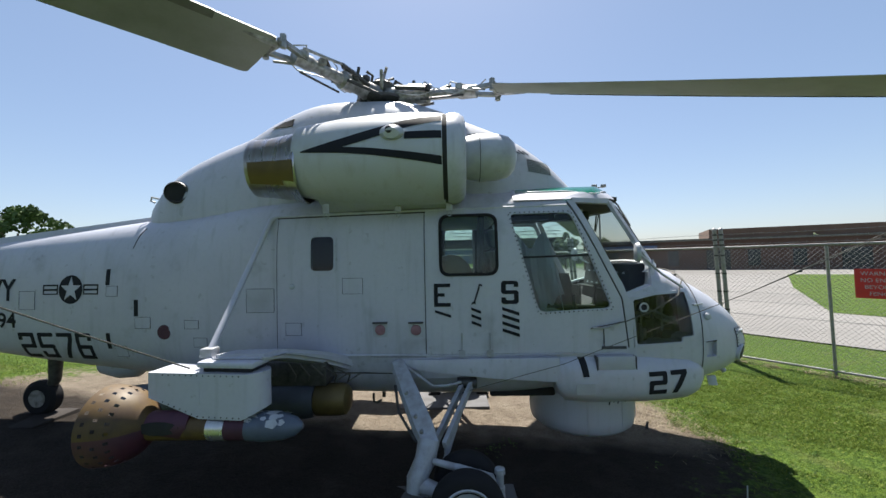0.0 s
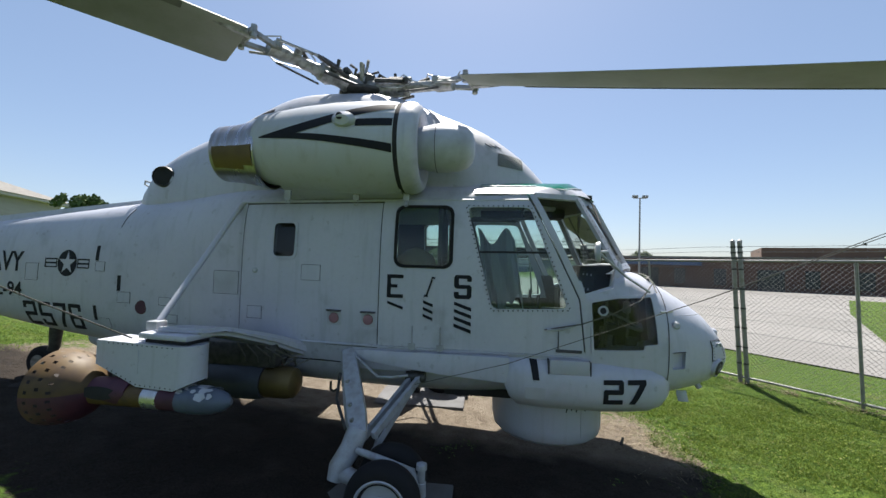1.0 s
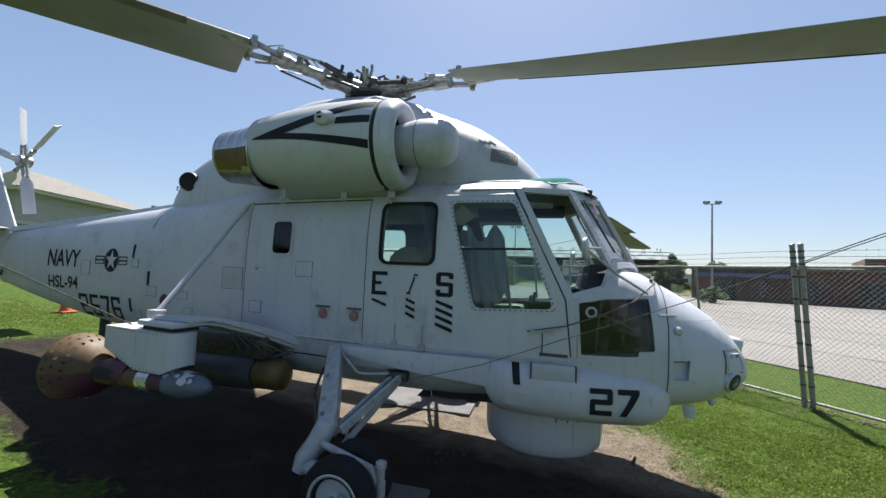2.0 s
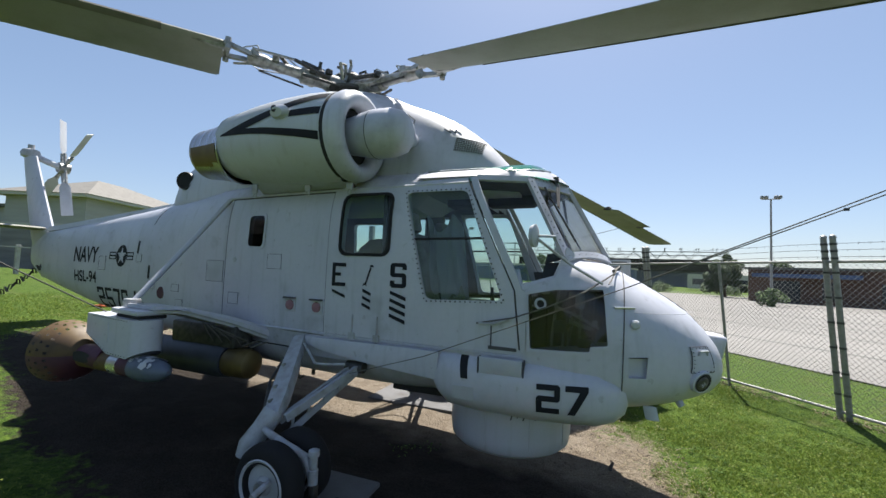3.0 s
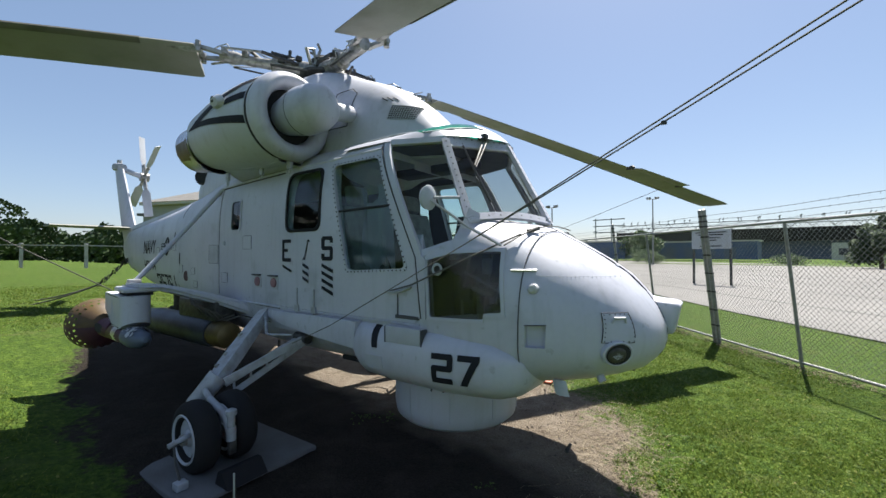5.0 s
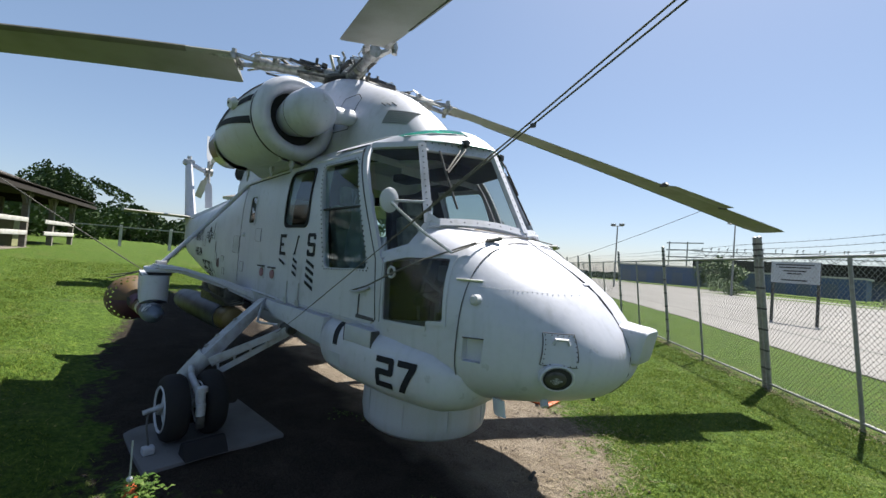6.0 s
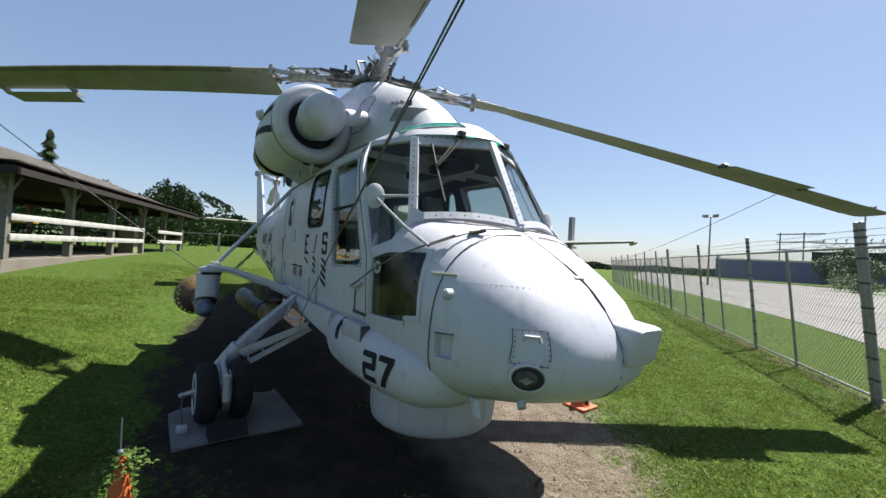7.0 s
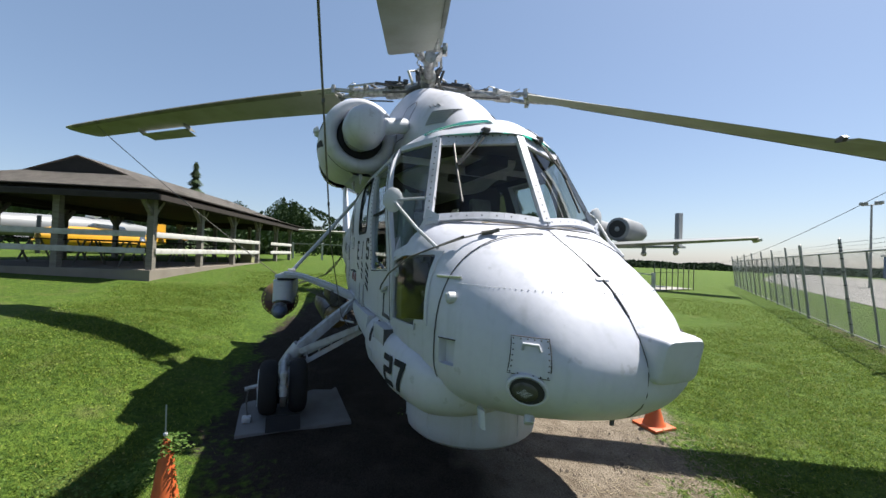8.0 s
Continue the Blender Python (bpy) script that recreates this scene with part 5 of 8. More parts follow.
# ---- wheels and legs ----
for s in (-1, 1):
    g = bmesh.new()
    top, knee, foot = Vector((-0.19, s * 0.82, 1.13)), Vector((0.15, s * 1.47, 0.66)), Vector((0.04, s * 1.58, 0.47))
    d = (knee - top).normalized()
    up = d.cross(Vector((1, 0, 0))).normalized()
    side = d.cross(up)
    rings(g, [[top.lerp(knee, t) + side * dx * k + up * dz * k for dx, dz in ((-0.075, -0.05), (0.06, -0.05), (0.085, 0), (0.06, 0.05), (-0.075, 0.05), (-0.085, 0))] for t, k in ((-0.02, 0.75), (0.08, 0.85), (0.45, 1.0), (0.80, 1.05), (1.0, 0.85))])
    leg = part("main_leg", g, STEEL, heli, "grey steel wheel leg with chipped paint")
    part("leg_foot", tubem([knee - d * 0.05, knee.lerp(foot, 0.4), foot, foot + Vector((-0.02, s * 0.03, -0.08))], [0.085, 0.08, 0.075, 0.05], 14), STEEL, leg)
    part("trailing_arm", tubem([foot + Vector((0, 0, -0.02)), Vector((0.22, s * 1.60, 0.40)), Vector((0.42, s * 1.60, 0.355))], [0.065, 0.05, 0.05], 12), STEEL, leg)
    part("shock_strut", tubem([knee + Vector((0.02, s * 0.09, -0.06)), Vector((0.36, s * 1.60, 0.57)), Vector((0.60, s * 1.60, 0.50)), Vector((0.66, s * 1.60, 0.36))], [0.024, 0.028, 0.03, 0.024], 10), STEEL, leg)
    part("shock_sleeve", turned([(0.33, 0.020), (0.335, 0.036), (0.43, 0.036), (0.435, 0.028), (0.52, 0.028), (0.525, 0.040), (0.56, 0.038), (0.57, 0.02)], 16, "z", (0.665, s * 1.595, 0)), STEEL, leg)
    part("torque_link", boxm(0.655, 0.70, *sorted((s * 1.565, s * 1.625)), 0.235, 0.335, bevel=0.012), HUBD, leg)
    g = bmesh.new()
    q, r = Vector((0.47, s * 0.82, 0.95)), Vector((0.21, s * 1.42, 0.66))
    dd = (r - q).normalized()
    w = dd.cross(Vector((0, 0, 1))).normalized()
    for off, dz in ((-0.05, 0.0), (0.06, -0.05)):
        beam(g, q + w * off * 0.7, r + w * off + Vector((0, 0, dz)), 0.035, 0.06, (0, 0, 1))
    part("drag_brace", g, STEEL, leg)
    g = bmesh.new()
    beam(g, q + Vector((0, 0, -0.05)), r + Vector((0.04, 0, -0.14)), 0.02, 0.05, (0, 0, 1))
    for t in (0.3, 0.5, 0.7, 0.9):
        m0 = q.lerp(r, t)
        tube(g, [m0 + w * -0.05, m0 + Vector((0.02, 0, -0.05 - 0.08 * t))], 0.011, 6)
    part("brace_web", g, STEEL, leg)
    part("brace_bolt", tubem([q + Vector((-0.10, 0, 0.0)), q + Vector((0.08, 0, 0.0))], 0.05, 12), HUBD, leg)
    for bump_at in (0.42, 0.70, 0.86):
        c0 = top.lerp(knee, bump_at) + up * -0.05 * s + side * 0.03
        part("leg_fitting", turned([(-0.02, 0.012), (-0.015, 0.016), (0.015, 0.016), (0.02, 0.012)], 10, "y", c0), HUBM, leg)
    g = bmesh.new()
    tube(g, [top.lerp(knee, 0.25) + side * 0.09, top.lerp(knee, 0.55) + side * 0.14, top.lerp(knee, 0.9) + side * 0.09], 0.013, 6)
    part("brake_line", g, HUBD, leg)
    part("brake_line", tubem([top + Vector((0.10, s * 0.05, -0.02)), Vector((0.15, s * 1.0, 0.98)), Vector((0.28, s * 1.02, 0.99)), Vector((0.40, s * 0.9, 0.98))], 0.012, 6), STEEL, leg)
    part("gusset_plate", boxm(-0.12, 0.42, *sorted((s * 0.60, s * 0.80)), 0.98, 1.13, bevel=0.02), HULL, leg)
    part("axle", tubem([(0.42, s * 1.36, 0.355), (0.42, s * 1.84, 0.355)], 0.035, 12), STEEL, leg)
    for yc in (1.735, 1.455):
        tyre = turned([(s * yc - 0.015, 0.13), (s * yc - 0.082, 0.15), (s * yc - 0.088, 0.20), (s * yc - 0.075, 0.24), (s * yc - 0.045, 0.262), (s * yc, 0.268), (s * yc + 0.045, 0.262), (s * yc + 0.075, 0.24), (s * yc + 0.088, 0.20), (s * yc + 0.082, 0.15), (s * yc + 0.015, 0.13)], 40, "y", (0.42, 0, 0.355))
        wh = part("wheel", tyre, RUBBER, leg)
        ys = s * yc
        part("rim", turned([(ys + s * 0.05, 0.16), (ys + s * 0.088, 0.185), (ys + s * 0.096, 0.178), (ys + s * 0.088, 0.165), (ys + s * 0.045, 0.145), (ys + s * 0.03, 0.07), (ys + s * 0.06, 0.06), (ys + s * 0.075, 0.045), (ys + s * 0.08, 0.01)], 36, "y", (0.42, 0, 0.355)), PANEL, wh)
        part("hub_cap", turned([(ys + s * 0.06, 0.045), (ys + s * 0.105, 0.04), (ys + s * 0.11, 0.01)], 16, "y", (0.42, 0, 0.355)), HUBM, wh)
    slab = part("concrete_pad", boxm(-0.40, 0.83, *sorted((s * 0.92, s * 1.95)), -0.06, 0.092, bevel=0.012), PAD)
    tagged(slab, "grey concrete pad on bare earth under a wheel", "concrete pad", "pads under the wheels")
    for x in (0.06, 0.78):
        cb = bmesh.new()
        rings(cb, [[(x - 0.09, y, 0.093), (x + 0.09, y, 0.093), (x + (0.05 if x < 0.4 else -0.0), y, 0.19), (x + (0.0 if x < 0.4 else -0.05), y, 0.19)] for y in (s * 1.40, s * 1.70)])
        tagged(part("wheel_chock", cb, RUBBER), "black rubber wedge against a wheel on the pad", "wheel chock", "wheel chocks")
# lashing chain by the outer wheel
ch = thing("lashing_chain", "small grey steel lashing clamp and rod beside the wheel", "chain")
b = bmesh.new()
tube(b, [(0.44, -1.80, 0.375), (0.46, -1.87, 0.36), (0.50, -1.88, 0.27), (0.56, -1.86, 0.09)], 0.008, 6)
part("rod", b, HUBD, ch)
part("clamp", boxm(0.52, 0.60, -1.91, -1.83, 0.093, 0.15, bevel=0.012), STEEL, ch)
part("cross_pin", tubem([(0.44, -1.76, 0.40), (0.44, -1.90, 0.37)], 0.02, 8), STEEL, ch)

# tail wheel on its block
tw = bmesh.new()
tube(tw, [(-4.35, 0, 1.05), (-4.36, 0, 0.80), (-4.48, 0, 0.60)], [0.07, 0.06, 0.05], 12)
tail_leg = part("tail_leg", tw, HUBD, heli)
part("tail_tyre", turned([(-0.07, 0.10), (-0.075, 0.16), (-0.045, 0.20), (0, 0.205), (0.045, 0.20), (0.075, 0.16), (0.07, 0.10)], 30, "y", (-4.50, 0, 0.60)), RUBBER, tail_leg)
part("tail_rim", turned([(-0.078, 0.10), (-0.06, 0.08), (0.06, 0.08), (0.078, 0.10)], 24, "y", (-4.50, 0, 0.60)), HUBM, tail_leg)
tagged(part("wheel_block", boxm(-4.78, -4.18, -0.28, 0.28, 0.24, 0.42, bevel=0.015), DARK_WOOD), "dark timber blocks under the tail wheel", "timber block")
part("belly_blister", turned([(-3.85, 0.02), (-3.75, 0.12), (-3.55, 0.17), (-3.35, 0.16), (-3.2, 0.05)], 20, "x", (0, 0, 0.98)), HULL, heli)

# ---- tail ----
b = bmesh.new()
rings(b, [[((xa + xb) / 2 + (xa - xb) / 2 * cx, 0.0 + w * cy, z) for cx, cy in [(math.cos(k * 0.5236), math.sin(k * 0.5236)) for k in range(12)]] for z, xa, xb, w in
          ((1.45, -6.15, -6.62, 0.05), (1.75, -6.15, -6.86, 0.09), (2.1, -6.30, -7.02, 0.10), (2.28, -6.44, -7.10, 0.10), (2.9, -6.80, -7.33, 0.085), (3.5, -7.14, -7.53, 0.075), (3.66, -7.22, -7.57, 0.07))])
pyl = part("tail_pylon", b, HULL, heli)
b = bmesh.new()
turned([(3.64, 0.10), (3.66, 0.13), (3.72, 0.14), (3.78, 0.12), (3.80, 0.07)], 16, "z", (-7.42, 0, 0), b)
tube(b, [(-7.42, 0, 3.78), (-7.42, 0, 3.88)], 0.05, 10)
part("pylon_gearbox", b, STEEL, pyl)
part("pylon_shaft", tubem([(-7.38, 0.05, 3.68), (-7.28, 0.2, 3.60), (-7.2, 0.38, 3.53)], 0.055, 10), HULL, pyl)
b = bmesh.new()
tube(b, [(-7.2, 0.32, 3.53), (-7.2, 0.48, 3.53)], 0.10, 12)
for k in range(4):
    a = radians((38, 100, 218, 287)[k])
    for off in (-0.05, 0.05):
        tube(b, [(-7.2 + off, 0.40, 3.53 + off), (-7.2 + 0.3 * math.cos(a) + off, 0.40, 3.53 + 0.3 * math.sin(a))], 0.025, 6)
trh = part("tail_rotor_hub", b, HUBM, heli)
for k in range(4):
    a = radians((38, 100, 218, 287)[k])
    u, v = Vector((math.cos(a), 0, math.sin(a))), Vector((-math.sin(a), 0, math.cos(a)))
    b = bmesh.new()
    rings(b, [[Vector((-7.2, 0.40, 3.53)) + u * r + v * (c * w * 0.5) + Vector((0, t * 0.006 + c * w * 0.85, 0)) + v * (t * 0.008) for c, t in ((-0.5, 0), (-0.3, 1), (0.3, 1), (0.5, 0), (0.3, -1), (-0.3, -1))] for r, w in ((0.28, 0.06), (0.40, 0.17), (0.97, 0.17))])
    part("tail_rotor_blade", b, PANEL, heli)
for s, span in ((-1, 1.3), (1, 1.3)):
    b = bmesh.new()
    rings(b, [[(-6.75 + c * 0.30, s * y, 2.30 + t * 0.03 * k) for c, t in ((-1, 0), (-0.3, 1), (0.6, 1), (1, 0), (0.6, -1), (-0.3, -1))] for y, k in ((0.08, 1.0), (span, 0.8))])
    part("stabiliser", b, BLADE, heli)
# drive shaft cover along the boom
b = bmesh.new()
rings(b, [[(x, y, interp(HULL_ROWS, x)[3] + dz) for y, dz in ((-0.09, -0.03), (-0.075, 0.05), (0.075, 0.05), (0.09, -0.03))] for x in (-6.4, -5.0, -4.0, -3.05)])
part("shaft_cover", b, HULL, heli)

# ---- rotor head ----
HUB = Vector((-0.46, 0.14, 4.07))
AZ = [53.2, 139.0, 234.6, -17.7]
TWIST = [1.9, 2.4, 2.6, 2.6]
ROOTZ = [3.87, 3.90, 4.12, 3.95]
SLOPE = [(z - 4.07) / 1.4 for z in ROOTZ]
DROOP = [-0.225, -0.20, -0.03, -0.18]
TIPZ = [2.66, 2.9, 3.80, 3.13]
head = part("rotor_mast", turned([(3.86, 0.24), (3.93, 0.22), (3.96, 0.15), (4.10, 0.13), (4.22, 0.16), (4.26, 0.10)], 24, "z", (HUB.x, HUB.y, 0)), HUBD, heli)
b = bmesh.new()
turned([(3.97, 0.26), (4.0, 0.30), (4.03, 0.30), (4.05, 0.24)], 24, "z", (HUB.x, HUB.y, 0), b)
part("swash_plate", b, HUBD, head)
rnd = random.Random(4)
for k in range(4):
    a = radians(AZ[k])
    u, v = Vector((math.cos(a), math.sin(a), 0)), Vector((-math.sin(a), math.cos(a), 0))
    slope = SLOPE[k]

    def at(r, side=0.0, up=0.0):
        return HUB + u * r + v * side + Vector((0, 0, slope * r + up))
    arm_b = bmesh.new()
    tube(arm_b, [at(0.10), at(0.26), at(0.34), at(0.48)], [0.12, 0.11, 0.085, 0.085], 12)
    tube(arm_b, [at(0.46), at(0.60), at(0.62), at(0.95), at(1.0), at(1.18)], [0.10, 0.10, 0.062, 0.058, 0.075, 0.07], 12)
    arm = part("rotor_arm", arm_b, HUBM, head)
    fork = bmesh.new()
    for sd in (-1, 1):
        beam(fork, at(1.08, sd * 0.06), at(1.42, sd * 0.15), 0.05, 0.04, (0, 0, 1))
        tube(fork, [at(1.38, sd * 0.15, -0.06), at(1.38, sd * 0.15, 0.06)], 0.03, 8)
    tube(fork, [at(1.38, -0.17), at(1.38, 0.17)], 0.028, 8)
    part("blade_fork", fork, HUBM, arm)
    for (r0, s0, u0), (r1, s1, u1), rad in (((0.30, 0.10, 0.02), (0.72, 0.15, 0.07), 0.022), ((0.72, 0.15, 0.07), (1.15, 0.12, 0.05), 0.016), ((0.25, -0.14, 0.06), (0.62, -0.14, 0.02), 0.026),
                                            ((0.55, -0.12, -0.09), (1.05, -0.10, -0.07), 0.012), ((0.35, 0.0, 0.12), (0.62, 0.05, 0.12), 0.03), ((0.42, 0.02, 0.02), (0.40, 0.05, 0.20), 0.02),
                                            ((0.75, 0.0, 0.05), (0.86, 0.05, 0.11), 0.022), ((0.95, -0.06, 0.02), (1.30, -0.16, -0.05), 0.014), ((0.2, 0.2, -0.08), (0.62, 0.12, -0.05), 0.018)):
        part("control_rod", tubem([at(r0, s0, u0), at(r1, s1, u1)], rad, 6), HUBD if r1 < 1.1 else HUBM, arm)
    for r, sd, up in ((0.5, 0.10, 0.03), (0.62, -0.10, 0.04), (0.9, 0.07, 0.04), (1.12, 0.09, 0.02), (0.30, 0.06, 0.11), (0.98, -0.05, 0.05)):
        part("arm_fitting", boxm(-0.035, 0.035, -0.03, 0.03, -0.03, 0.03, m=Matrix.Translation(at(r, sd, up)) @ Matrix.Rotation(a + rnd.uniform(-0.5, 0.5), 4, "Z"), bevel=0.006), HUBM if r > 0.8 else HUBD, arm)
    p = [at(0.3 + 0.1 * i, 0.11 * math.sin(i * 1.7), 0.09 + 0.025 * math.cos(i * 2.3)) for i in range(11)]
    part("control_cable", tubem(p, 0.008, 5), STEEL, arm)
    p = [at(0.25 + 0.1 * i, -0.12 + 0.03 * math.sin(i * 2.1), -0.02 + 0.03 * math.cos(i * 1.3)) for i in range(11)]
    part("control_cable", tubem(p, 0.007, 5), STEEL, arm)
# folding levers on top of the hub
for k in range(4):
    a = radians(AZ[k] + 45)
    u = Vector((math.cos(a), math.sin(a), 0))
    v = Vector((-u.y, u.x, 0))
    b = bmesh.new()
    tube(b, [HUB + u * 0.16 + Vector((0, 0, 0.05)), HUB + u * 0.10 + v * 0.04 + Vector((0, 0, 0.26)), HUB + u * 0.17 + v * 0.06 + Vector((0, 0, 0.30))], 0.018, 6)
    tube(b, [HUB + u * 0.22 + Vector((0, 0, 0.03)), HUB + u * 0.30 + Vector((0, 0, 0.20)), HUB + u * 0.18 + Vector((0, 0, 0.24)), HUB + u * 0.12 + Vector((0, 0, 0.08))], 0.022, 6)
    part("fold_lever", b, HUBD if k % 2 else HUBM, head)
part("hub_cap", turned([(4.22, 0.12), (4.28, 0.09), (4.30, 0.03)], 16, "z", (HUB.x, HUB.y, 0)), HUBD, head)

# ---- main rotor blades ----
AIRFOIL = [((c + 0.30) * 1.055 - 0.12, t) for c, t in [(-0.30, 0.0), (-0.285, 0.016), (-0.22, 0.030), (-0.10, 0.036), (0.05, 0.026), (0.20, 0.008), (0.25, 0.002), (0.25, -0.002), (0.20, -0.006), (0.05, -0.016), (-0.10, -0.024), (-0.22, -0.022), (-0.285, -0.012)]]


def blade_axis(k, r):
    a = radians(AZ[k])
    slope = DROOP[k]
    z0 = ROOTZ[k]
    t = (r - 1.4) / (6.55 - 1.4)
    end = TIPZ[k]
    z = z0 + (slope * 5.15) * t + (end - z0 - slope * 5.15) * t * t
    return Vector((HUB.x + r * math.cos(a), HUB.y + r * math.sin(a), z)), Vector((-math.sin(a), math.cos(a), 0))


for k in range(4):
    b = bmesh.new()
    loops = []
    for r, wide in ((1.42, 0.94), (1.45, 0.99), (1.5, 1.0), (2.2, 1.0), (3.0, 1.0), (3.8, 1.0), (4.6, 1.0), (5.4, 1.0), (6.2, 1.0), (6.55, 1.0), (6.65, 0.93)):
        p, lead = blade_axis(k, r)
        tw = radians(18.5 - TWIST[k] * r)
        loops.append([p - lead * (c * wide * math.cos(tw)) + Vector((0, 0, t * 1.3 - c * wide * math.sin(tw))) for c, t in AIRFOIL])
    rings(b, loops)
    bl = part("main_blade", b, BLADE, heli, "drooping olive-grey main rotor blade" if k != 2 else "level olive-grey main rotor blade")
    # dark strip on the leading edge, root cuff, servo flap
    b = bmesh.new()
    loops = []
    for r in (1.95, 2.6, 3.4, 4.2, 5.0, 5.8, 6.5):
        p, lead = blade_axis(k, r)
        tw = radians(18.5 - TWIST[k] * r)
        loops.append([p - lead * (c * math.cos(tw)) + Vector((0, 0, t * 1.3 - c * math.sin(tw))) for c, t in ((-0.123, 0.0), (-0.106, 0.019), (-0.072, 0.027), (-0.072, -0.0245), (-0.106, -0.0155))])
    rings(b, loops)
    part("leading_edge_strip", b, BLADE_DARK, bl)
    b = bmesh.new()
    for sd in (-1, 1):
        pts = []
        for r in (1.38, 1.5, 1.7):
            p, lead = blade_axis(k, r)
            pts.append(p + lead * (-0.02 + 0.08 * sd) + Vector((0, 0, 0.0)))
        tube(b, pts, [0.035, 0.035, 0.012], 8)
    part("root_cuff", b, HUBM, bl)
    b = bmesh.new()
    loops = []
    drop, near_, far_ = (0.05, 0.36, 0.62) if k == 2 else (0.008, 0.455, 0.68)
    for r in (4.55, 5.5):
        p, lead = blade_axis(k, r)
        tw = radians(18.5 - TWIST[k] * r)
        w_ = far_ - near_
        loops.append([p - lead * ((near_ + w_ * c) * math.cos(tw)) + Vector((0, 0, t - drop - (near_ + w_ * c) * math.sin(tw + (0.12 if k == 2 else 0.0)))) for c, t in ((0.0, 0.0), (0.15, 0.014), (0.6, 0.006), (1.0, 0.0), (0.6, -0.006), (0.15, -0.012))])
    rings(b, loops)
    flap = part("servo_flap", b, BLADE, bl)
    for r in (4.53, 5.52):
        p, lead = blade_axis(k, r)
        tw = radians(18.5 - TWIST[k] * r)
        b = bmesh.new()
        if k == 2:
            low = Vector((0, 0, -0.36 * math.sin(tw)))
            rings(b, [[p - lead * c + low + Vector((du, dv, dz)) for c, dz in ((0.30, -0.01), (0.42, -0.03), (0.56, -0.10), (0.40, -0.11), (0.30, -0.05))] for du, dv in ((-0.008, -0.008), (0.008, 0.008))])
        else:
            low = Vector((0, 0, -0.46 * math.sin(tw)))
            rings(b, [[p - lead * c + low + Vector((du, dv, dz)) for c, dz in ((0.40, 0.02), (0.50, 0.03), (0.54, 0.0), (0.50, -0.035), (0.40, -0.02))] for du, dv in ((-0.012, -0.012), (0.012, 0.012))])
        part("flap_bracket", b, HUBD if k != 2 else BLADE, flap)

# ---- winch pod, towed sensor and store on the right flank ----
b = bmesh.new()
rings(b, [[(-0.62, -0.70, 1.18), (-0.62, -0.70, 1.05), (-0.95, -0.68, 1.05), (-0.95, -0.68, 1.18)], [(-0.80, -1.05, 1.32), (-0.80, -1.05, 1.22), (-1.10, -1.05, 1.22), (-1.10, -1.05, 1.32)],
          [(-0.98, -1.42, 1.43), (-0.98, -1.42, 1.36), (-1.40, -1.42, 1.36), (-1.40, -1.42, 1.43)], [(-1.05, -1.66, 1.44), (-1.05, -1.66, 1.39), (-1.48, -1.66, 1.39), (-1.48, -1.66, 1.44)]])
bmesh.ops.bevel(b, geom=b.edges[:], offset=0.03, segments=3, affect="EDGES")
pylon = part("store_pylon", b, HULL, heli)
part("pylon_brace", tubem([(-1.55, -1.52, 1.44), (-1.51, -1.05, 2.02), (-1.465, -0.64, 2.55), (-1.39, -0.60, 2.59)], 0.026, 12), HULL, pylon)
part("brace_foot", boxm(-1.60, -1.50, -1.58, -1.47, 1.40, 1.47, bevel=0.01), STEEL, pylon)
pod_b = bmesh.new()
foot = []
for k in range(13):
    a = radians(-90 + 15 * k)
    foot.append((-1.16 + 0.13 * math.cos(a), -1.645 + 0.13 * math.sin(a)))
foot += [(-1.91, -1.515), (-1.92, -1.53), (-1.92, -1.76), (-1.91, -1.775)]
foot = foot[:13] + [(-1.5, -1.515)] + foot[13:] + [(-1.5, -1.775)]


def pod_low(x):
    """The pod's underside rises to both ends."""
    return 1.0 + max(0.0, 0.34 * (-1.5 - x)) + max(0.0, 0.5 * (x + 1.16))


rings(pod_b, [[(x, y, pod_low(x)) for x, y in foot], [(x, y, 1.325) for x, y in foot]])
pd = part("winch_pod", pod_b, HULL, heli, "white rounded winch housing under a short pylon")
# black filler stands for the shade in the open gap below the cap
part("pod_top_gap", boxm(-1.50, -1.12, -1.72, -1.50, 1.325, 1.358), DARK, pd)
part("pod_cap", boxm(-1.54, -1.08, -1.755, -1.46, 1.356, 1.405, bevel=0.02), HULL, pd)
rv = bmesh.new()
for i in range(14):
    for z in (pod_low(-1.79 + i * 0.047) + 0.015, 1.31):
        bmesh.ops.create_icosphere(rv, subdivisions=1, radius=0.006, matrix=Matrix.Translation((-1.79 + i * 0.047, -1.775, z)))
tagged(part("rivet_row", rv, HULL_SEAM, pd), kind="stuff")
part("access_panel", boxm(-1.63, -1.49, -1.779, -1.773, 1.10, 1.28), HULL, pd)
toe = Matrix.Translation((-1.10, -1.645, 0)) @ Matrix.Rotation(radians(-7), 4, "Z") @ Matrix.Translation((1.10, 1.645, 0))
for ob in [pd, *pd.children]:
    ob.data.transform(toe)
bird_prof = [(-2.20, 0.075), (-1.95, 0.088), (-1.45, 0.088)]
bird = part("towed_sensor", turned(bird_prof, 24, "x", (0, -1.67, 0.92)), ORANGE_P, heli, "ochre and maroon towed sensor with a blue-grey nose")
part("sensor_band", turned([(-1.45, 0.09), (-1.32, 0.093)], 24, "x", (0, -1.67, 0.92)), ALU, bird)
part("sensor_band", turned([(-1.32, 0.092), (-1.17, 0.094)], 24, "x", (0, -1.67, 0.92)), MAROON, bird)
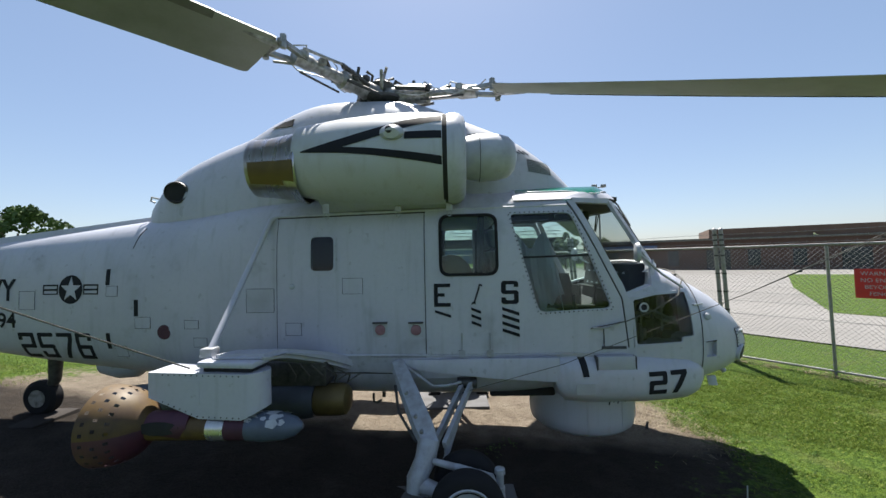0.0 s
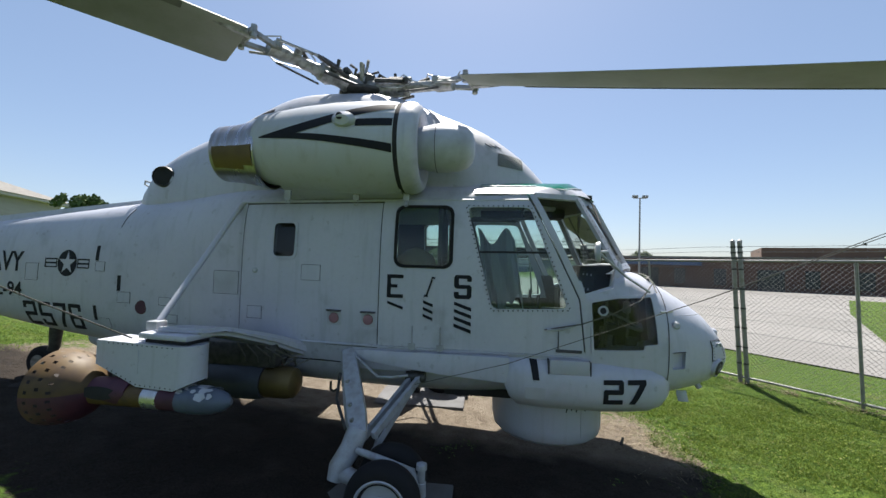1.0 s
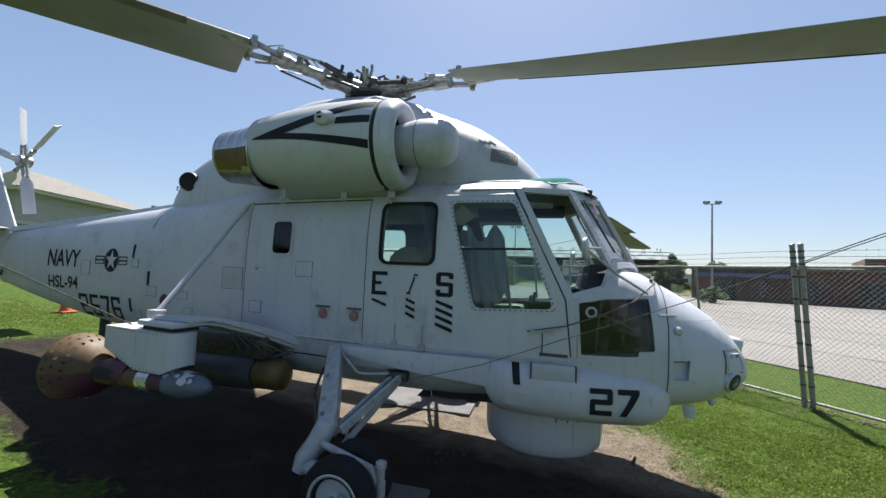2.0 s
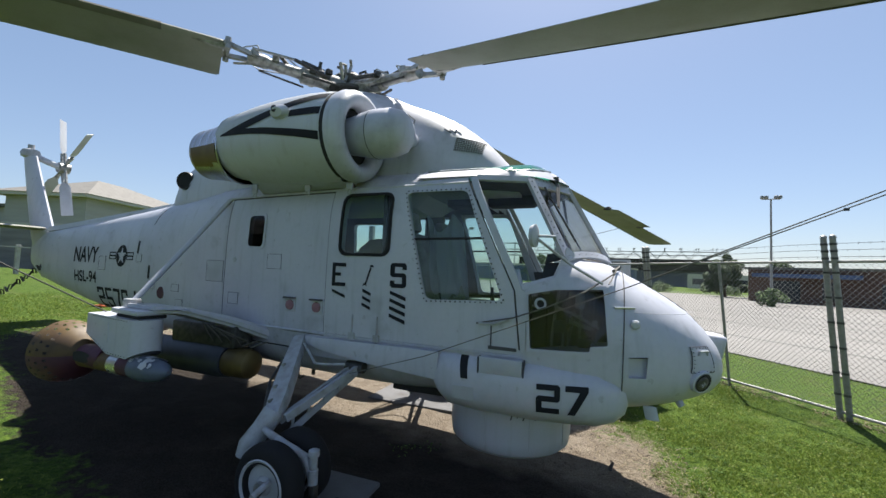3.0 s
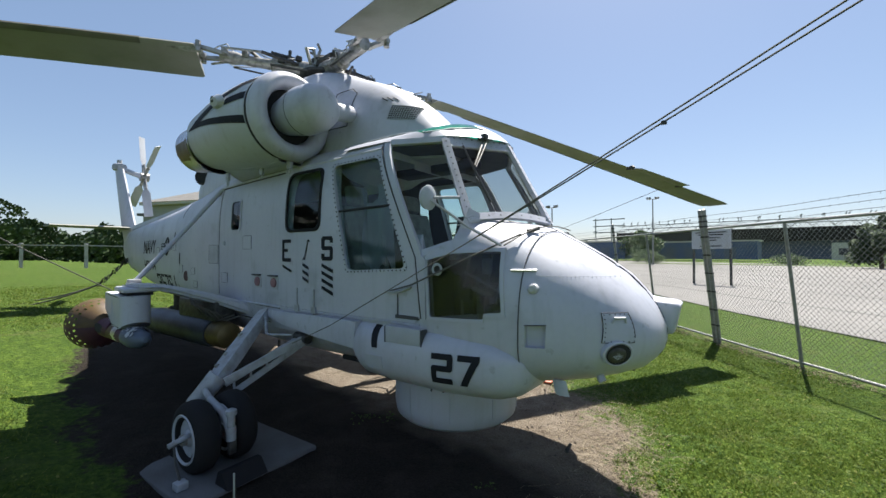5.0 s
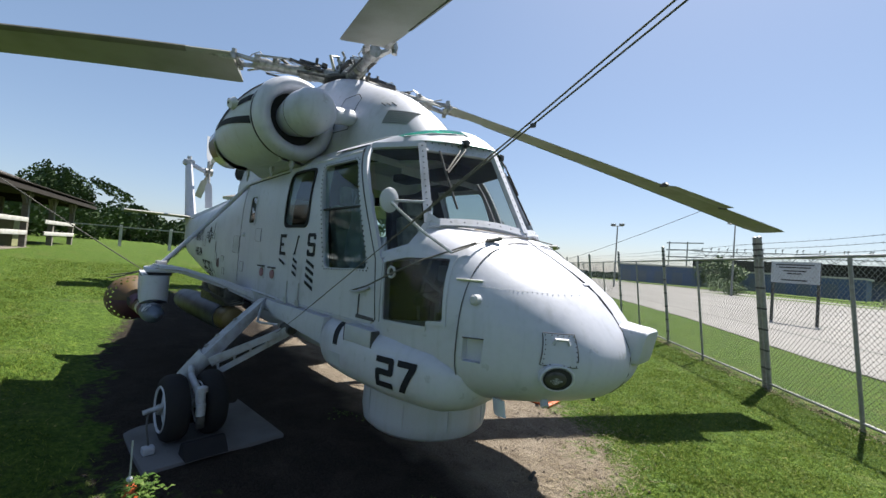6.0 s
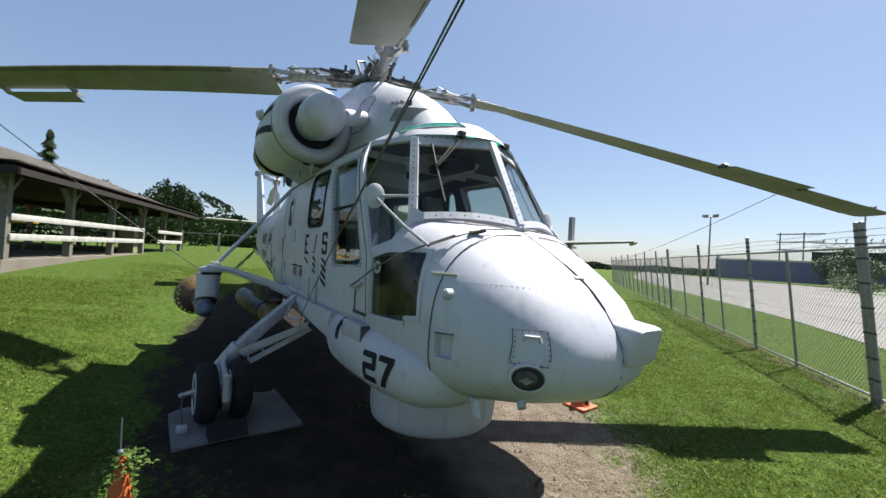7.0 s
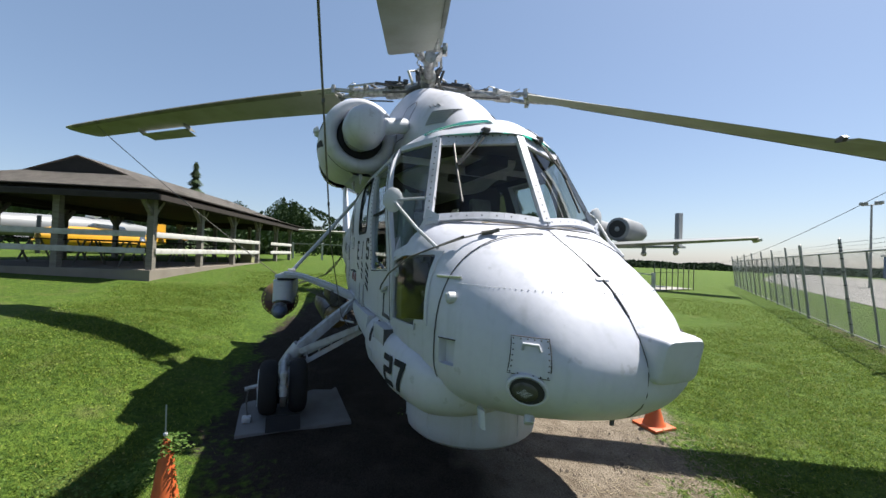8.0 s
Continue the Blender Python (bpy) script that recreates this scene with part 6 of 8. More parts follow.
part("sensor_nose", turned([(-1.17, 0.096), (-1.05, 0.105), (-0.92, 0.095), (-0.82, 0.065), (-0.77, 0.02)], 24, "x", (0, -1.67, 0.92)), BLUEGREY, bird)
flk = bmesh.new()
rn = random.Random(7)
for i in range(26):
    x, an = rn.uniform(-1.16, -0.86), rn.uniform(30, 150)
    r = interp([(-1.17, 0.098), (-1.05, 0.107), (-0.92, 0.097), (-0.82, 0.067)], x)[0]
    w = rn.uniform(0.015, 0.045)
    vs = [flk.verts.new((x + w * math.cos(t * 1.257) * 1.3, -1.67 + (r + 0.001) * math.cos(radians(an + w * 500 * math.sin(t * 1.257))), 0.92 + (r + 0.001) * math.sin(radians(an + w * 500 * math.sin(t * 1.257))))) for t in range(5)]
    flk.faces.new(vs)
tagged(part("chipped_paint", flk, WHITE, bird, smooth=0), kind="stuff")
b = turned([(-1.99, 0.09), (-1.644, 0.105), (-1.587, 0.085)], 24, "x", (0, -1.67, 0.945))
part("sensor_hump", b, MAROON, bird)
part("hump_cutout", turned([(-1.775, 0.03), (-1.77, 0.09), (-1.769, 0.02)], 16, "y", (-1.78, 0, 0.95), squash=(1.7, 0.55)), DARK, bird)
SHELL = [(-2.06, 0.09), (-2.14, 0.17), (-2.20, 0.215), (-2.245, 0.235), (-2.28, 0.25), (-2.345, 0.265), (-2.38, 0.272), (-2.445, 0.281), (-2.48, 0.283), (-2.53, 0.286)]
for nm, keep, mt in (("drogue_upper", 1, ORANGE_P), ("drogue_lower", -1, MAROON)):
    d = bmesh.new()
    vs = [[d.verts.new((-1.45 + (x + 1.45) * 0.72, -1.67 + r * math.cos(radians(t * 5)), 0.945 + keep * r * math.sin(radians(t * 5)))) for t in range(37)] for x, r in SHELL]
    for n_, (p, q) in enumerate(zip(vs, vs[1:])):
        for i in range(36):
            # open perforations in three rows
            if n_ in (3, 5, 7) and i % 3 == (0 if n_ == 5 else 1):
                continue
            d.faces.new((p[i], p[i + 1], q[i + 1], q[i]))
    part(nm, d, mt, bird)
tor = part("torpedo", turned([(-2.9, 0.05), (-2.75, 0.14), (-2.4, 0.165), (-1.0, 0.165), (-0.92, 0.15)], 32, "x", (0, -0.95, 0.86)), NAVY, heli, "dark blue torpedo body with a brass cap")
part("nose_cap", turned([(-0.93, 0.125), (-0.90, 0.142), (-0.70, 0.142), (-0.64, 0.13), (-0.61, 0.09), (-0.60, 0.02)], 32, "x", (0, -0.95, 0.86)), BRASS, tor)
part("torpedo_rack", boxm(-1.7, -0.8, -1.03, -0.80, 1.0, 1.22, bevel=0.02), HUBD, tor)
b = bmesh.new()
for i in range(5):
    x0 = -1.1 + 0.12 * i
    tube(b, [(x0, -1.15 - 0.05 * i, 1.25), (x0 + 0.05, -1.10, 1.12), (x0 + 0.0, -1.0, 1.03), (x0 + 0.1, -0.9, 1.08)], 0.008, 5)
part("store_cable", b, ROPE, tor)
part("belly_hook", tubem([(-0.5, -0.45, 0.74), (-0.5, -0.45, 0.66), (-0.47, -0.45, 0.64), (-0.42, -0.45, 0.67)], 0.014, 6), HUBD, heli)
part("belly_drain", tubem([(-0.42, -0.3, 0.74), (-0.42, -0.3, 0.65)], 0.02, 6), HUBD, heli)

# fuel tank slung under a pylon on the left flank
tank = part("fuel_tank", turned([(-3.1, 0.02), (-2.95, 0.09), (-2.4, 0.20), (-1.7, 0.24), (-1.0, 0.24), (-0.55, 0.20), (-0.3, 0.10), (-0.22, 0.02)], 28, "x", (0, 1.34, 0.92)), HULL, heli, "grey teardrop fuel tank under a short pylon")
part("tank_pylon", boxm(-1.9, -0.95, 0.68, 1.40, 1.13, 1.20, bevel=0.02), HULL, tank)

# ---- ground ----
def ground_material():
    m = bpy.data.materials.new("lawn_and_earth")
    m.use_nodes = True
    n, l = m.node_tree.nodes, m.node_tree.links
    b = n["Principled BSDF"]
    geo = n.new("ShaderNodeNewGeometry")

    def noise_node(s, d=4):
        t = n.new("ShaderNodeTexNoise")
        t.inputs["Scale"].default_value, t.inputs["Detail"].default_value = s, d
        l.new(geo.outputs["Position"], t.inputs["Vector"])
        return t.outputs[0]

    def calc(op, a, c):
        x = n.new("ShaderNodeMath")
        x.operation = op
        for i, q in enumerate((a, c)):
            if isinstance(q, (int, float)):
                x.inputs[i].default_value = q
            else:
                l.new(q, x.inputs[i])
        return x.outputs[0]

    def ramp(src, stops):
        r = n.new("ShaderNodeValToRGB")
        while len(r.color_ramp.elements) < len(stops):
            r.color_ramp.elements.new(0.5)
        for e, (p, c) in zip(r.color_ramp.elements, stops):
            e.position, e.color = p, (*c, 1)
        l.new(src, r.inputs[0])
        return r.outputs[0]

    def mix(f, a, c):
        x = n.new("ShaderNodeMix")
        x.data_type = "RGBA"
        l.new(f, x.inputs[0])
        l.new(a, x.inputs[6])
        l.new(c, x.inputs[7])
        return x.outputs[2]
    sep = n.new("ShaderNodeSeparateXYZ")
    l.new(geo.outputs["Position"], sep.inputs[0])
    X, Y = sep.outputs[0], sep.outputs[1]
    # worn earth under the aircraft: an oval with a ragged edge
    ex = calc("DIVIDE", calc("ADD", X, 1.5), 4.75)
    yy = calc("ADD", Y, 0.1)
    ey = calc("MAXIMUM", calc("DIVIDE", yy, 3.2), calc("DIVIDE", yy, calc("SUBTRACT", -2.15, calc("MULTIPLY", calc("MAXIMUM", calc("MINIMUM", X, 1.5), -4.5), 0.2))))
    d = calc("ADD", calc("MULTIPLY", ex, ex), calc("MULTIPLY", ey, ey))
    d = calc("ADD", d, calc("MULTIPLY", calc("SUBTRACT", noise_node(1.6, 5), 0.5), 0.8))
    d = calc("ADD", d, calc("MULTIPLY", calc("SUBTRACT", noise_node(14, 3), 0.5), 0.7))
    mask = n.new("ShaderNodeMapRange")
    mask.inputs["From Min"].default_value, mask.inputs["From Max"].default_value = 0.92, 1.10
    l.new(d, mask.inputs["Value"])
    grass = ramp(noise_node(0.55, 5), [(0.30, (0.03112, 0.06258, 0.007735)), (0.5, (0.04759, 0.08681, 0.009945)), (0.72, (0.07505, 0.1131, 0.01657))])
    blades = ramp(noise_node(85, 4), [(0.33, (0.01464, 0.03432, 0.00442)), (0.52, (0.04851, 0.09286, 0.01105)), (0.70, (0.1144, 0.1766, 0.02873))])
    half = n.new("ShaderNodeValue")
    half.outputs[0].default_value = 0.55
    grass = mix(half.outputs[0], grass, blades)
    clump = ramp(noise_node(8, 6), [(0.36, (0.01464, 0.03634, 0.00442)), (0.5, (0.05034, 0.09085, 0.01105)), (0.66, (0.1144, 0.1666, 0.0221))])
    part_of = n.new("ShaderNodeValue")
    part_of.outputs[0].default_value = 0.45
    grass = mix(part_of.outputs[0], grass, clump)
    tuft = ramp(noise_node(26, 5), [(0.36, (0.01281, 0.0323, 0.00442)), (0.5, (0.05125, 0.09286, 0.01105)), (0.64, (0.1281, 0.1817, 0.02652))])
    tuft_share = n.new("ShaderNodeValue")
    tuft_share.outputs[0].default_value = 0.40
    grass = mix(tuft_share.outputs[0], grass, tuft)
    dry = n.new("ShaderNodeMapRange")
    dry.inputs["From Min"].default_value, dry.inputs["From Max"].default_value, dry.inputs["To Max"].default_value = 0.54, 0.74, 0.55
    l.new(noise_node(2.2, 5), dry.inputs["Value"])
    straw = ramp(noise_node(30), [(0.3, (0.05773, 0.06927, 0.01732)), (0.7, (0.1385, 0.127, 0.05196))])
    grass = mix(dry.outputs[0], grass, straw)
    # near soil painted almost black for the shade the aircraft throws
    shade_earth = ramp(noise_node(3.0, 6), [(0.25, (0.009184, 0.007216, 0.005904)), (0.5, (0.01968, 0.01509, 0.01181)), (0.75, (0.05576, 0.04461, 0.03411))])
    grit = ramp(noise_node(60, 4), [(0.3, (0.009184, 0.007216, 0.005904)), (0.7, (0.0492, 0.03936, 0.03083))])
    shade_earth = mix(half.outputs[0], shade_earth, grit)
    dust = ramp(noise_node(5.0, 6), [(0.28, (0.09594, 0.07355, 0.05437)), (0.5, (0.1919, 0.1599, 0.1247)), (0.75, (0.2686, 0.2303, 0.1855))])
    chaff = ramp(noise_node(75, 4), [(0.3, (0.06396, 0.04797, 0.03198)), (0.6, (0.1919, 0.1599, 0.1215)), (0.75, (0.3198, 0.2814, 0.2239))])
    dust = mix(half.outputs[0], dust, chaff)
    # trodden dust round the nose and along the far rim of the worn oval, painted-in shade elsewhere
    lit_side = n.new("ShaderNodeMapRange")
    lit_side.inputs["From Min"].default_value, lit_side.inputs["From Max"].default_value = 1.2, 1.75
    l.new(calc("ADD", calc("ADD", calc("MULTIPLY", X, 0.22), calc("ADD", calc("MULTIPLY", Y, 1.6), 0.8)), calc("MULTIPLY", noise_node(2.4, 5), 0.8)), lit_side.inputs["Value"])
    earth = mix(lit_side.outputs[0], shade_earth, dust)
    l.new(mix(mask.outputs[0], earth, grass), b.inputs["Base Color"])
    b.inputs["Roughness"].default_value = 0.95
    b.inputs["Specular IOR Level"].default_value = 0.15
    bp = n.new("ShaderNodeBump")
    bp.inputs["Distance"].default_value = 0.06
    l.new(calc("ADD", noise_node(9, 6), calc("MULTIPLY", noise_node(70, 4), 0.6)), bp.inputs["Height"])
    l.new(bp.outputs[0], b.inputs["Normal"])
    return m


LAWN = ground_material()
xs = [-600, -300, -150, -90, -60, -45, -36] + [-30 + 1.0 * i for i in range(20)] + [-10 + 0.2 * i for i in range(80)] + [6 + 1.0 * i for i in range(14)] + [22, 30, 45, 70, 120, 250, 600]
ys = [-600, -200, -80, -40, -25] + [-18 + 1.0 * i for i in range(12)] + [-6 + 0.2 * i for i in range(70)] + [8 + 1.0 * i for i in range(22)] + [32, 40, 55, 80, 140, 300, 700]
verts, faces = [], []
for y in ys:
    for x in xs:
        z = ground_z(x, y)
        near = math.exp(-((x / 9) ** 2 + (y / 9) ** 2))
        z += near * (0.035 * (noise.noise(Vector((x * 0.9, y * 0.9, 0))) + 0.5 * noise.noise(Vector((x * 2.7, y * 2.7, 3)))) - 0.01)
        verts.append((x, y, z))
for j in range(len(ys) - 1):
    for i in range(len(xs) - 1):
        a = j * len(xs) + i
        faces.append((a, a + 1, a + 1 + len(xs), a + len(xs)))
me = bpy.data.meshes.new("ground")
me.from_pydata(verts, [], faces)
me.polygons.foreach_set("use_smooth", [True] * len(me.polygons))
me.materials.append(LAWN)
tagged(new("ground", me), "mown green lawn with bare brown earth under the helicopter", "ground", kind="structure")


# ---- standing grass on the nearest lawn ----
def grass_material(name, stops):
    """Thin leaves, each of its own shade, that let light through."""
    m = bpy.data.materials.new(name)
    m.use_nodes = True
    n, l = m.node_tree.nodes, m.node_tree.links
    geo, r = n.new("ShaderNodeNewGeometry"), n.new("ShaderNodeValToRGB")
    while len(r.color_ramp.elements) < len(stops):
        r.color_ramp.elements.new(0.5)
    for e, (p, c) in zip(r.color_ramp.elements, stops):
        e.position, e.color = p, (*c, 1)
    l.new(geo.outputs["Random Per Island"], r.inputs[0])
    b = n["Principled BSDF"]
    l.new(r.outputs[0], b.inputs["Base Color"])
    b.inputs["Roughness"].default_value, b.inputs["Specular IOR Level"].default_value = 0.6, 0.12
    tr, mx = n.new("ShaderNodeBsdfTranslucent"), n.new("ShaderNodeMixShader")
    l.new(r.outputs[0], tr.inputs[0])
    mx.inputs[0].default_value = 0.40
    l.new(b.outputs[0], mx.inputs[1])
    l.new(tr.outputs[0], mx.inputs[2])
    l.new(mx.outputs[0], n["Material Output"].inputs[0])
    return m


GRASS = grass_material("grass_blades", [(0.0, (0.03772, 0.0738, 0.01044)), (0.40, (0.08174, 0.1335, 0.0179)), (0.80, (0.1414, 0.1916, 0.02984)), (0.97, (0.1964, 0.2343, 0.04774)), (1.0, (0.2672, 0.2343, 0.09696))])
WEED = grass_material("weed_leaves", [(0.0, (0.038, 0.084, 0.01536)), (0.5, (0.076, 0.1386, 0.0288)), (1.0, (0.1444, 0.21, 0.0576))])
STRAW = grass_material("dry_straw", [(0.0, (0.1248, 0.0936, 0.0585)), (0.5, (0.234, 0.195, 0.1287)), (1.0, (0.3432, 0.2964, 0.2106))])


def worn(x, y):
    """How far a place lies from the middle of the worn oval: 1 at its rim."""
    return ((x + 1.5) / 4.75) ** 2 + ((y + 0.1) / (3.2 if y > -0.1 else 2.15 + 0.2 * max(-4.5, min(1.5, x)))) ** 2 + noise.noise(Vector((x * 1.6, y * 1.6, 0))) * 0.22


def grass_field(name, label, areas, seed, broad=0.15):
    """Many thin blades and some broad clover leaves over areas (x0, x1, y0, y1, how many, how large), this side of the fence."""
    rn = random.Random(seed)
    vs, fs = [], []
    for x0, x1, y0, y1, count, *big in areas:
        k = big[0] if big else 1.0
        for _ in range(count):
            x, y = rn.uniform(x0, x1), rn.uniform(y0, y1)
            w = worn(x, y)
            if (6.7 - x) * 0.8156 + (2.1 - y) * 0.579 < 0.15:
                continue
            if w < 0.97 or (w < 1.15 and rn.random() < 0.6):
                continue
            edge = min(x - x0, x1 - x, y - y0, y1 - y)
            if edge < 0.9 * rn.random():
                continue
            z = ground_z(x, y) - 0.005
            tuft = 0.5 + 0.5 * noise.noise(Vector((x * 3.1, y * 3.1, 5))) + 0.4 * noise.noise(Vector((x * 9.0, y * 9.0, 9)))
            if rn.random() > 0.35 + 0.9 * tuft:
                continue
            a = rn.uniform(0, 6.283)
            ca, sa = math.cos(a), math.sin(a)
            i = len(vs)
            if rn.random() < broad:
                r, h = rn.uniform(0.005, 0.011) * k ** 0.5, rn.uniform(0.012, 0.028)
                t1, t2 = rn.uniform(-0.7, 0.7) * r, rn.uniform(-0.7, 0.7) * r
                vs += [(x + ca * r, y + sa * r, z + h + t1), (x - sa * r, y + ca * r, z + h + t2), (x - ca * r, y - sa * r, z + h - t1), (x + sa * r, y - ca * r, z + h - t2)]
                fs.append((i, i + 1, i + 2, i + 3))
            else:
                h, ww = rn.uniform(0.016, 0.040) * (0.35 + 1.0 * tuft), rn.uniform(0.0018, 0.0042) * k
                lean = rn.uniform(0.5, 2.2) * h
                lx, ly = rn.uniform(-1, 1) * lean, rn.uniform(-1, 1) * lean
                vs += [(x - sa * ww, y + ca * ww, z), (x + sa * ww, y - ca * ww, z), (x + lx, y + ly, z + h)]
                fs.append((i, i + 1, i + 2))
    me = bpy.data.meshes.new(name)
    me.from_pydata(vs, [], fs)
    me.materials.append(GRASS)
    return tagged(new(name, me), label, "grass", "", "stuff")


grass_field("grass", "short green grass and clover on the lawn by the nose", [(2.2, 5.9, -1.2, 2.6, 130000), (0.2, 5.6, 1.8, 6.4, 110000, 1.3), (4.6, 7.4, -1.6, 2.4, 60000, 1.2), (3.6, 7.4, -3.2, -0.4, 20000), (-4.0, 1.4, 2.8, 7.4, 60000, 1.5), (-2.5, 4.0, 5.6, 11.5, 90000, 1.9), (-8.5, 0.5, 10.5, 18.0, 60000, 2.8)], 21, 0.13)
grass_field("grass", "short green grass on the lawn beside the pavilion", [(-7.5, 0.5, -5.2, -2.0, 130000, 1.2), (0.0, 3.4, -4.0, -1.8, 30000), (-11, -5, -3.0, 2.5, 60000, 1.8)], 22, 0.14)


def broad_leaves(name, label, spots, seed, mat, size=1.0, base=None, high=0.03):
    """Rosettes of broad folded leaves round spots (x, y, reach, how many), on the ground or from a base height."""
    rn = random.Random(seed)
    vs, fs = [], []
    for cx, cy, reach, count in spots:
        for _ in range(count):
            x, y = cx + rn.gauss(0, reach), cy + rn.gauss(0, reach)
            z = (ground_z(x, y) if base is None else base) + rn.uniform(0.002, high)
            a, ln = rn.uniform(0, 6.283), rn.uniform(0.012, 0.030) * size
            w, up = ln * rn.uniform(0.30, 0.48), ln * rn.uniform(-0.1, 0.6)
            d, e = Vector((math.cos(a), math.sin(a), 0)), Vector((-math.sin(a), math.cos(a), 0))
            p = Vector((x, y, z))
            m_, t_ = p + d * ln * 0.55 + Vector((0, 0, up)), p + d * ln * 1.1 + Vector((0, 0, up * 0.6))
            i = len(vs)
            lift = Vector((0, 0, w * rn.uniform(0.1, 0.6)))
            vs.extend([p, m_ + e * w + lift, t_, m_ - e * w + lift, m_])
            fs.extend([(i, i + 4, i + 1), (i + 1, i + 4, i + 2), (i, i + 3, i + 4), (i + 3, i + 2, i + 4)])
    me_ = bpy.data.meshes.new(name)
    me_.from_pydata([tuple(v) for v in vs], [], fs)
    me_.materials.append(mat)
    return tagged(new(name, me_), label, "weeds", "", "stuff")


def straw_litter(name, label, areas, seed):
    """Dry stalks lying flat over areas (x, y, reach x, reach y, how many)."""
    rn = random.Random(seed)
    vs, fs = [], []
    for cx, cy, rx, ry, count in areas:
        for _ in range(count):
            x, y = cx + rn.gauss(0, rx), cy + rn.gauss(0, ry)
            a, ln, w = rn.uniform(0, 6.283), rn.uniform(0.015, 0.055), rn.uniform(0.0008, 0.0022)
            z = ground_z(x, y) + rn.uniform(0.004, 0.016)
            d, e = Vector((math.cos(a), math.sin(a), rn.uniform(-0.15, 0.15))) * ln, Vector((-math.sin(a), math.cos(a), 0)) * w
            p = Vector((x, y, z))
            i = len(vs)
            vs.extend([p - d - e, p + d - e, p + d + e, p - d + e])
            fs.append((i, i + 1, i + 2, i + 3))
    me_ = bpy.data.meshes.new(name)
    me_.from_pydata([tuple(v) for v in vs], [], fs)
    me_.materials.append(STRAW)
    return tagged(new(name, me_), label, "dry grass", "", "stuff")


# weeds along the ragged rim of the worn earth, and trodden straw between
rn = random.Random(17)
spots = []
for _ in range(900):
    x, y = rn.uniform(1.2, 4.2), rn.uniform(-0.9, 3.2)
    w = worn(x, y)
    if 0.98 < w < 1.35 and rn.random() < 1.5 - w:
        spots.append((x, y, rn.uniform(0.02, 0.07), rn.randint(5, 16)))
broad_leaves("weeds", "broad-leaved green weeds along the edge of the bare earth", spots, 18, WEED)
broad_leaves("weeds", "a few small weeds in the bare earth under the helicopter", [(0.72, -0.25, 0.07, 40), (0.95, -0.1, 0.05, 22), (2.3, -0.6, 0.05, 14), (1.1, 1.5, 0.1, 30)], 19, WEED)
straw_litter("straw", "dry trodden stalks on the pale earth by the nose", [(2.9, 0.7, 0.22, 0.45, 800), (2.5, 1.7, 0.3, 0.35, 450), (3.15, 0.2, 0.15, 0.3, 350), (1.2, 2.0, 0.9, 0.3, 300)], 20)

LOT = material("old_asphalt", (0.1677, 0.1599, 0.1498), 0.95, dark=(0.1248, 0.1186, 0.1115), scale=0.12, amount=0.7, fine=3, fine_amount=0.25, bump=0.004, bump_scale=30)


def flat(name, poly, z, mat, label, category, kind="structure"):
    b = bmesh.new()
    f = b.faces.new([b.verts.new((x, y, z)) for x, y in poly])
    bmesh.ops.triangulate(b, faces=[f])
    return tagged(part(name, b, mat, None, smooth=0), label, category, "", kind)


flat("road", [(-70, 150), (-28, 60), (-11.7, 35.3), (0.4, 18.2), (4.4, 10.9), (6.5, 7.8), (9.2, 3.6), (14, -4), (60, -70), (110, -20), (80, 66), (20, 74), (-30, 110)], 0.045, LOT, "pale worn asphalt lot behind the wire fence", "road")
flat("lawn_patch", [(13.0, 8.6), (20, 18), (30.5, 30.5), (46, 22), (52, -10), (30, -14), (18, 0)], 0.055, LAWN, "mown green grass patch between the lot and a brown building", "lawn")
flat("lawn_strip", [(-8, 70.5), (20, 66), (44, 44), (46, 46), (22, 72), (-6, 76)], 0.06, LAWN, "strip of grass along the far edge of the lot", "lawn")
# tar joints across the lot
tj = bmesh.new()
rn = random.Random(3)
U, V = Vector((-0.579, 0.8156, 0)), Vector((0.8156, 0.579, 0))
for k in range(9):
    o = Vector((4.4, 10.9, 0.05)) + V * (3.5 + 4.3 * k)
    pts = [o + U * t + V * rn.uniform(-0.15, 0.15) for t in range(-20, 60, 4)]
    for a, c in zip(pts, pts[1:]):
        w = V * 0.075
        tj.faces.new([tj.verts.new(p) for p in (a - w, c - w, c + w, a + w)])
tagged(part("tar_joint", tj, material("tar", (0.045, 0.045, 0.042), 0.9), None, smooth=0), "dark tar lines across the pale lot", "tar joints", "", "stuff")

# ---- wire fence ----
F0 = Vector((6.7, 2.1, 0.06))
IN = Vector((-0.8156, -0.579, 0))


def fence_at(s, z, off=0.0):
    """A place on the leaning fence: s metres along, z up."""
    return F0 + U * s + Vector((0, 0, z)) + IN * (0.115 * z + off)


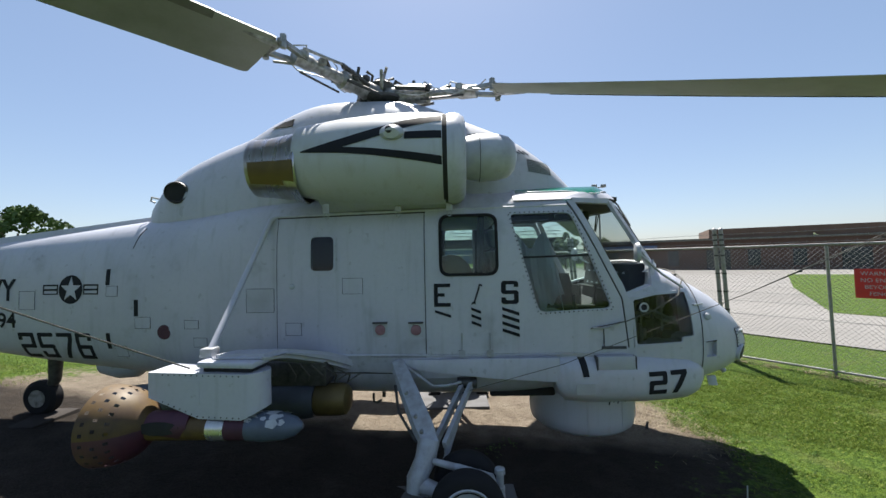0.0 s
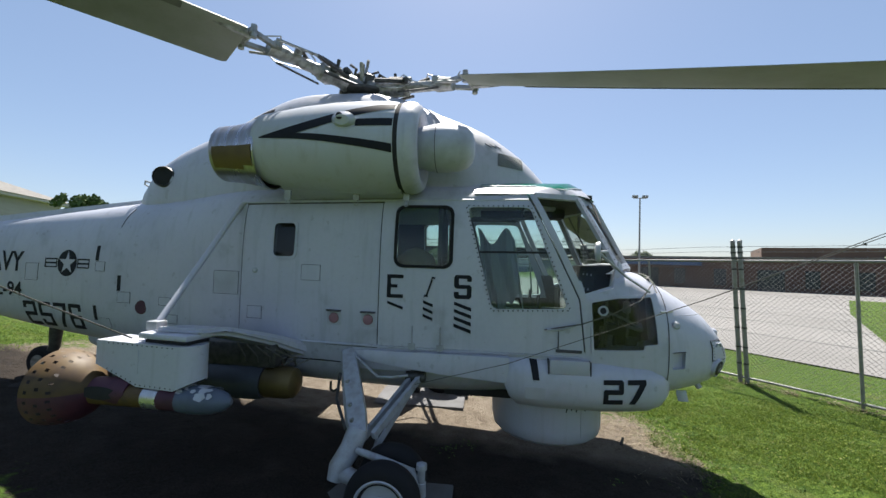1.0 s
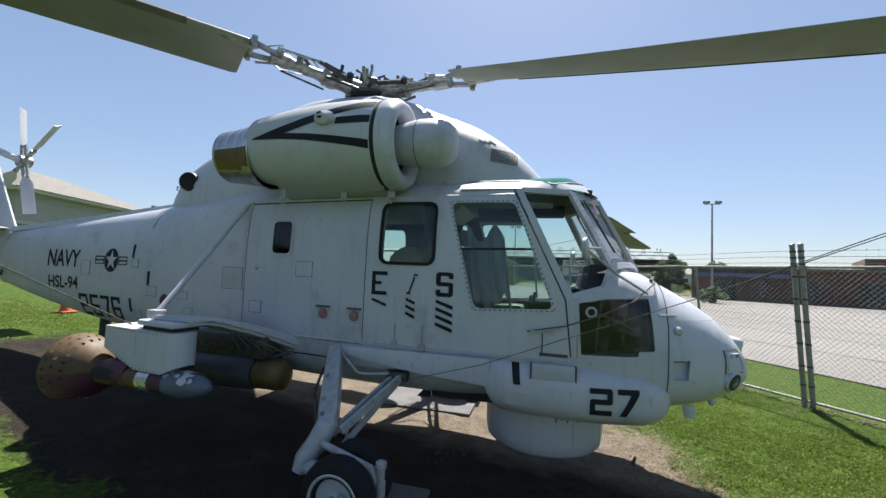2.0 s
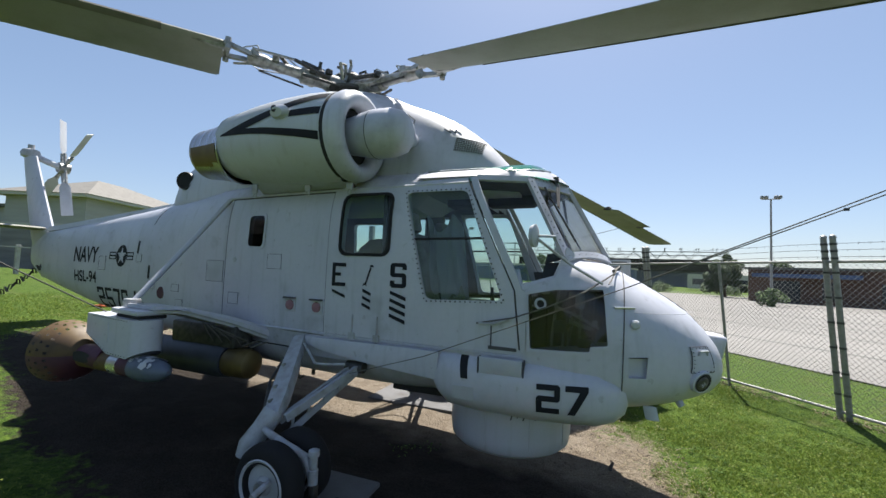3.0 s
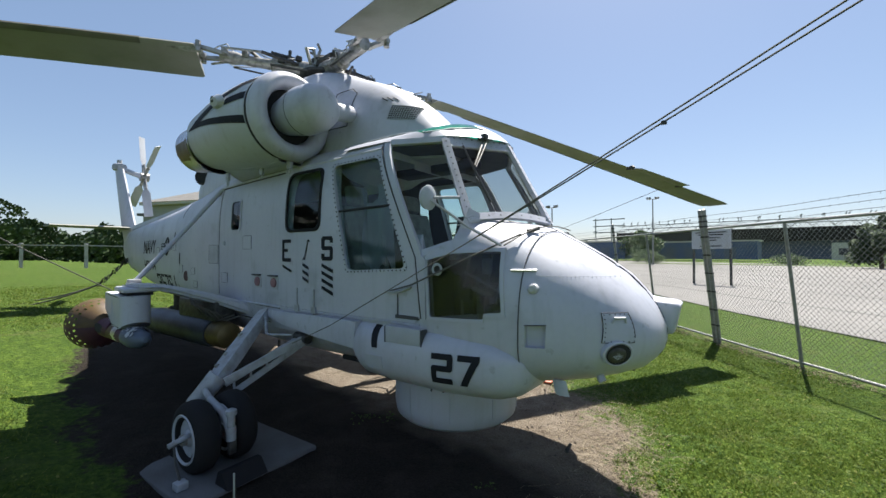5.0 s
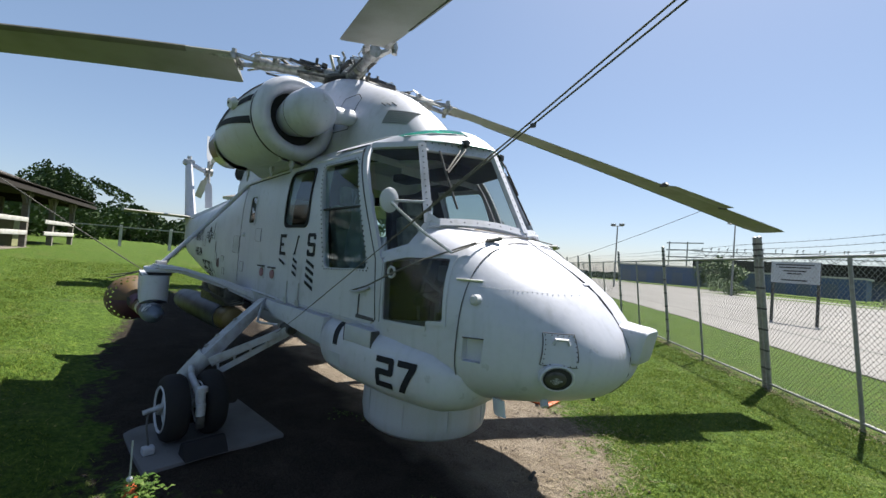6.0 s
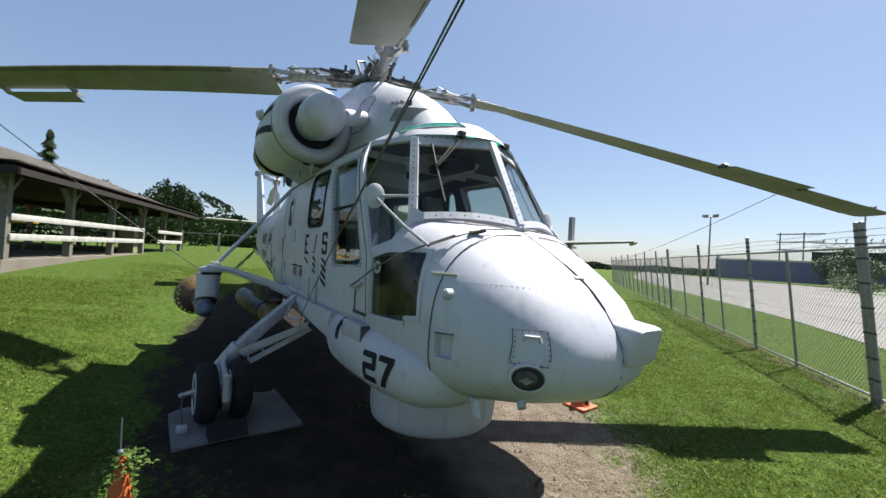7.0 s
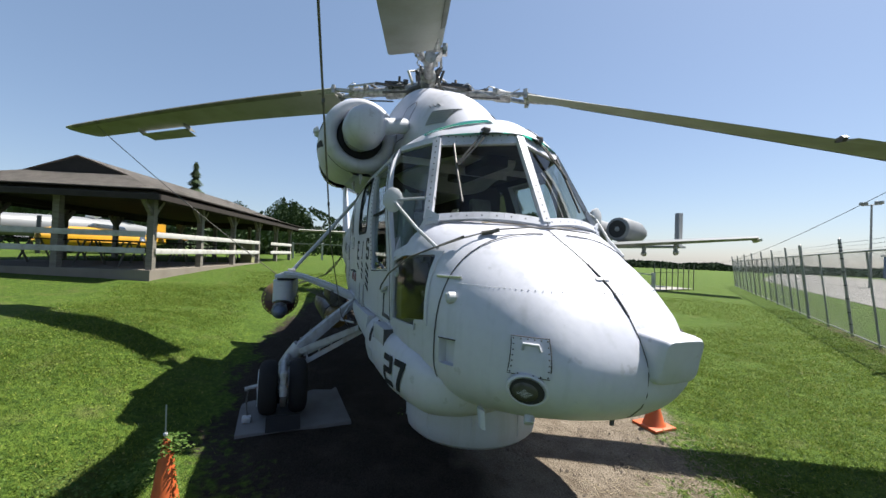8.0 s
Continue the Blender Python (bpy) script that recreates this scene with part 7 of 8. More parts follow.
fence = thing("chain_link_fence", "leaning galvanised chain-link fence with barbed wire on tall posts", "fence")
heavy = [1.53, 4.95, 8.7, 12.4, 16.6, 19.0, 22.0, 25.0, 28.5, 32.0, 36.0, 40.0, -5.0]
light = [0.0, 3.21, 7.0, 10.7, 14.4, -2.5, 17.8, 20.5, 23.5, 26.7, 30.2, 34.0, 38.0]
for s_ in heavy:
    twin = s_ in (1.53, 4.95, 16.6)
    for off in ((-0.055, 0.055) if twin else (0.0,)):
        b = bmesh.new()
        if twin:
            tube(b, [fence_at(s_ + off, -0.1), fence_at(s_ + off, 2.50)], 0.036, 10)
        else:
            tube(b, [fence_at(s_, -0.1), fence_at(s_, 2.50)], 0.034, 10)
        turned([(0, 0.042), (0.03, 0.036), (0.05, 0.01)], 10, "z", fence_at(s_ + off, 2.49), b)
        post = part("post", b, GALV, fence)
        if -6 < s_ < 13:
            for z in (0.3, 0.6, 0.95, 1.3, 1.65, 2.0, 2.2, 2.3, 2.4):
                part("band", turned([(-0.015, 0.043), (0.015, 0.043)], 10, "z", fence_at(s_ + off, z)), HUBD, post)
for s_ in light:
    part("post", tubem([fence_at(s_, -0.1), fence_at(s_, 2.14)], 0.024, 8), GALV, fence)
b = bmesh.new()
tube(b, [fence_at(s_, 2.155) for s_ in range(-6, 41)], 0.021, 8)
part("top_rail", b, GALV, fence)
b = bmesh.new()
tube(b, [fence_at(s_, 0.05) for s_ in range(-6, 41)], 0.021, 8)
part("bottom_rail", b, GALV, fence)
# dry litter, dead leaves and tufts along the foot of the fence
foot_rn = random.Random(31)
foot_line = [fence_at(foot_rn.uniform(-3.0, 14.0), 0.0, foot_rn.gauss(0.03, 0.05)) for _ in range(260)]
straw_litter("straw", "dry stalks gathered along the foot of the fence", [(p.x, p.y, 0.05, 0.05, 9) for p in foot_line], 32)
broad_leaves("dead_leaves", "dry brown leaves along the foot of the fence", [(p.x, p.y, 0.06, 5) for p in foot_line], 33, STRAW, 1.5, None, 0.035)
broad_leaves("weeds", "low green weeds along the foot of the fence", [(p.x, p.y, 0.05, 8) for p in foot_line[::4]], 34, WEED, 1.4, None, 0.07)
for z in (2.215, 2.31, 2.40):
    b = bmesh.new()
    tube(b, [fence_at(-6 + 0.5 * i, z + 0.012 * math.sin(i * 0.9)) for i in range(93)], 0.0035, 4)
    for i in range(380):
        p = fence_at(-6 + 0.12 * i, z)
        tube(b, [p + Vector((0.0, 0, -0.018)), p + Vector((0.006, 0.004, 0.018))], 0.002, 3)
    part("barbed_wire", b, GALV, fence)
verts, faces = [], []
S0, S1, ZT = -6.0, 40.0, 2.1


def wire(pa, pb, r=0.0021):
    d = (pb - pa).normalized()
    a = d.cross(IN).normalized() * r
    c = IN * r
    i = len(verts)
    verts.extend([pa + a, pa - a * 0.5 + c, pa - a * 0.5 - c, pb + a, pb - a * 0.5 + c, pb - a * 0.5 - c])
    faces.extend([(i, i + 1, i + 4, i + 3), (i + 1, i + 2, i + 5, i + 4), (i + 2, i, i + 3, i + 5)])


s_ = S0 - ZT
while s_ < S1:
    far = s_ > 22
    for sg in (1, -1):
        a0, z0, a1, z1 = (s_, 0.04, s_ + ZT, ZT + 0.04) if sg > 0 else (s_ + ZT, 0.04, s_, ZT + 0.04)
        lo, hi = max(min(a0, a1), S0), min(max(a0, a1), S1)
        if hi - lo < 0.05:
            continue
        f = lambda a: z0 + (z1 - z0) * (a - a0) / (a1 - a0)
        wire(fence_at(lo, f(lo)), fence_at(hi, f(hi)))
    s_ += 0.075 if not far else 0.11
me = bpy.data.meshes.new("mesh_wire")
me.from_pydata([tuple(v) for v in verts], [], faces)
me.materials.append(GALV)
wob = new("wire_mesh", me)
wob.parent = fence
tagged(wob, "diamond wire mesh", kind="stuff")
# red notice on the fence
RED_SIGN = material("red_sign", (0.55, 0.03, 0.03), 0.4, dark=(0.4, 0.03, 0.03), scale=8)
sg = thing("warning_sign", "red metal notice with white capitals wired to the fence", "sign")
sx = -0.30
pa, pb = fence_at(sx, 1.30, 0.03), fence_at(sx - 0.55, 1.30, 0.03)
b = bmesh.new()
upv = (fence_at(sx, 2.0, 0.03) - fence_at(sx, 1.0, 0.03)).normalized()
rings(b, [[q, q + upv * 0.46, q + upv * 0.46 + IN * 0.006, q + IN * 0.006] for q in (pa, pb)])
part("plate", b, RED_SIGN, sg, smooth=0)
for i, txt in enumerate(("WARNING", "NO ENTRY", "BEYOND", "FENCE")):
    cu = bpy.data.curves.new("text", "FONT")
    cu.body, cu.size, cu.align_x = txt, 0.085, "CENTER"
    tmp = new("tmp", cu)
    bpy.context.view_layer.update()
    tm = bpy.data.meshes.new_from_object(tmp.evaluated_get(bpy.context.evaluated_depsgraph_get()))
    bpy.data.objects.remove(tmp)
    o = (pa + pb) / 2 + upv * (0.36 - 0.105 * i) + IN * 0.008
    ux = (pb - pa).normalized() * -1
    for v in tm.vertices:
        v.co = o + ux * v.co.x * -1 + upv * v.co.y
    tm.materials.clear()
    part("lettering", tm, WHITE, sg)

# ---- lot: lamps, sign, bushes, buildings ----
def lamp_post(x, y, h):
    t = thing("street_lamp", "tall grey pole with a pair of floodlights on top", "lamp post", "lamps round the lot", at=(x, y, 0))
    part("pole", tubem([(0, 0, 0), (0, 0, h * 0.5), (0, 0, h)], [0.14, 0.10, 0.08], 10), GALV, t)
    part("cross_arm", tubem([(-0.75, 0, h), (0.75, 0, h)], 0.05, 8), GALV, t)
    for dx in (-0.75, -0.4, 0.4, 0.75):
        part("floodlight", boxm(dx - 0.14, dx + 0.14, -0.22, 0.1, h + 0.02, h + 0.34, bevel=0.04), GALV, t)


lamp_post(19.7, 44.7, 10.6)
lamp_post(-3.0, 66.0, 10.2)
lamp_post(-15.0, 54.0, 8.5)
ns = thing("notice_board", "white notice board on two posts at the edge of the lot", "sign", at=(3.94, 23.1, 0.05), turn=-28)
part("board", boxm(-1.0, 1.0, -0.03, 0.03, 1.95, 3.0), WHITE, ns)
for dx in (-0.95, 0.95):
    part("post", boxm(dx - 0.05, dx + 0.05, 0.03, 0.12, 0, 3.0), HUBD, ns)
for k, (w, z) in enumerate(((0.8, 2.85), (0.65, 2.72), (0.5, 2.55), (0.3, 2.42), (0.55, 2.1))):
    part("text_bar", boxm(-w, w, -0.036, -0.03, z - 0.03, z + 0.03), BLACK, ns)

BRICK = material("brown_brick", (0.102, 0.06, 0.045), 0.9, dark=(0.072, 0.045, 0.036), scale=0.7, amount=0.6, fine=9, fine_amount=0.3)
BRICK2 = material("tan_brick", (0.15, 0.096, 0.069), 0.9, dark=(0.108, 0.072, 0.054), scale=0.6, amount=0.6)
SHOP_GLASS = material("dark_window", (0.03, 0.035, 0.045), 0.15)
BLUE = material("blue_metal", (0.06, 0.10, 0.20), 0.6, dark=(0.045, 0.07, 0.13), scale=0.4)
PALE = material("pale_siding", (0.50, 0.48, 0.42), 0.8, dark=(0.42, 0.40, 0.35), scale=0.5, stretch=(1, 1, 8))
hall = thing("brick_building", "long low brown brick building with a taller block", "building", at=(19.6, 50.45, 0.0), turn=-27)
part("wall", boxm(0, 60, 0, 14, 0, 3.6), BRICK, hall)
part("wall", boxm(15, 34, 3, 14, 3.6, 5.1), BRICK2, hall)
part("wall", boxm(34, 60, 5, 14, 3.6, 5.0), BRICK, hall)
part("roof", boxm(-0.3, 60.3, -0.3, 14.3, 3.6, 3.85), BLADE_DARK, hall)
part("blue_canopy", boxm(0.5, 9, -1.2, 0, 2.75, 3.15), BLUE, hall)
for k in range(14):
    x = 2 + k * 4.1
    part("window", boxm(x, x + (1.2 if k % 3 else 2.4), -0.06, 0.0, 0.5 if k % 3 else 0.0, 2.4), SHOP_GLASS, hall)

for (x, y, w, h, tn) in ((4.0, 108, 19, 4.0, -12), (-22, 104, 19, 4.2, -8)):
    tr = thing("storage_shed", "long blue metal shed with a pale roof edge", "shed", "sheds beyond the lot", at=(x, y, 0.4), turn=tn)
    part("wall", boxm(-w / 2, w / 2, 0, 6, 0, h), BLUE, tr)
    part("roof", boxm(-w / 2 - 0.3, w / 2 + 0.3, -0.3, 6.3, h, h + 0.35), PALE, tr)
    for k in range(int(w / 4)):
        part("door", boxm(-w / 2 + 1 + k * 4, -w / 2 + 3.2 + k * 4, -0.05, 0, 0, h * 0.7), BLUEGREY, tr)
# low office wing between sheds and trees
of = thing("office_block", "low pale block with a row of dark windows", "building", at=(36, 100, 0.4), turn=-14)
part("wall", boxm(-12, 12, 0, 8, 0, 3.4), PALE, of)
for k in range(6):
    part("window", boxm(-11 + k * 3.9, -8.6 + k * 3.9, -0.05, 0, 1.0, 2.3), SHOP_GLASS, of)

# steel roof trusses of a distant works
tb = thing("steel_works", "distant dark works hall with pale roof trusses", "works hall", at=(45, 150, 0), turn=-8)
part("wall", boxm(-70, 2, 0, 20, 5.5, 9.5), DARK_WOOD, tb)
part("lower_wall", boxm(-70, 2, 4, 20, 0, 5.5), BLUEGREY, tb)
for row, (yy, zz) in enumerate(((0.5, 9.5), (10.0, 10.2))):
    b = bmesh.new()
    for k in range(14):
        x = -70 + k * 5.0
        tube(b, [(x, yy, zz), (x + 2.5, yy, zz + 2.6), (x + 5, yy, zz)], 0.10, 4)
        tube(b, [(x + 2.5, yy, zz + 2.6), (x + 2.5, yy, zz + 3.9)], 0.11, 4)
        tube(b, [(x + 2.2, yy, zz + 3.4), (x + 2.8, yy, zz + 3.9)], 0.13, 4)
    tube(b, [(-70, yy, zz + 2.6), (1, yy, zz + 2.6)], 0.11, 4)
    tube(b, [(-70, yy, zz + 1.3), (1, yy, zz + 1.3)], 0.08, 4)
    part("roof_truss", b, GALV, tb)
gt = bmesh.new()
for x in (-78, -72):
    tube(gt, [(x, 0, 0), (x, 0, 15.5)], 0.22, 5)
for z in (10, 12.5, 15):
    tube(gt, [(-79, 0, z), (-67, 0, z)], 0.2, 5)
part("gantry", gt, HUBM, tb)

# ---- trees ----
LEAF = material("leaves", (0.07225, 0.1232, 0.02975), 0.7, dark=(0.03825, 0.07225, 0.0187), scale=0.9, amount=0.8, fine=6, fine_amount=0.4)
LEAF_D = material("dark_leaves", (0.052, 0.088, 0.028), 0.75, dark=(0.024, 0.048, 0.016), scale=0.8, amount=0.8, fine=6, fine_amount=0.4)
BARK = material("bark", (0.11, 0.085, 0.06), 0.95, bump=0.02, bump_scale=6)


def tree(x, y, h, w, seed, mat=LEAF, z0=None, low=0.18, n=5200, leaf=0.15, label="leafy green tree with an uneven round crown", name="tree", group="trees"):
    r = random.Random(seed)
    z0 = ground_z(x, y) if z0 is None else z0
    t = thing(name, label, "tree", group, at=(x, y, z0))
    b = bmesh.new()
    tube(b, [(0, 0, -0.1), (0.05 * h * r.uniform(-1, 1) * 0.4, 0, h * 0.3), (0, 0.02 * h, h * 0.7)], [h * 0.035, h * 0.025, h * 0.008], 8)
    for k in range(6):
        a = r.uniform(0, 6.28)
        zz = h * r.uniform(0.22, 0.5)
        tube(b, [(0, 0, zz), (w * 0.25 * math.cos(a), w * 0.25 * math.sin(a), zz + h * 0.15), (w * 0.42 * math.cos(a), w * 0.42 * math.sin(a), zz + h * 0.25)], [h * 0.014, h * 0.009, h * 0.004], 6)
    part("trunk", b, BARK, t)
    vs, fs = [], []
    clumps = [(r.gauss(0, 0.26) * w, r.gauss(0, 0.26) * w, h * (low + (1 - low) * r.uniform(0.12, 0.92)), r.uniform(0.13, 0.24) * w) for _ in range(26)]
    for i in range(n):
        cx, cy, cz, cr = clumps[i % len(clumps)]
        d = Vector((r.gauss(0, 1), r.gauss(0, 1), r.gauss(0, 0.8))).normalized() * cr * r.uniform(0.6, 1.05)
        p = Vector((cx, cy, min(cz, h * 0.93))) + d
        k = 1 - max(0.0, (p.z / h - 0.75)) * 1.6
        p.x *= k
        p.y *= k
        a = Vector((r.gauss(0, 1), r.gauss(0, 1), r.gauss(0, 1))).normalized() * leaf
        c = a.orthogonal().normalized() * leaf * 0.7
        j = len(vs)
        vs.extend([p - a, p + c, p + a, p - c])
        fs.append((j, j + 1, j + 2, j + 3))
    me_ = bpy.data.meshes.new("crown")
    me_.from_pydata([tuple(v) for v in vs], [], fs)
    me_.materials.append(mat)
    ob = new("crown", me_)
    ob.parent = t
    return t


def conifer(x, y, h, w, seed):
    r = random.Random(seed)
    t = thing("conifer", "tall dark green spruce with drooping branches", "tree", at=(x, y, ground_z(x, y)))
    part("trunk", tubem([(0, 0, 0), (0, 0, h)], [h * 0.02, 0.02], 6), BARK, t)
    vs, fs = [], []
    for i in range(4200):
        f = r.random() ** 1.1
        z = h * (0.12 + 0.88 * f)
        tier = 0.62 + 0.38 * math.sin(f * 60)
        rad = w * (1 - f) ** 0.9 * (0.25 + 0.75 * r.random() ** 0.6) * tier + 0.03
        a = r.uniform(0, 6.28)
        p = Vector((rad * math.cos(a), rad * math.sin(a), z - rad * 0.35))
        q = Vector((math.cos(a), math.sin(a), -0.5)).normalized() * 0.20
        c = Vector((-math.sin(a), math.cos(a), r.uniform(-0.5, 0.5))) * 0.06
        j = len(vs)
        vs.extend([p - q, p + c, p + q, p - c])
        fs.append((j, j + 1, j + 2, j + 3))
    me_ = bpy.data.meshes.new("crown")
    me_.from_pydata([tuple(v) for v in vs], [], fs)
    me_.materials.append(LEAF_D)
    ob = new("crown", me_)
    ob.parent = t


tree(20.0, 60.0, 5.8, 3.7, 1, LEAF_D, low=0.08, n=9000, leaf=0.14)
tree(29.4, 68.5, 4.9, 4.4, 2, LEAF_D, n=4200)
tree(44.0, 42.0, 3.8, 3.2, 12, n=3200)
tree(33.0, 46.5, 3.4, 2.8, 13, n=3200)
tree(-10, 103, 6.2, 8, 3, z0=0.3, n=4500, leaf=0.25)
for i, (x, y, h, w) in enumerate(((17.2, 38.0, 1.5, 1.75), (-3.4, 70.0, 1.6, 3.4), (24, 70, 2.2, 4), (30, 66, 2.0, 4), (-6, 84, 2.0, 6), (14, 72, 1.6, 4))):
    tree(x, y, h, w, 40 + i, low=0.0, n=2400, leaf=0.09, label="low rounded green bush at the edge of the lot", name="bush", group="bushes")
tree(-45.7, -0.7, 5.6, 7.0, 5, LEAF_D, n=9000, leaf=0.15)
conifer(-35.5, -8.3, 7.9, 1.9, 6)
tree(-43, -10.5, 6.4, 5.5, 7, n=6000, leaf=0.15)
for i, (x, y, h, w) in enumerate(((-62, 8, 4.2, 9), (-58, 14, 3.8, 8), (-60, 20, 4.0, 8), (-64, 27, 4.4, 9), (-66, 34, 4.6, 9), (-64, 2, 4.2, 9), (-60, -20, 6, 9), (-52, -26, 6, 9), (-48, -34, 5.5, 9), (-70, -8, 7, 11))):
    tree(x, y, h, w, 60 + i, LEAF_D, n=4200, leaf=0.24)
tree(-27.2, 20.6, 6.0, 2.7, 21, n=4600, leaf=0.13)
for i, (x, y, h) in enumerate(((-43, -17, 3.6), (-41, -12, 3.3), (-40.5, -7.2, 3.2), (-42, -3.2, 3.2))):
    tree(x, y, h, 7.5, 90 + i, LEAF_D, low=0.05, n=4200, leaf=0.2, label="low dark green tree behind the pavilion")
# far woods along the horizon
vs, fs = [], []
rr = random.Random(11)
for i in range(32000):
    a = radians(rr.uniform(96, 250))
    dd = rr.uniform(150, 175)
    hh = 2.3 + 1.4 * noise.noise(Vector((a * 9, 0, 0))) + 0.8 * noise.noise(Vector((a * 31, 2, 0)))
    p = Vector((dd * math.cos(a), dd * math.sin(a), rr.uniform(0.0, max(1.5, hh))))
    q = Vector((rr.gauss(0, 1), rr.gauss(0, 1), rr.gauss(0, 1))).normalized() * 0.5
    c = q.orthogonal().normalized() * 0.4
    j = len(vs)
    vs.extend([p - q, p + c, p + q, p - c])
    fs.append((j, j + 1, j + 2, j + 3))
FAR_LEAF = material("far_leaves", (0.030, 0.044, 0.026), 0.9, spec=0.0, dark=(0.018, 0.028, 0.018), scale=0.15, amount=0.8)
me = bpy.data.meshes.new("woods")
me.from_pydata([tuple(v) for v in vs], [], fs)
me.materials.append(FAR_LEAF)
tagged(new("far_woods", me), "dark green band of far woods along the horizon", "woods", kind="stuff")

# two-storey hall with a hipped roof behind the tail
hl = thing("community_hall", "pale grey two-storey hall with a hipped grey-brown roof", "building", at=(-30.4, 10.4, 0.0), turn=108.6)
HALLW = material("grey_siding", (0.37, 0.365, 0.335), 0.85, dark=(0.30, 0.295, 0.27), scale=0.5, stretch=(1, 1, 8))
ROOF_GREY = material("grey_roof_shingle", (0.155, 0.148, 0.135), 0.9, dark=(0.11, 0.105, 0.098), scale=3, amount=0.7, fine=14, fine_amount=0.5, bump=0.01, bump_scale=14)
part("wall", boxm(3.3, 17.0, 0, 6, 0, 6.25), HALLW, hl)
part("lower_wall", boxm(3.25, 17.05, -0.05, 6.05, 0, 3.9), material("brown_siding", (0.23, 0.222, 0.205), 0.85, scale=0.5, stretch=(1, 1, 8)), hl)
part("band", boxm(3.21, 17.09, -0.09, 6.09, 3.9, 4.1), PALE, hl)
part("fascia", boxm(2.68, 17.62, -0.62, 6.62, 6.03, 6.25), PALE, hl)
b = bmesh.new()
v = [b.verts.new(p) for p in ((2.6, -0.7, 6.26), (17.7, -0.7, 6.26), (17.7, 6.7, 6.26), (2.6, 6.7, 6.26), (7.3, 3.0, 8.1), (9.6, 3.0, 8.1))]
for q in ((0, 1, 5, 4), (1, 2, 5), (2, 3, 4, 5), (3, 0, 4), (3, 2, 1, 0)):
    b.faces.new([v[i] for i in q])
part("roof", b, ROOF_GREY, hl, smooth=0)
for y0_, y1_, h_ in ((6.05, 7.6, 5.2), (7.6, 9.2, 3.9)):
    wing_ = part("side_wing", boxm(3.8, 11.0, y0_, y1_, 0, h_), HALLW, hl)
    part("wing_roof", boxm(3.4, 11.4, y0_ + 0.02, y1_ + 0.25, h_, h_ + 0.22), ROOF_GREY, wing_)
for k in range(4):
    part("window", boxm(3.9 + k * 3.4, 5.3 + k * 3.4, -0.12, -0.05, 1.2, 2.6), SHOP_GLASS, hl)

# ---- white rail fence on the lawn ----
rf = thing("rail_fence", "white post and rail fence across the lawn", "fence")
pts = [Vector((-25 + 2.2 * k, -0.5 + 1.75 * k, 0)) for k in range(9)]
for p in pts:
    p.z = ground_z(p.x, p.y)
    part("post", boxm(p.x - 0.06, p.x + 0.06, p.y - 0.06, p.y + 0.06, p.z - 0.1, p.z + 1.15), RAIL_WOOD, rf)
for a, c in zip(pts, pts[1:]):
    for z in (1.05,):
        b = bmesh.new()
        beam(b, a + Vector((0, 0, z)), c + Vector((0, 0, z)), 0.05, 0.12, (0.6, -0.78, 0))
        part("rail", b, RAIL_WOOD, rf)

# ---- picnic pavilion ----
PAZ = 163.0
pv = thing("pavilion", "open timber picnic pavilion with a brown shingle roof and rails", "pavilion", at=(-7.6, -4.64, 0.0), turn=PAZ)
L_, W_, FZ, EZ = 14.2, 6.3, 1.08, 2.98
part("floor_slab", boxm(0, L_, 0, W_, FZ - 0.55, FZ), SLAB, pv)
for x in (0.22, 2.75, 5.3, 8.0, 10.6, 13.2):
    for y in (0.12, W_ - 0.12):
        post = part("post", boxm(x - 0.08, x + 0.08, y - 0.08, y + 0.08, FZ, EZ), WOOD, pv)
        for sx in (-1, 1):
            b = bmesh.new()
            beam(b, (x, y, EZ - 0.5), (x + sx * 0.42, y, EZ - 0.06), 0.09, 0.09, (0, 1, 0))
            part("brace", b, WOOD, post)
for y in (0.22, W_ - 0.22):
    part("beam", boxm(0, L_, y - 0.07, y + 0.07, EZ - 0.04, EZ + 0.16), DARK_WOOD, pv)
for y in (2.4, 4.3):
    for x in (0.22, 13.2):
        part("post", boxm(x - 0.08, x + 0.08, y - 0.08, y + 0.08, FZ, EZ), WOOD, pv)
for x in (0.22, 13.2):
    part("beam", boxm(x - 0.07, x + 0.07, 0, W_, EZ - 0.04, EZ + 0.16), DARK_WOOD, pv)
for z in (FZ + 0.42, FZ + 0.86):
    for a, c in ((0.22, 2.75), (2.75, 5.3), (5.3, 7.9), (9.5, 13.2)):
        part("rail", boxm(a, c, -0.005, 0.035, z, z + 0.15, bevel=0.01), RAIL_WOOD, pv)
    for a, c in ((0.22, 2.4), (2.4, 4.3), (4.3, 6.08)):
        part("rail", boxm(0.11, 0.15, a, c, z, z + 0.15, bevel=0.01), RAIL_WOOD, pv)
b = bmesh.new()
o = 0.40
RZ = EZ + 1.34
base = [(-o, -o, EZ + 0.02), (L_ + o, -o, EZ + 0.02), (L_ + o, W_ + o, EZ + 0.02), (-o, W_ + o, EZ + 0.02)]
hip = 2.1
g0 = EZ + 0.02 + (RZ - EZ) * hip / (W_ / 2 + o)
gy0, gy1 = -o + hip, W_ + o - hip
top_pts = [(hip - o, gy0, g0), (hip - o, gy1, g0), (hip - o, W_ / 2, RZ), (L_ + o - hip, gy0, g0), (L_ + o - hip, gy1, g0), (L_ + o - hip, W_ / 2, RZ)]
v = [b.verts.new(p) for p in base + top_pts]
for q in ((0, 1, 7, 9, 6, 4), (2, 3, 5, 6, 9, 8), (3, 0, 4, 5), (1, 2, 8, 7)):
    b.faces.new([v[i] for i in q])
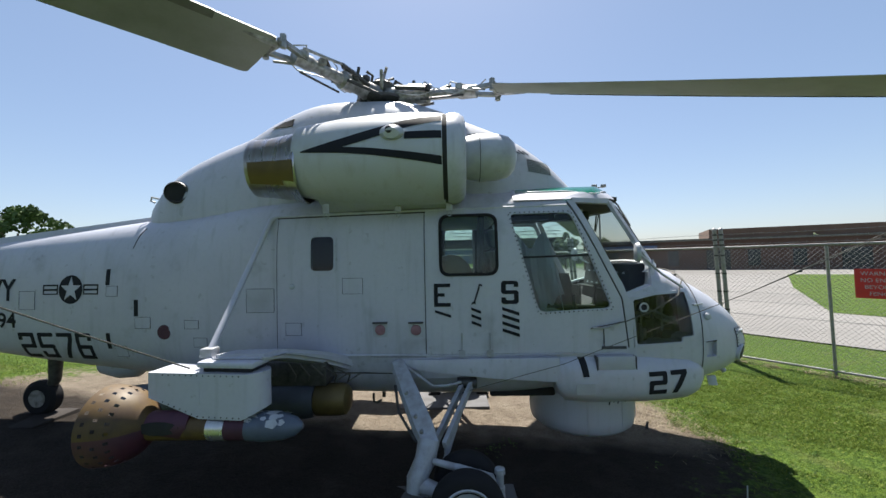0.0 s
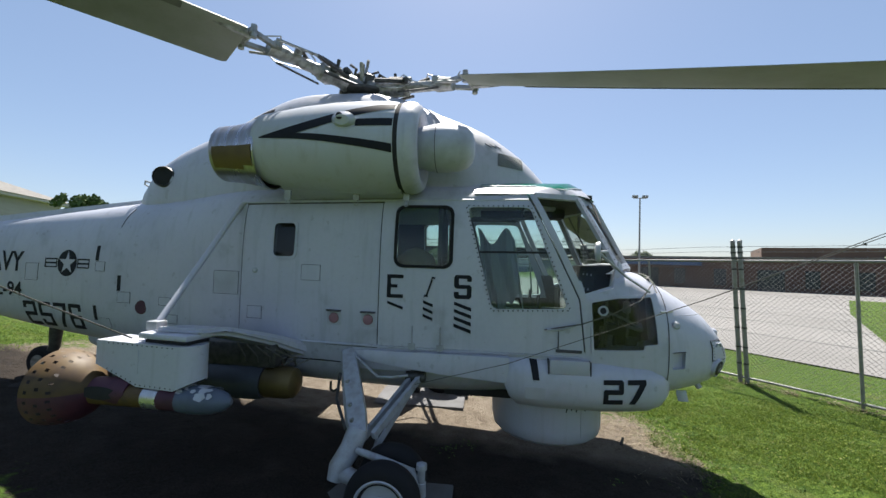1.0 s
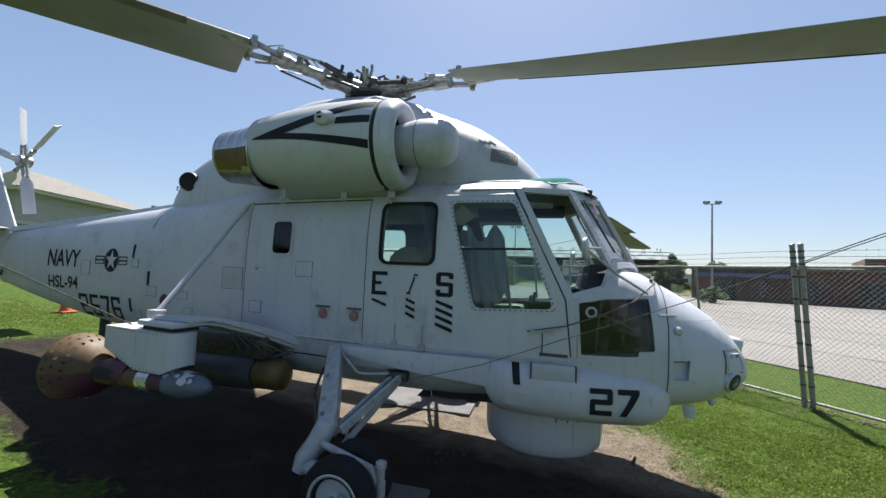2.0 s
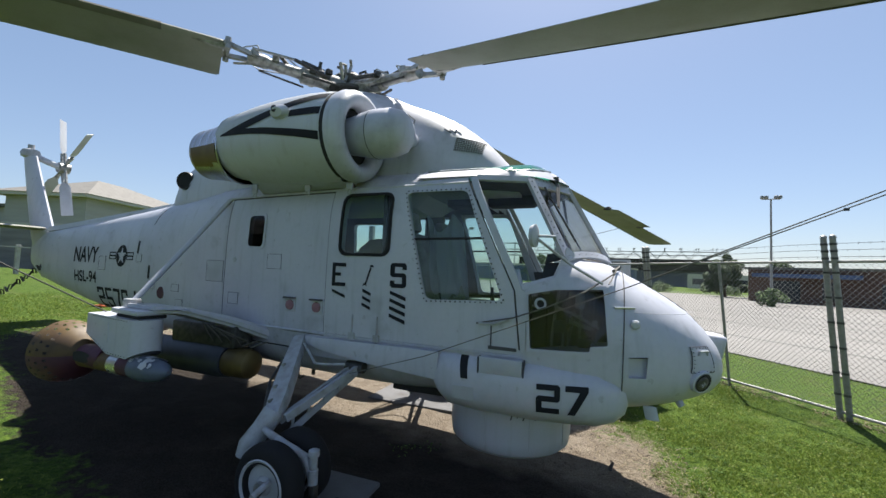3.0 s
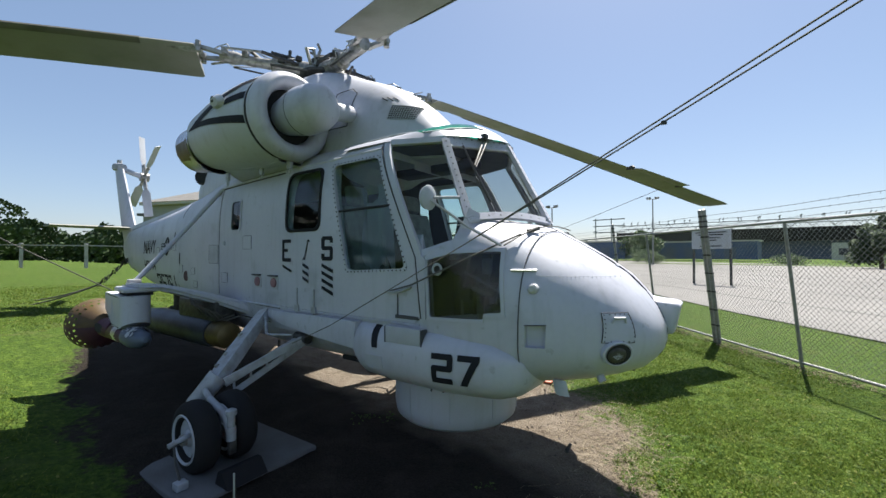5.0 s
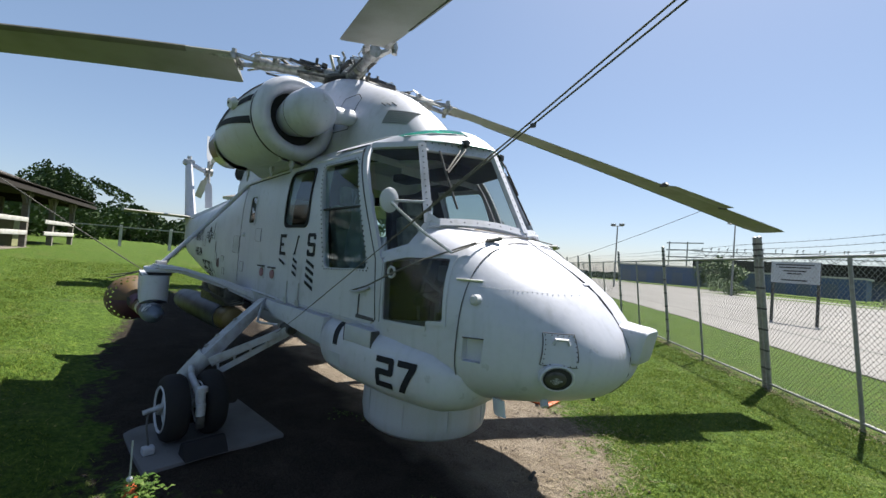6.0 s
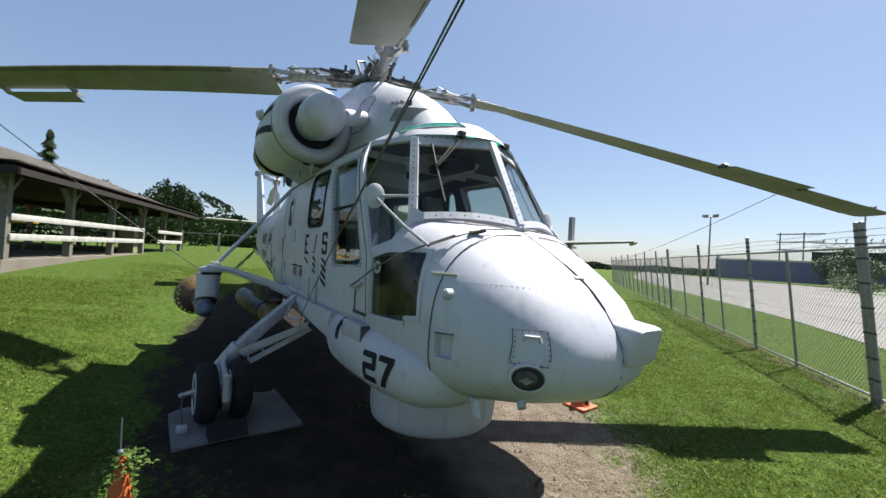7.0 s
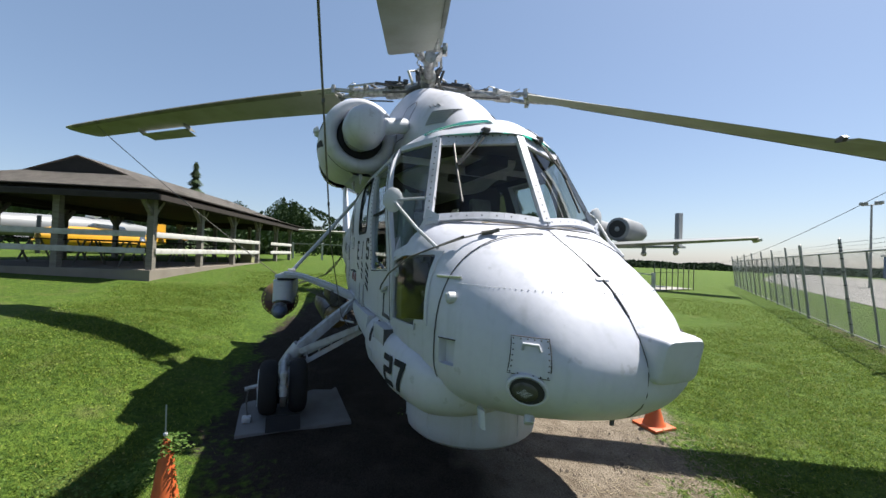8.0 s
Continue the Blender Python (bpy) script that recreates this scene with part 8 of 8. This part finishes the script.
sol = bmesh.ops.solidify(b, geom=b.faces[:], thickness=0.08)
part("roof", b, SHINGLE, pv, smooth=0)
for xg in (hip - o, L_ + o - hip):
    b = bmesh.new()
    sgn = 0.03 if xg < 3 else -0.03
    rings(b, [[(xg + d, gy0 + 0.1, g0), (xg + d, gy1 - 0.1, g0), (xg + d, W_ / 2, RZ - 0.05)] for d in (sgn, sgn * 3)])
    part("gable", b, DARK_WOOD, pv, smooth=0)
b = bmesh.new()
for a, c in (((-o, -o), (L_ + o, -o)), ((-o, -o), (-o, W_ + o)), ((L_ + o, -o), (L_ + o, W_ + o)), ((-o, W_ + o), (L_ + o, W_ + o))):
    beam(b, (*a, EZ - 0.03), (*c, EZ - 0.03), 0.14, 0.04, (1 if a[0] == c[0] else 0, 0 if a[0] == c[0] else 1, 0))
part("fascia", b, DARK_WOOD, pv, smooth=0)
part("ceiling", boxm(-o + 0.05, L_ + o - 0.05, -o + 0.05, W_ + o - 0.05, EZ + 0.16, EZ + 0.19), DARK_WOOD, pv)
part("bin_crate", boxm(8.1, 8.7, 0.4, 0.9, FZ, FZ + 0.95), material("olive_box", (0.22, 0.22, 0.11), 0.8), pv)


def picnic_table(m):
    t = thing("picnic_table", "brown timber picnic table with benches on the slab", "table", "picnic tables")
    for k in range(5):
        part("board", boxm(-0.9, 0.9, -0.36 + k * 0.15, -0.23 + k * 0.15, 0.72, 0.76), DARK_WOOD, t)
    for y in (-0.72, 0.72):
        part("bench", boxm(-0.9, 0.9, y - 0.13, y + 0.13, 0.42, 0.46), DARK_WOOD, t)
    for x in (-0.6, 0.6):
        b_ = bmesh.new()
        for sg_ in (-1, 1):
            tube(b_, [(x, sg_ * 0.62, 0.0), (x, sg_ * 0.2, 0.72)], 0.03, 6)
        tube(b_, [(x, -0.75, 0.41), (x, 0.75, 0.41)], 0.03, 6)
        part("leg", b_, BLADE_DARK, t)
    t.matrix_basis = m
    return t


first = picnic_table(pose(-7.6, -4.64, 0, 0, 0, PAZ) @ pose(1.9, 2.2, FZ, 0, 0, 90))
for x, y in ((4.3, 2.2), (6.8, 2.2), (9.6, 2.4), (12.0, 2.3), (1.9, 5.6), (4.3, 5.7), (6.9, 5.6)):
    copy_thing(first, pose(-7.6, -4.64, 0, 0, 0, PAZ) @ pose(x, y, FZ, 0, 0, 90))

# ---- other aircraft on show ----
YEL = material("yellow_paint", (0.448, 0.2352, 0.0112), 0.4, dark=(0.3472, 0.1792, 0.0168), scale=2)
GREYJ = material("jet_grey", (0.168, 0.176, 0.184), 0.5, dark=(0.128, 0.132, 0.14), scale=1.5)
tp = thing("trainer_aircraft", "yellow propeller trainer parked on the lawn beyond the pavilion", "aeroplane", at=(-23.5, -10.4, 0.95), turn=-17)
part("body", turned([(-5.2, 0.12), (-4, 0.32), (-1.5, 0.55), (1.2, 0.62), (3.4, 0.55), (4.2, 0.42), (4.5, 0.15)], 20, "x", (0, 0, 1.0)), YEL, tp)
b = bmesh.new()
rings(b, [[(x0, y, 0.78), (x0 + 0.4, y, 0.90), (x1 - 0.2, y, 0.90), (x1, y, 0.82), (x1 - 0.2, y, 0.74), (x0 + 0.4, y, 0.74)] for y, x0, x1 in ((-2.6, 0.5, 1.9), (0, 0.1, 2.3), (2.6, 0.5, 1.9))])
part("wing", b, YEL, tp)
b = bmesh.new()
rings(b, [[(-5.3, y, 1.05), (-3.9, y, 1.15), (-4.35, y, 2.5), (-5.2, y, 2.6)] for y in (-0.06, 0.06)])
fin = part("tail_fin", b, YEL, tp)
for k in range(2):
    part("letter_bar", boxm(-4.95 + 0.32 * k, -4.75 + 0.32 * k, -0.068, -0.06, 1.85, 2.15), BLACK, fin)
b = bmesh.new()
rings(b, [[(-5.0, y, 1.2), (-4.0, y, 1.2), (-4.0, y, 1.28), (-5.0, y, 1.27)] for y in (-1.7, 1.7)])
part("tail_plane", b, YEL, tp)
part("canopy", turned([(-1.4, 0.05), (-0.9, 0.3), (1.2, 0.34), (1.8, 0.05)], 14, "x", (0, 0, 1.5)), GLASS_DARK, tp)
for sd in (-1, 1):
    part("side_roundel", turned([(sd * 0.50, 0.28), (sd * 0.56, 0.27)], 20, "y", (-2.0, 0, 1.0)), BLUEGREY, tp)
    part("roundel_star", turned([(sd * 0.555, 0.14), (sd * 0.57, 0.13)], 5, "y", (-2.0, 0, 1.0)), WHITE, tp)
    part("wheel", turned([(sd * 1.3 - 0.08, 0.28), (sd * 1.3 + 0.08, 0.28)], 18, "y", (1.2, 0, 0.28)), RUBBER, tp)
    part("wheel_leg", tubem([(1.2, sd * 1.3, 0.28), (1.2, sd * 1.3, 0.8)], 0.06, 8), HUBM, tp)
part("propeller", boxm(4.45, 4.5, -0.1, 0.1, 0.1, 1.95, bevel=0.02), HUBD, tp)
gj = thing("grey_jet", "grey jet aircraft with a raised canopy on the far lawn", "aeroplane", at=(-31.0, -14.0, 1.25), turn=142)
part("body", turned([(-7, 0.3), (-5, 0.65), (-1, 0.8), (2, 0.75), (4.5, 0.45), (6.2, 0.1), (6.4, 0.03)], 20, "x", (0, 0, 1.45)), GREYJ, gj)
b = bmesh.new()
rings(b, [[(x0, y, 1.2), (x1, y, 1.2), (x1 - 0.3, y, 1.32), (x0 + 0.3, y, 1.34)] for y, x0, x1 in ((-5.0, -3.0, -1.4), (0, -2.6, 1.2), (5.0, -3.0, -1.4))])
part("wing", b, GREYJ, gj)
b = bmesh.new()
rings(b, [[(-7.0, y, 1.7), (-5.0, y, 2.0), (-6.2, y, 4.0), (-7.2, y, 4.0)] for y in (-0.08, 0.08)])
part("fin", b, GREYJ, gj)
part("windshield", turned([(1.2, 0.05), (1.6, 0.42), (2.6, 0.45), (3.4, 0.05)], 14, "x", (0, 0, 2.0)), GLASS_DARK, gj)
b = turned([(-0.9, 0.1), (-0.6, 0.42), (0.7, 0.45), (1.0, 0.35)], 14, "x")
bmesh.ops.transform(b, verts=b.verts[:], matrix=Matrix.Translation((0.6, 0, 2.75)) @ Matrix.Rotation(radians(-38), 4, "Y"))
part("open_canopy", b, ALU, gj)
for x, y in ((3, 0), (-1, 1.5), (-1, -1.5)):
    part("wheel_leg", tubem([(x, y, 0), (x, y, 1.2)], 0.1, 8), HUBM, gj)

aj = thing("attack_jet", "pale grey straight-winged attack jet with twin engine pods", "aeroplane")
b = bmesh.new()
tipw, rootw = Vector((-8.84, 23.4, 3.36)), Vector((-17.5, 17.8, 2.65))
chd = Vector((-0.60, 0.80, 0)).normalized()
rings(b, [[p + chd * c * k + Vector((0, 0, t * kk)) for c, t in ((-0.5, 0), (-0.3, 0.5), (0.2, 0.4), (0.5, 0), (0.2, -0.3), (-0.3, -0.4))] for p, k, kk in ((rootw, 2.9, 0.42), (rootw.lerp(tipw, 0.4), 2.8, 0.36), (tipw, 2.0, 0.22))])
part("wing", b, GREYJ, aj)
part("wing_tip", tubem([tipw - chd * 0.9 + Vector((0.1, 0.0, -0.12)), tipw + chd * 0.9 + Vector((0.1, 0, -0.08))], [0.08, 0.14], 8), PALE, aj)
ax = Vector((0.62, -0.78, 0.03)).normalized()
ax_e = Vector((0.30, -0.95, 0.03)).normalized()
ec = Vector((-15.6, 20.8, 3.95))
eb = bmesh.new()
tube(eb, [ec + ax_e * 1.2, ec + ax_e * 1.1, ec + ax_e * 0.4, ec - ax_e * 1.4, ec - ax_e * 2.3], [0.66, 0.80, 0.86, 0.80, 0.55], 26)
en = part("engine_pod", eb, GREYJ, aj)
eb = bmesh.new()
tube(eb, [ec + ax_e * 1.205, ec + ax_e * 1.21], 0.60, 24)
part("intake", eb, DARK, en)
part("intake_cone", tubem([ec + ax_e * 1.21, ec + ax_e * 1.28], [0.17, 0.05], 14), GREYJ, en)
eb = bmesh.new()
ec2 = ec + Vector((-1.6, -1.2, 0))
tube(eb, [ec2 + ax_e * 1.2, ec2 + ax_e * 1.1, ec2 + ax_e * 0.4, ec2 - ax_e * 1.4, ec2 - ax_e * 2.3], [0.66, 0.80, 0.86, 0.80, 0.55], 26)
part("engine_pod", eb, GREYJ, aj)
eb = bmesh.new()
tube(eb, [Vector((-17.2, 18.0, 2.1)) + ax * q for q in (-7, -4, 0, 4, 6.5, 7.6)], [0.3, 0.6, 0.7, 0.65, 0.4, 0.12], 20)
part("body", eb, GREYJ, aj)
b = bmesh.new()
fp = Vector((-14.9, 25.3, 2.6))
rings(b, [[fp + ax * q * k + Vector((dx, dy, z)) for q, dx, dy in ((-0.9, 0, 0), (0, 0.2, 0.15), (0.9, 0, 0), (0, -0.2, -0.15))] for z, k in ((0.35, 1.0), (0.8, 0.92), (2.2, 0.55), (2.6, 0.48), (2.85, 0.30))])
fin = part("fin", b, GREYJ, aj)
b = bmesh.new()
beam(b, (-21.2, 23.6, 2.95), (-14.7, 25.4, 3.0), 1.5, 0.14, (0, 0, 1))
part("tail_plane", b, GREYJ, aj)
for f in (0.28, 0.45, 0.62):
    p = rootw.lerp(tipw, f) - chd * 0.3
    eb = bmesh.new()
    tube(eb, [p + Vector((0, 0, -0.1)), p + Vector((0, 0, -0.55))], 0.12, 6)
    tube(eb, [p + ax * 0.9 + Vector((0, 0, -0.65)), p + ax * 0.5 + Vector((0, 0, -0.65)), p - ax * 0.9 + Vector((0, 0, -0.65))], [0.06, 0.17, 0.12], 12)
    part("wing_store", eb, HUBM, aj)
for p in (rootw.lerp(tipw, 0.22),):
    part("wheel_leg", tubem([p + Vector((0, 0, -0.2)), Vector((p.x, p.y, 0.05))], 0.14, 8), HUBM, aj)
flat("display_pad", [(-12.0, 19.3), (-13.2, 24.6), (-25, 24), (-22, 12)], 0.12, CONCRETE, "concrete pad with a kerb under the attack jet", "pad")
pf = thing("post_and_rope", "row of thin dark posts with a rope round the pad", "fence")
pp = [Vector((-12.0, 19.3, 0)).lerp(Vector((-13.2, 24.6, 0)), k / 7) for k in range(8)] + [Vector((-12.0, 19.3, 0)).lerp(Vector((-22, 12, 0)), k / 7) for k in range(1, 6)]
for p in pp:
    part("post", tubem([(p.x, p.y, 0), (p.x, p.y, 1.75)], 0.03, 6), BLADE_DARK, pf)
b = bmesh.new()
tube(b, [(p.x, p.y, 1.2) for p in pp[:8]], 0.015, 4)
part("rope", b, ROPE, pf)

# ---- cones, ropes, small things by the aircraft ----
def traffic_cone(x, y, z, h=0.70, lean=0.0):
    t = thing("traffic_cone", "orange plastic traffic cone standing on the ground", "traffic cone", "traffic cones", at=(x, y, z))
    t.rotation_euler = (0, lean, 0)
    part("cone", turned([(0.025, 0.115), (0.05, 0.10), (h * 0.5, 0.062), (h - 0.01, 0.028), (h, 0.024)], 28, "z"), CONE, t)
    part("foot", boxm(-0.15, 0.15, -0.15, 0.15, 0, 0.028, bevel=0.008), CONE, t)
    return t


c1 = traffic_cone(1.93, -2.235, 0.03, 0.56)
c2 = traffic_cone(1.80, 2.08, 0.03, 0.36)
broad_leaves("weeds", "green vine leaves heaped over the top of a traffic cone", [(1.93, -2.235, 0.035, 110), (1.98, -2.20, 0.04, 60)], 41, WEED, 1.25, 0.52, 0.09)
c3 = traffic_cone(-8.2, 2.1, ground_z(-8.2, 2.1), 0.6)
tagged(part("thin_rod", tubem([(1.935, -2.24, 0.50), (1.94, -2.245, 0.80)], 0.004, 6), STEEL), "thin metal rod standing in a traffic cone", "rod")
tagged(part("ground_stub", tubem([(2.63, 0.26, -0.05), (2.635, 0.275, 0.05), (2.66, 0.30, 0.10)], [0.020, 0.018, 0.014], 8), HUBD), "short dark metal stub in the bare earth", "stub")
tagged(part("rod_knob", turned([(0, 0.004), (0.008, 0.012), (0.018, 0.012), (0.026, 0.004)], 10, "z", (1.938, -2.243, 0.61)), WHITE), "small white knob on a thin rod", "knob")


def leaf_patch(name, cx, cy, rx, ry, n, seed, z0, size, label, mat=LEAF, high=0.10, cat="plants"):
    r = random.Random(seed)
    vs, fs = [], []
    for i in range(n):
        a, d = r.uniform(0, 6.283), r.random() ** 0.5
        x, y = cx + rx * d * math.cos(a), cy + ry * d * math.sin(a)
        z = (ground_z(x, y) if z0 is None else z0) + r.uniform(0.01, high)
        p = Vector((x, y, z))
        q = Vector((r.gauss(0, 1), r.gauss(0, 1), r.gauss(0, 0.5))).normalized() * size * r.uniform(0.6, 1.2)
        c = q.cross(Vector((r.gauss(0, 0.4), r.gauss(0, 0.4), 1))).normalized() * size * 0.7
        j = len(vs)
        vs.extend([p - q, p + c, p + q, p - c])
        fs.append((j, j + 1, j + 2, j + 3))
    me_ = bpy.data.meshes.new(name)
    me_.from_pydata([tuple(v) for v in vs], [], fs)
    me_.materials.append(mat)
    return tagged(new(name, me_), label, cat, "", "stuff")


rn = random.Random(61)
for k in range(12):
    q = k / 11
    broad_leaves("ground_vine", "green creeping vine heaped beside a traffic cone", [(1.90 - 0.46 * q, -2.27 - 0.34 * q, 0.035 + 0.02 * q, 60)], 80 + k, WEED, 1.15, 0.03 + 0.40 * (1 - q) ** 1.3, 0.09)
broad_leaves("ground_vine", "low green creeping vine on the earth", [(1.75 + 0.1 * i, -2.95 - 0.05 * i, 0.14, 60) for i in range(-4, 5)], 63, WEED, 1.1, None, 0.05)
broad_leaves("cone_vine", "green vine hanging over the tip of a traffic cone", [(1.93, -2.235, 0.035, 60), (1.90, -2.26, 0.03, 30)], 64, WEED, 0.9, 0.49, 0.09)
for k in range(7):
    broad_leaves("cone_vine", "green vine trailing down the side of a traffic cone", [(1.955 + 0.004 * k, -2.195 + 0.011 * k, 0.012, 13)], 65 + k, WEED, 0.8, 0.47 - 0.06 * k, 0.05)
for i in range(34):
    p = fence_at(-1.5 + 0.5 * i, 0.0, 0.04)
    if i % 3 != 1:
        leaf_patch("dead_grass", p.x, p.y, 0.26, 0.30, 150, 200 + i, 0.02, 0.013, "dry dead grass clippings under the wire fence", STRAW, 0.05)
    if i % 4 in (0, 3):
        leaf_patch("fence_weed", p.x, p.y, 0.14, 0.16, 110, 300 + i, 0.03, 0.013, "ragged green weeds at the foot of the wire fence", WEED, 0.16)


# ropes that hold the blades down
def sagging(p, q, sag, n=14):
    p, q = Vector(p), Vector(q)
    return [p.lerp(q, t / n) - Vector((0, 0, sag * 4 * (t / n) * (1 - t / n))) for t in range(n + 1)]


def rope(name, label, paths, r=0.006):
    t = thing(name, label, "rope", "tie-down ropes")
    for pth in paths:
        part("strand", tubem(pth, r, 6), ROPE, t)
    return t


heli.matrix_basis = pose(2.6, 0, 0, 0, 0, -1.2) @ pose(-2.6, 0, 0)
HM = heli.matrix_basis
tip3 = Vector((5.62, -1.925, 3.18))
anchor = Vector((0.46, -0.90, 0.92))
mid3 = Vector((2.62, -1.417, 1.80))
rope("tie_down_rope", "grey tie-down rope from a rotor blade to the wheel leg", [[anchor, Vector((1.25, -1.13, 1.20)), mid3], [mid3, mid3.lerp(tip3, 0.5), tip3], [mid3, mid3.lerp(tip3, 0.5) + Vector((-0.008, 0, 0.024)), tip3 + Vector((-0.015, 0.0, 0.05))]], 0.0032)
clip = bmesh.new()
for f in (0.12, 0.3):
    c = mid3.lerp(tip3, f)
    box(clip, c.x - 0.009, c.x + 0.009, c.y - 0.004, c.y + 0.004, c.z - 0.010, c.z + 0.004)
tagged(part("rope_clip", clip, HUBD), "small dark metal clips on the tie-down rope", "clip", "", "stuff")
tip2 = HM @ blade_axis(2, 6.1)[0]
rope("tie_down_rope", "grey tie-down rope from a rotor blade to the winch pod", [sagging((-1.62, -1.62, 1.36), tip2, 0.05)], 0.006)
tip1 = HM @ blade_axis(0, 5.6)[0]
rope("tie_down_rope", "grey tie-down rope from a drooping blade to the far lawn", [sagging(tip1 + Vector((0, 0, -0.03)), (-16.5, 30.0, 2.2), 0.6)], 0.005)
ct = bmesh.new()
tube(ct, [(1.60, -0.90, 1.45), (1.9, -0.96, 1.52), (2.15, -0.97, 1.62), (2.4, -0.90, 1.74), (2.6, -0.62, 1.88)], 0.006, 6)
part("door_cable", ct, ROPE, heli)
chain = thing("tail_chain", "dark steel chain and ropes from the tail to the ground", "chain")
ca, cb_ = Vector((-6.35, 0.10, 1.72)), Vector((-6.85, -0.30, 1.12))
for i in range(14):
    t = i / 13
    p = ca.lerp(cb_, t) - Vector((0, 0, 0.10 * t * (1 - t)))
    a = i * 1.57
    part("link", tubem([p + Vector((0.028 * math.cos(a + k * 1.57), 0.028 * math.sin(a + k * 1.57), 0.038 * (1 if k in (0, 1) else -1))) for k in (0, 1, 2, 3, 0)], 0.011, 5), HUBD, chain)
for end in ((-8.9, -1.35, 0.72), (-8.3, -1.75, 0.60)):
    part("strand", tubem(sagging(cb_, end, 0.10), 0.014, 6), ROPE, chain)

# clods and pebbles on the trodden earth, and dry twigs
CLOD = material("dry_clod", (0.136, 0.1096, 0.0864), 0.95, dark=(0.08, 0.064, 0.048), scale=30, amount=0.7)
rn = random.Random(91)
cv, cf = [], []
for _ in range(1300):
    near_nose = rn.random() < 0.85
    x, y = (rn.uniform(1.6, 3.4), rn.uniform(0.1, 2.6)) if near_nose else (rn.uniform(-4.0, 1.5), rn.uniform(0.9, 2.4))
    if worn(x, y) > 1.1:
        continue
    sz = 0.003 + 0.014 * rn.random() ** 4
    zc = ground_z(x, y) + sz * 0.2
    i = len(cv)
    tw = rn.uniform(0, 6.28)
    for k in range(5):
        a = tw + k * 1.2566
        cv.append((x + sz * rn.uniform(0.7, 1.4) * math.cos(a), y + sz * rn.uniform(0.7, 1.4) * math.sin(a), zc - sz * 0.3))
    cv.append((x + sz * rn.uniform(-0.3, 0.3), y + sz * rn.uniform(-0.3, 0.3), zc + sz * rn.uniform(0.4, 1.0)))
    cf.extend([(i + k, i + (k + 1) % 5, i + 5) for k in range(5)])
me = bpy.data.meshes.new("clods")
me.from_pydata(cv, [], cf)
me.materials.append(CLOD)
tagged(new("clods", me), "small dry clods and pebbles on the bare earth", "clods", kind="stuff")
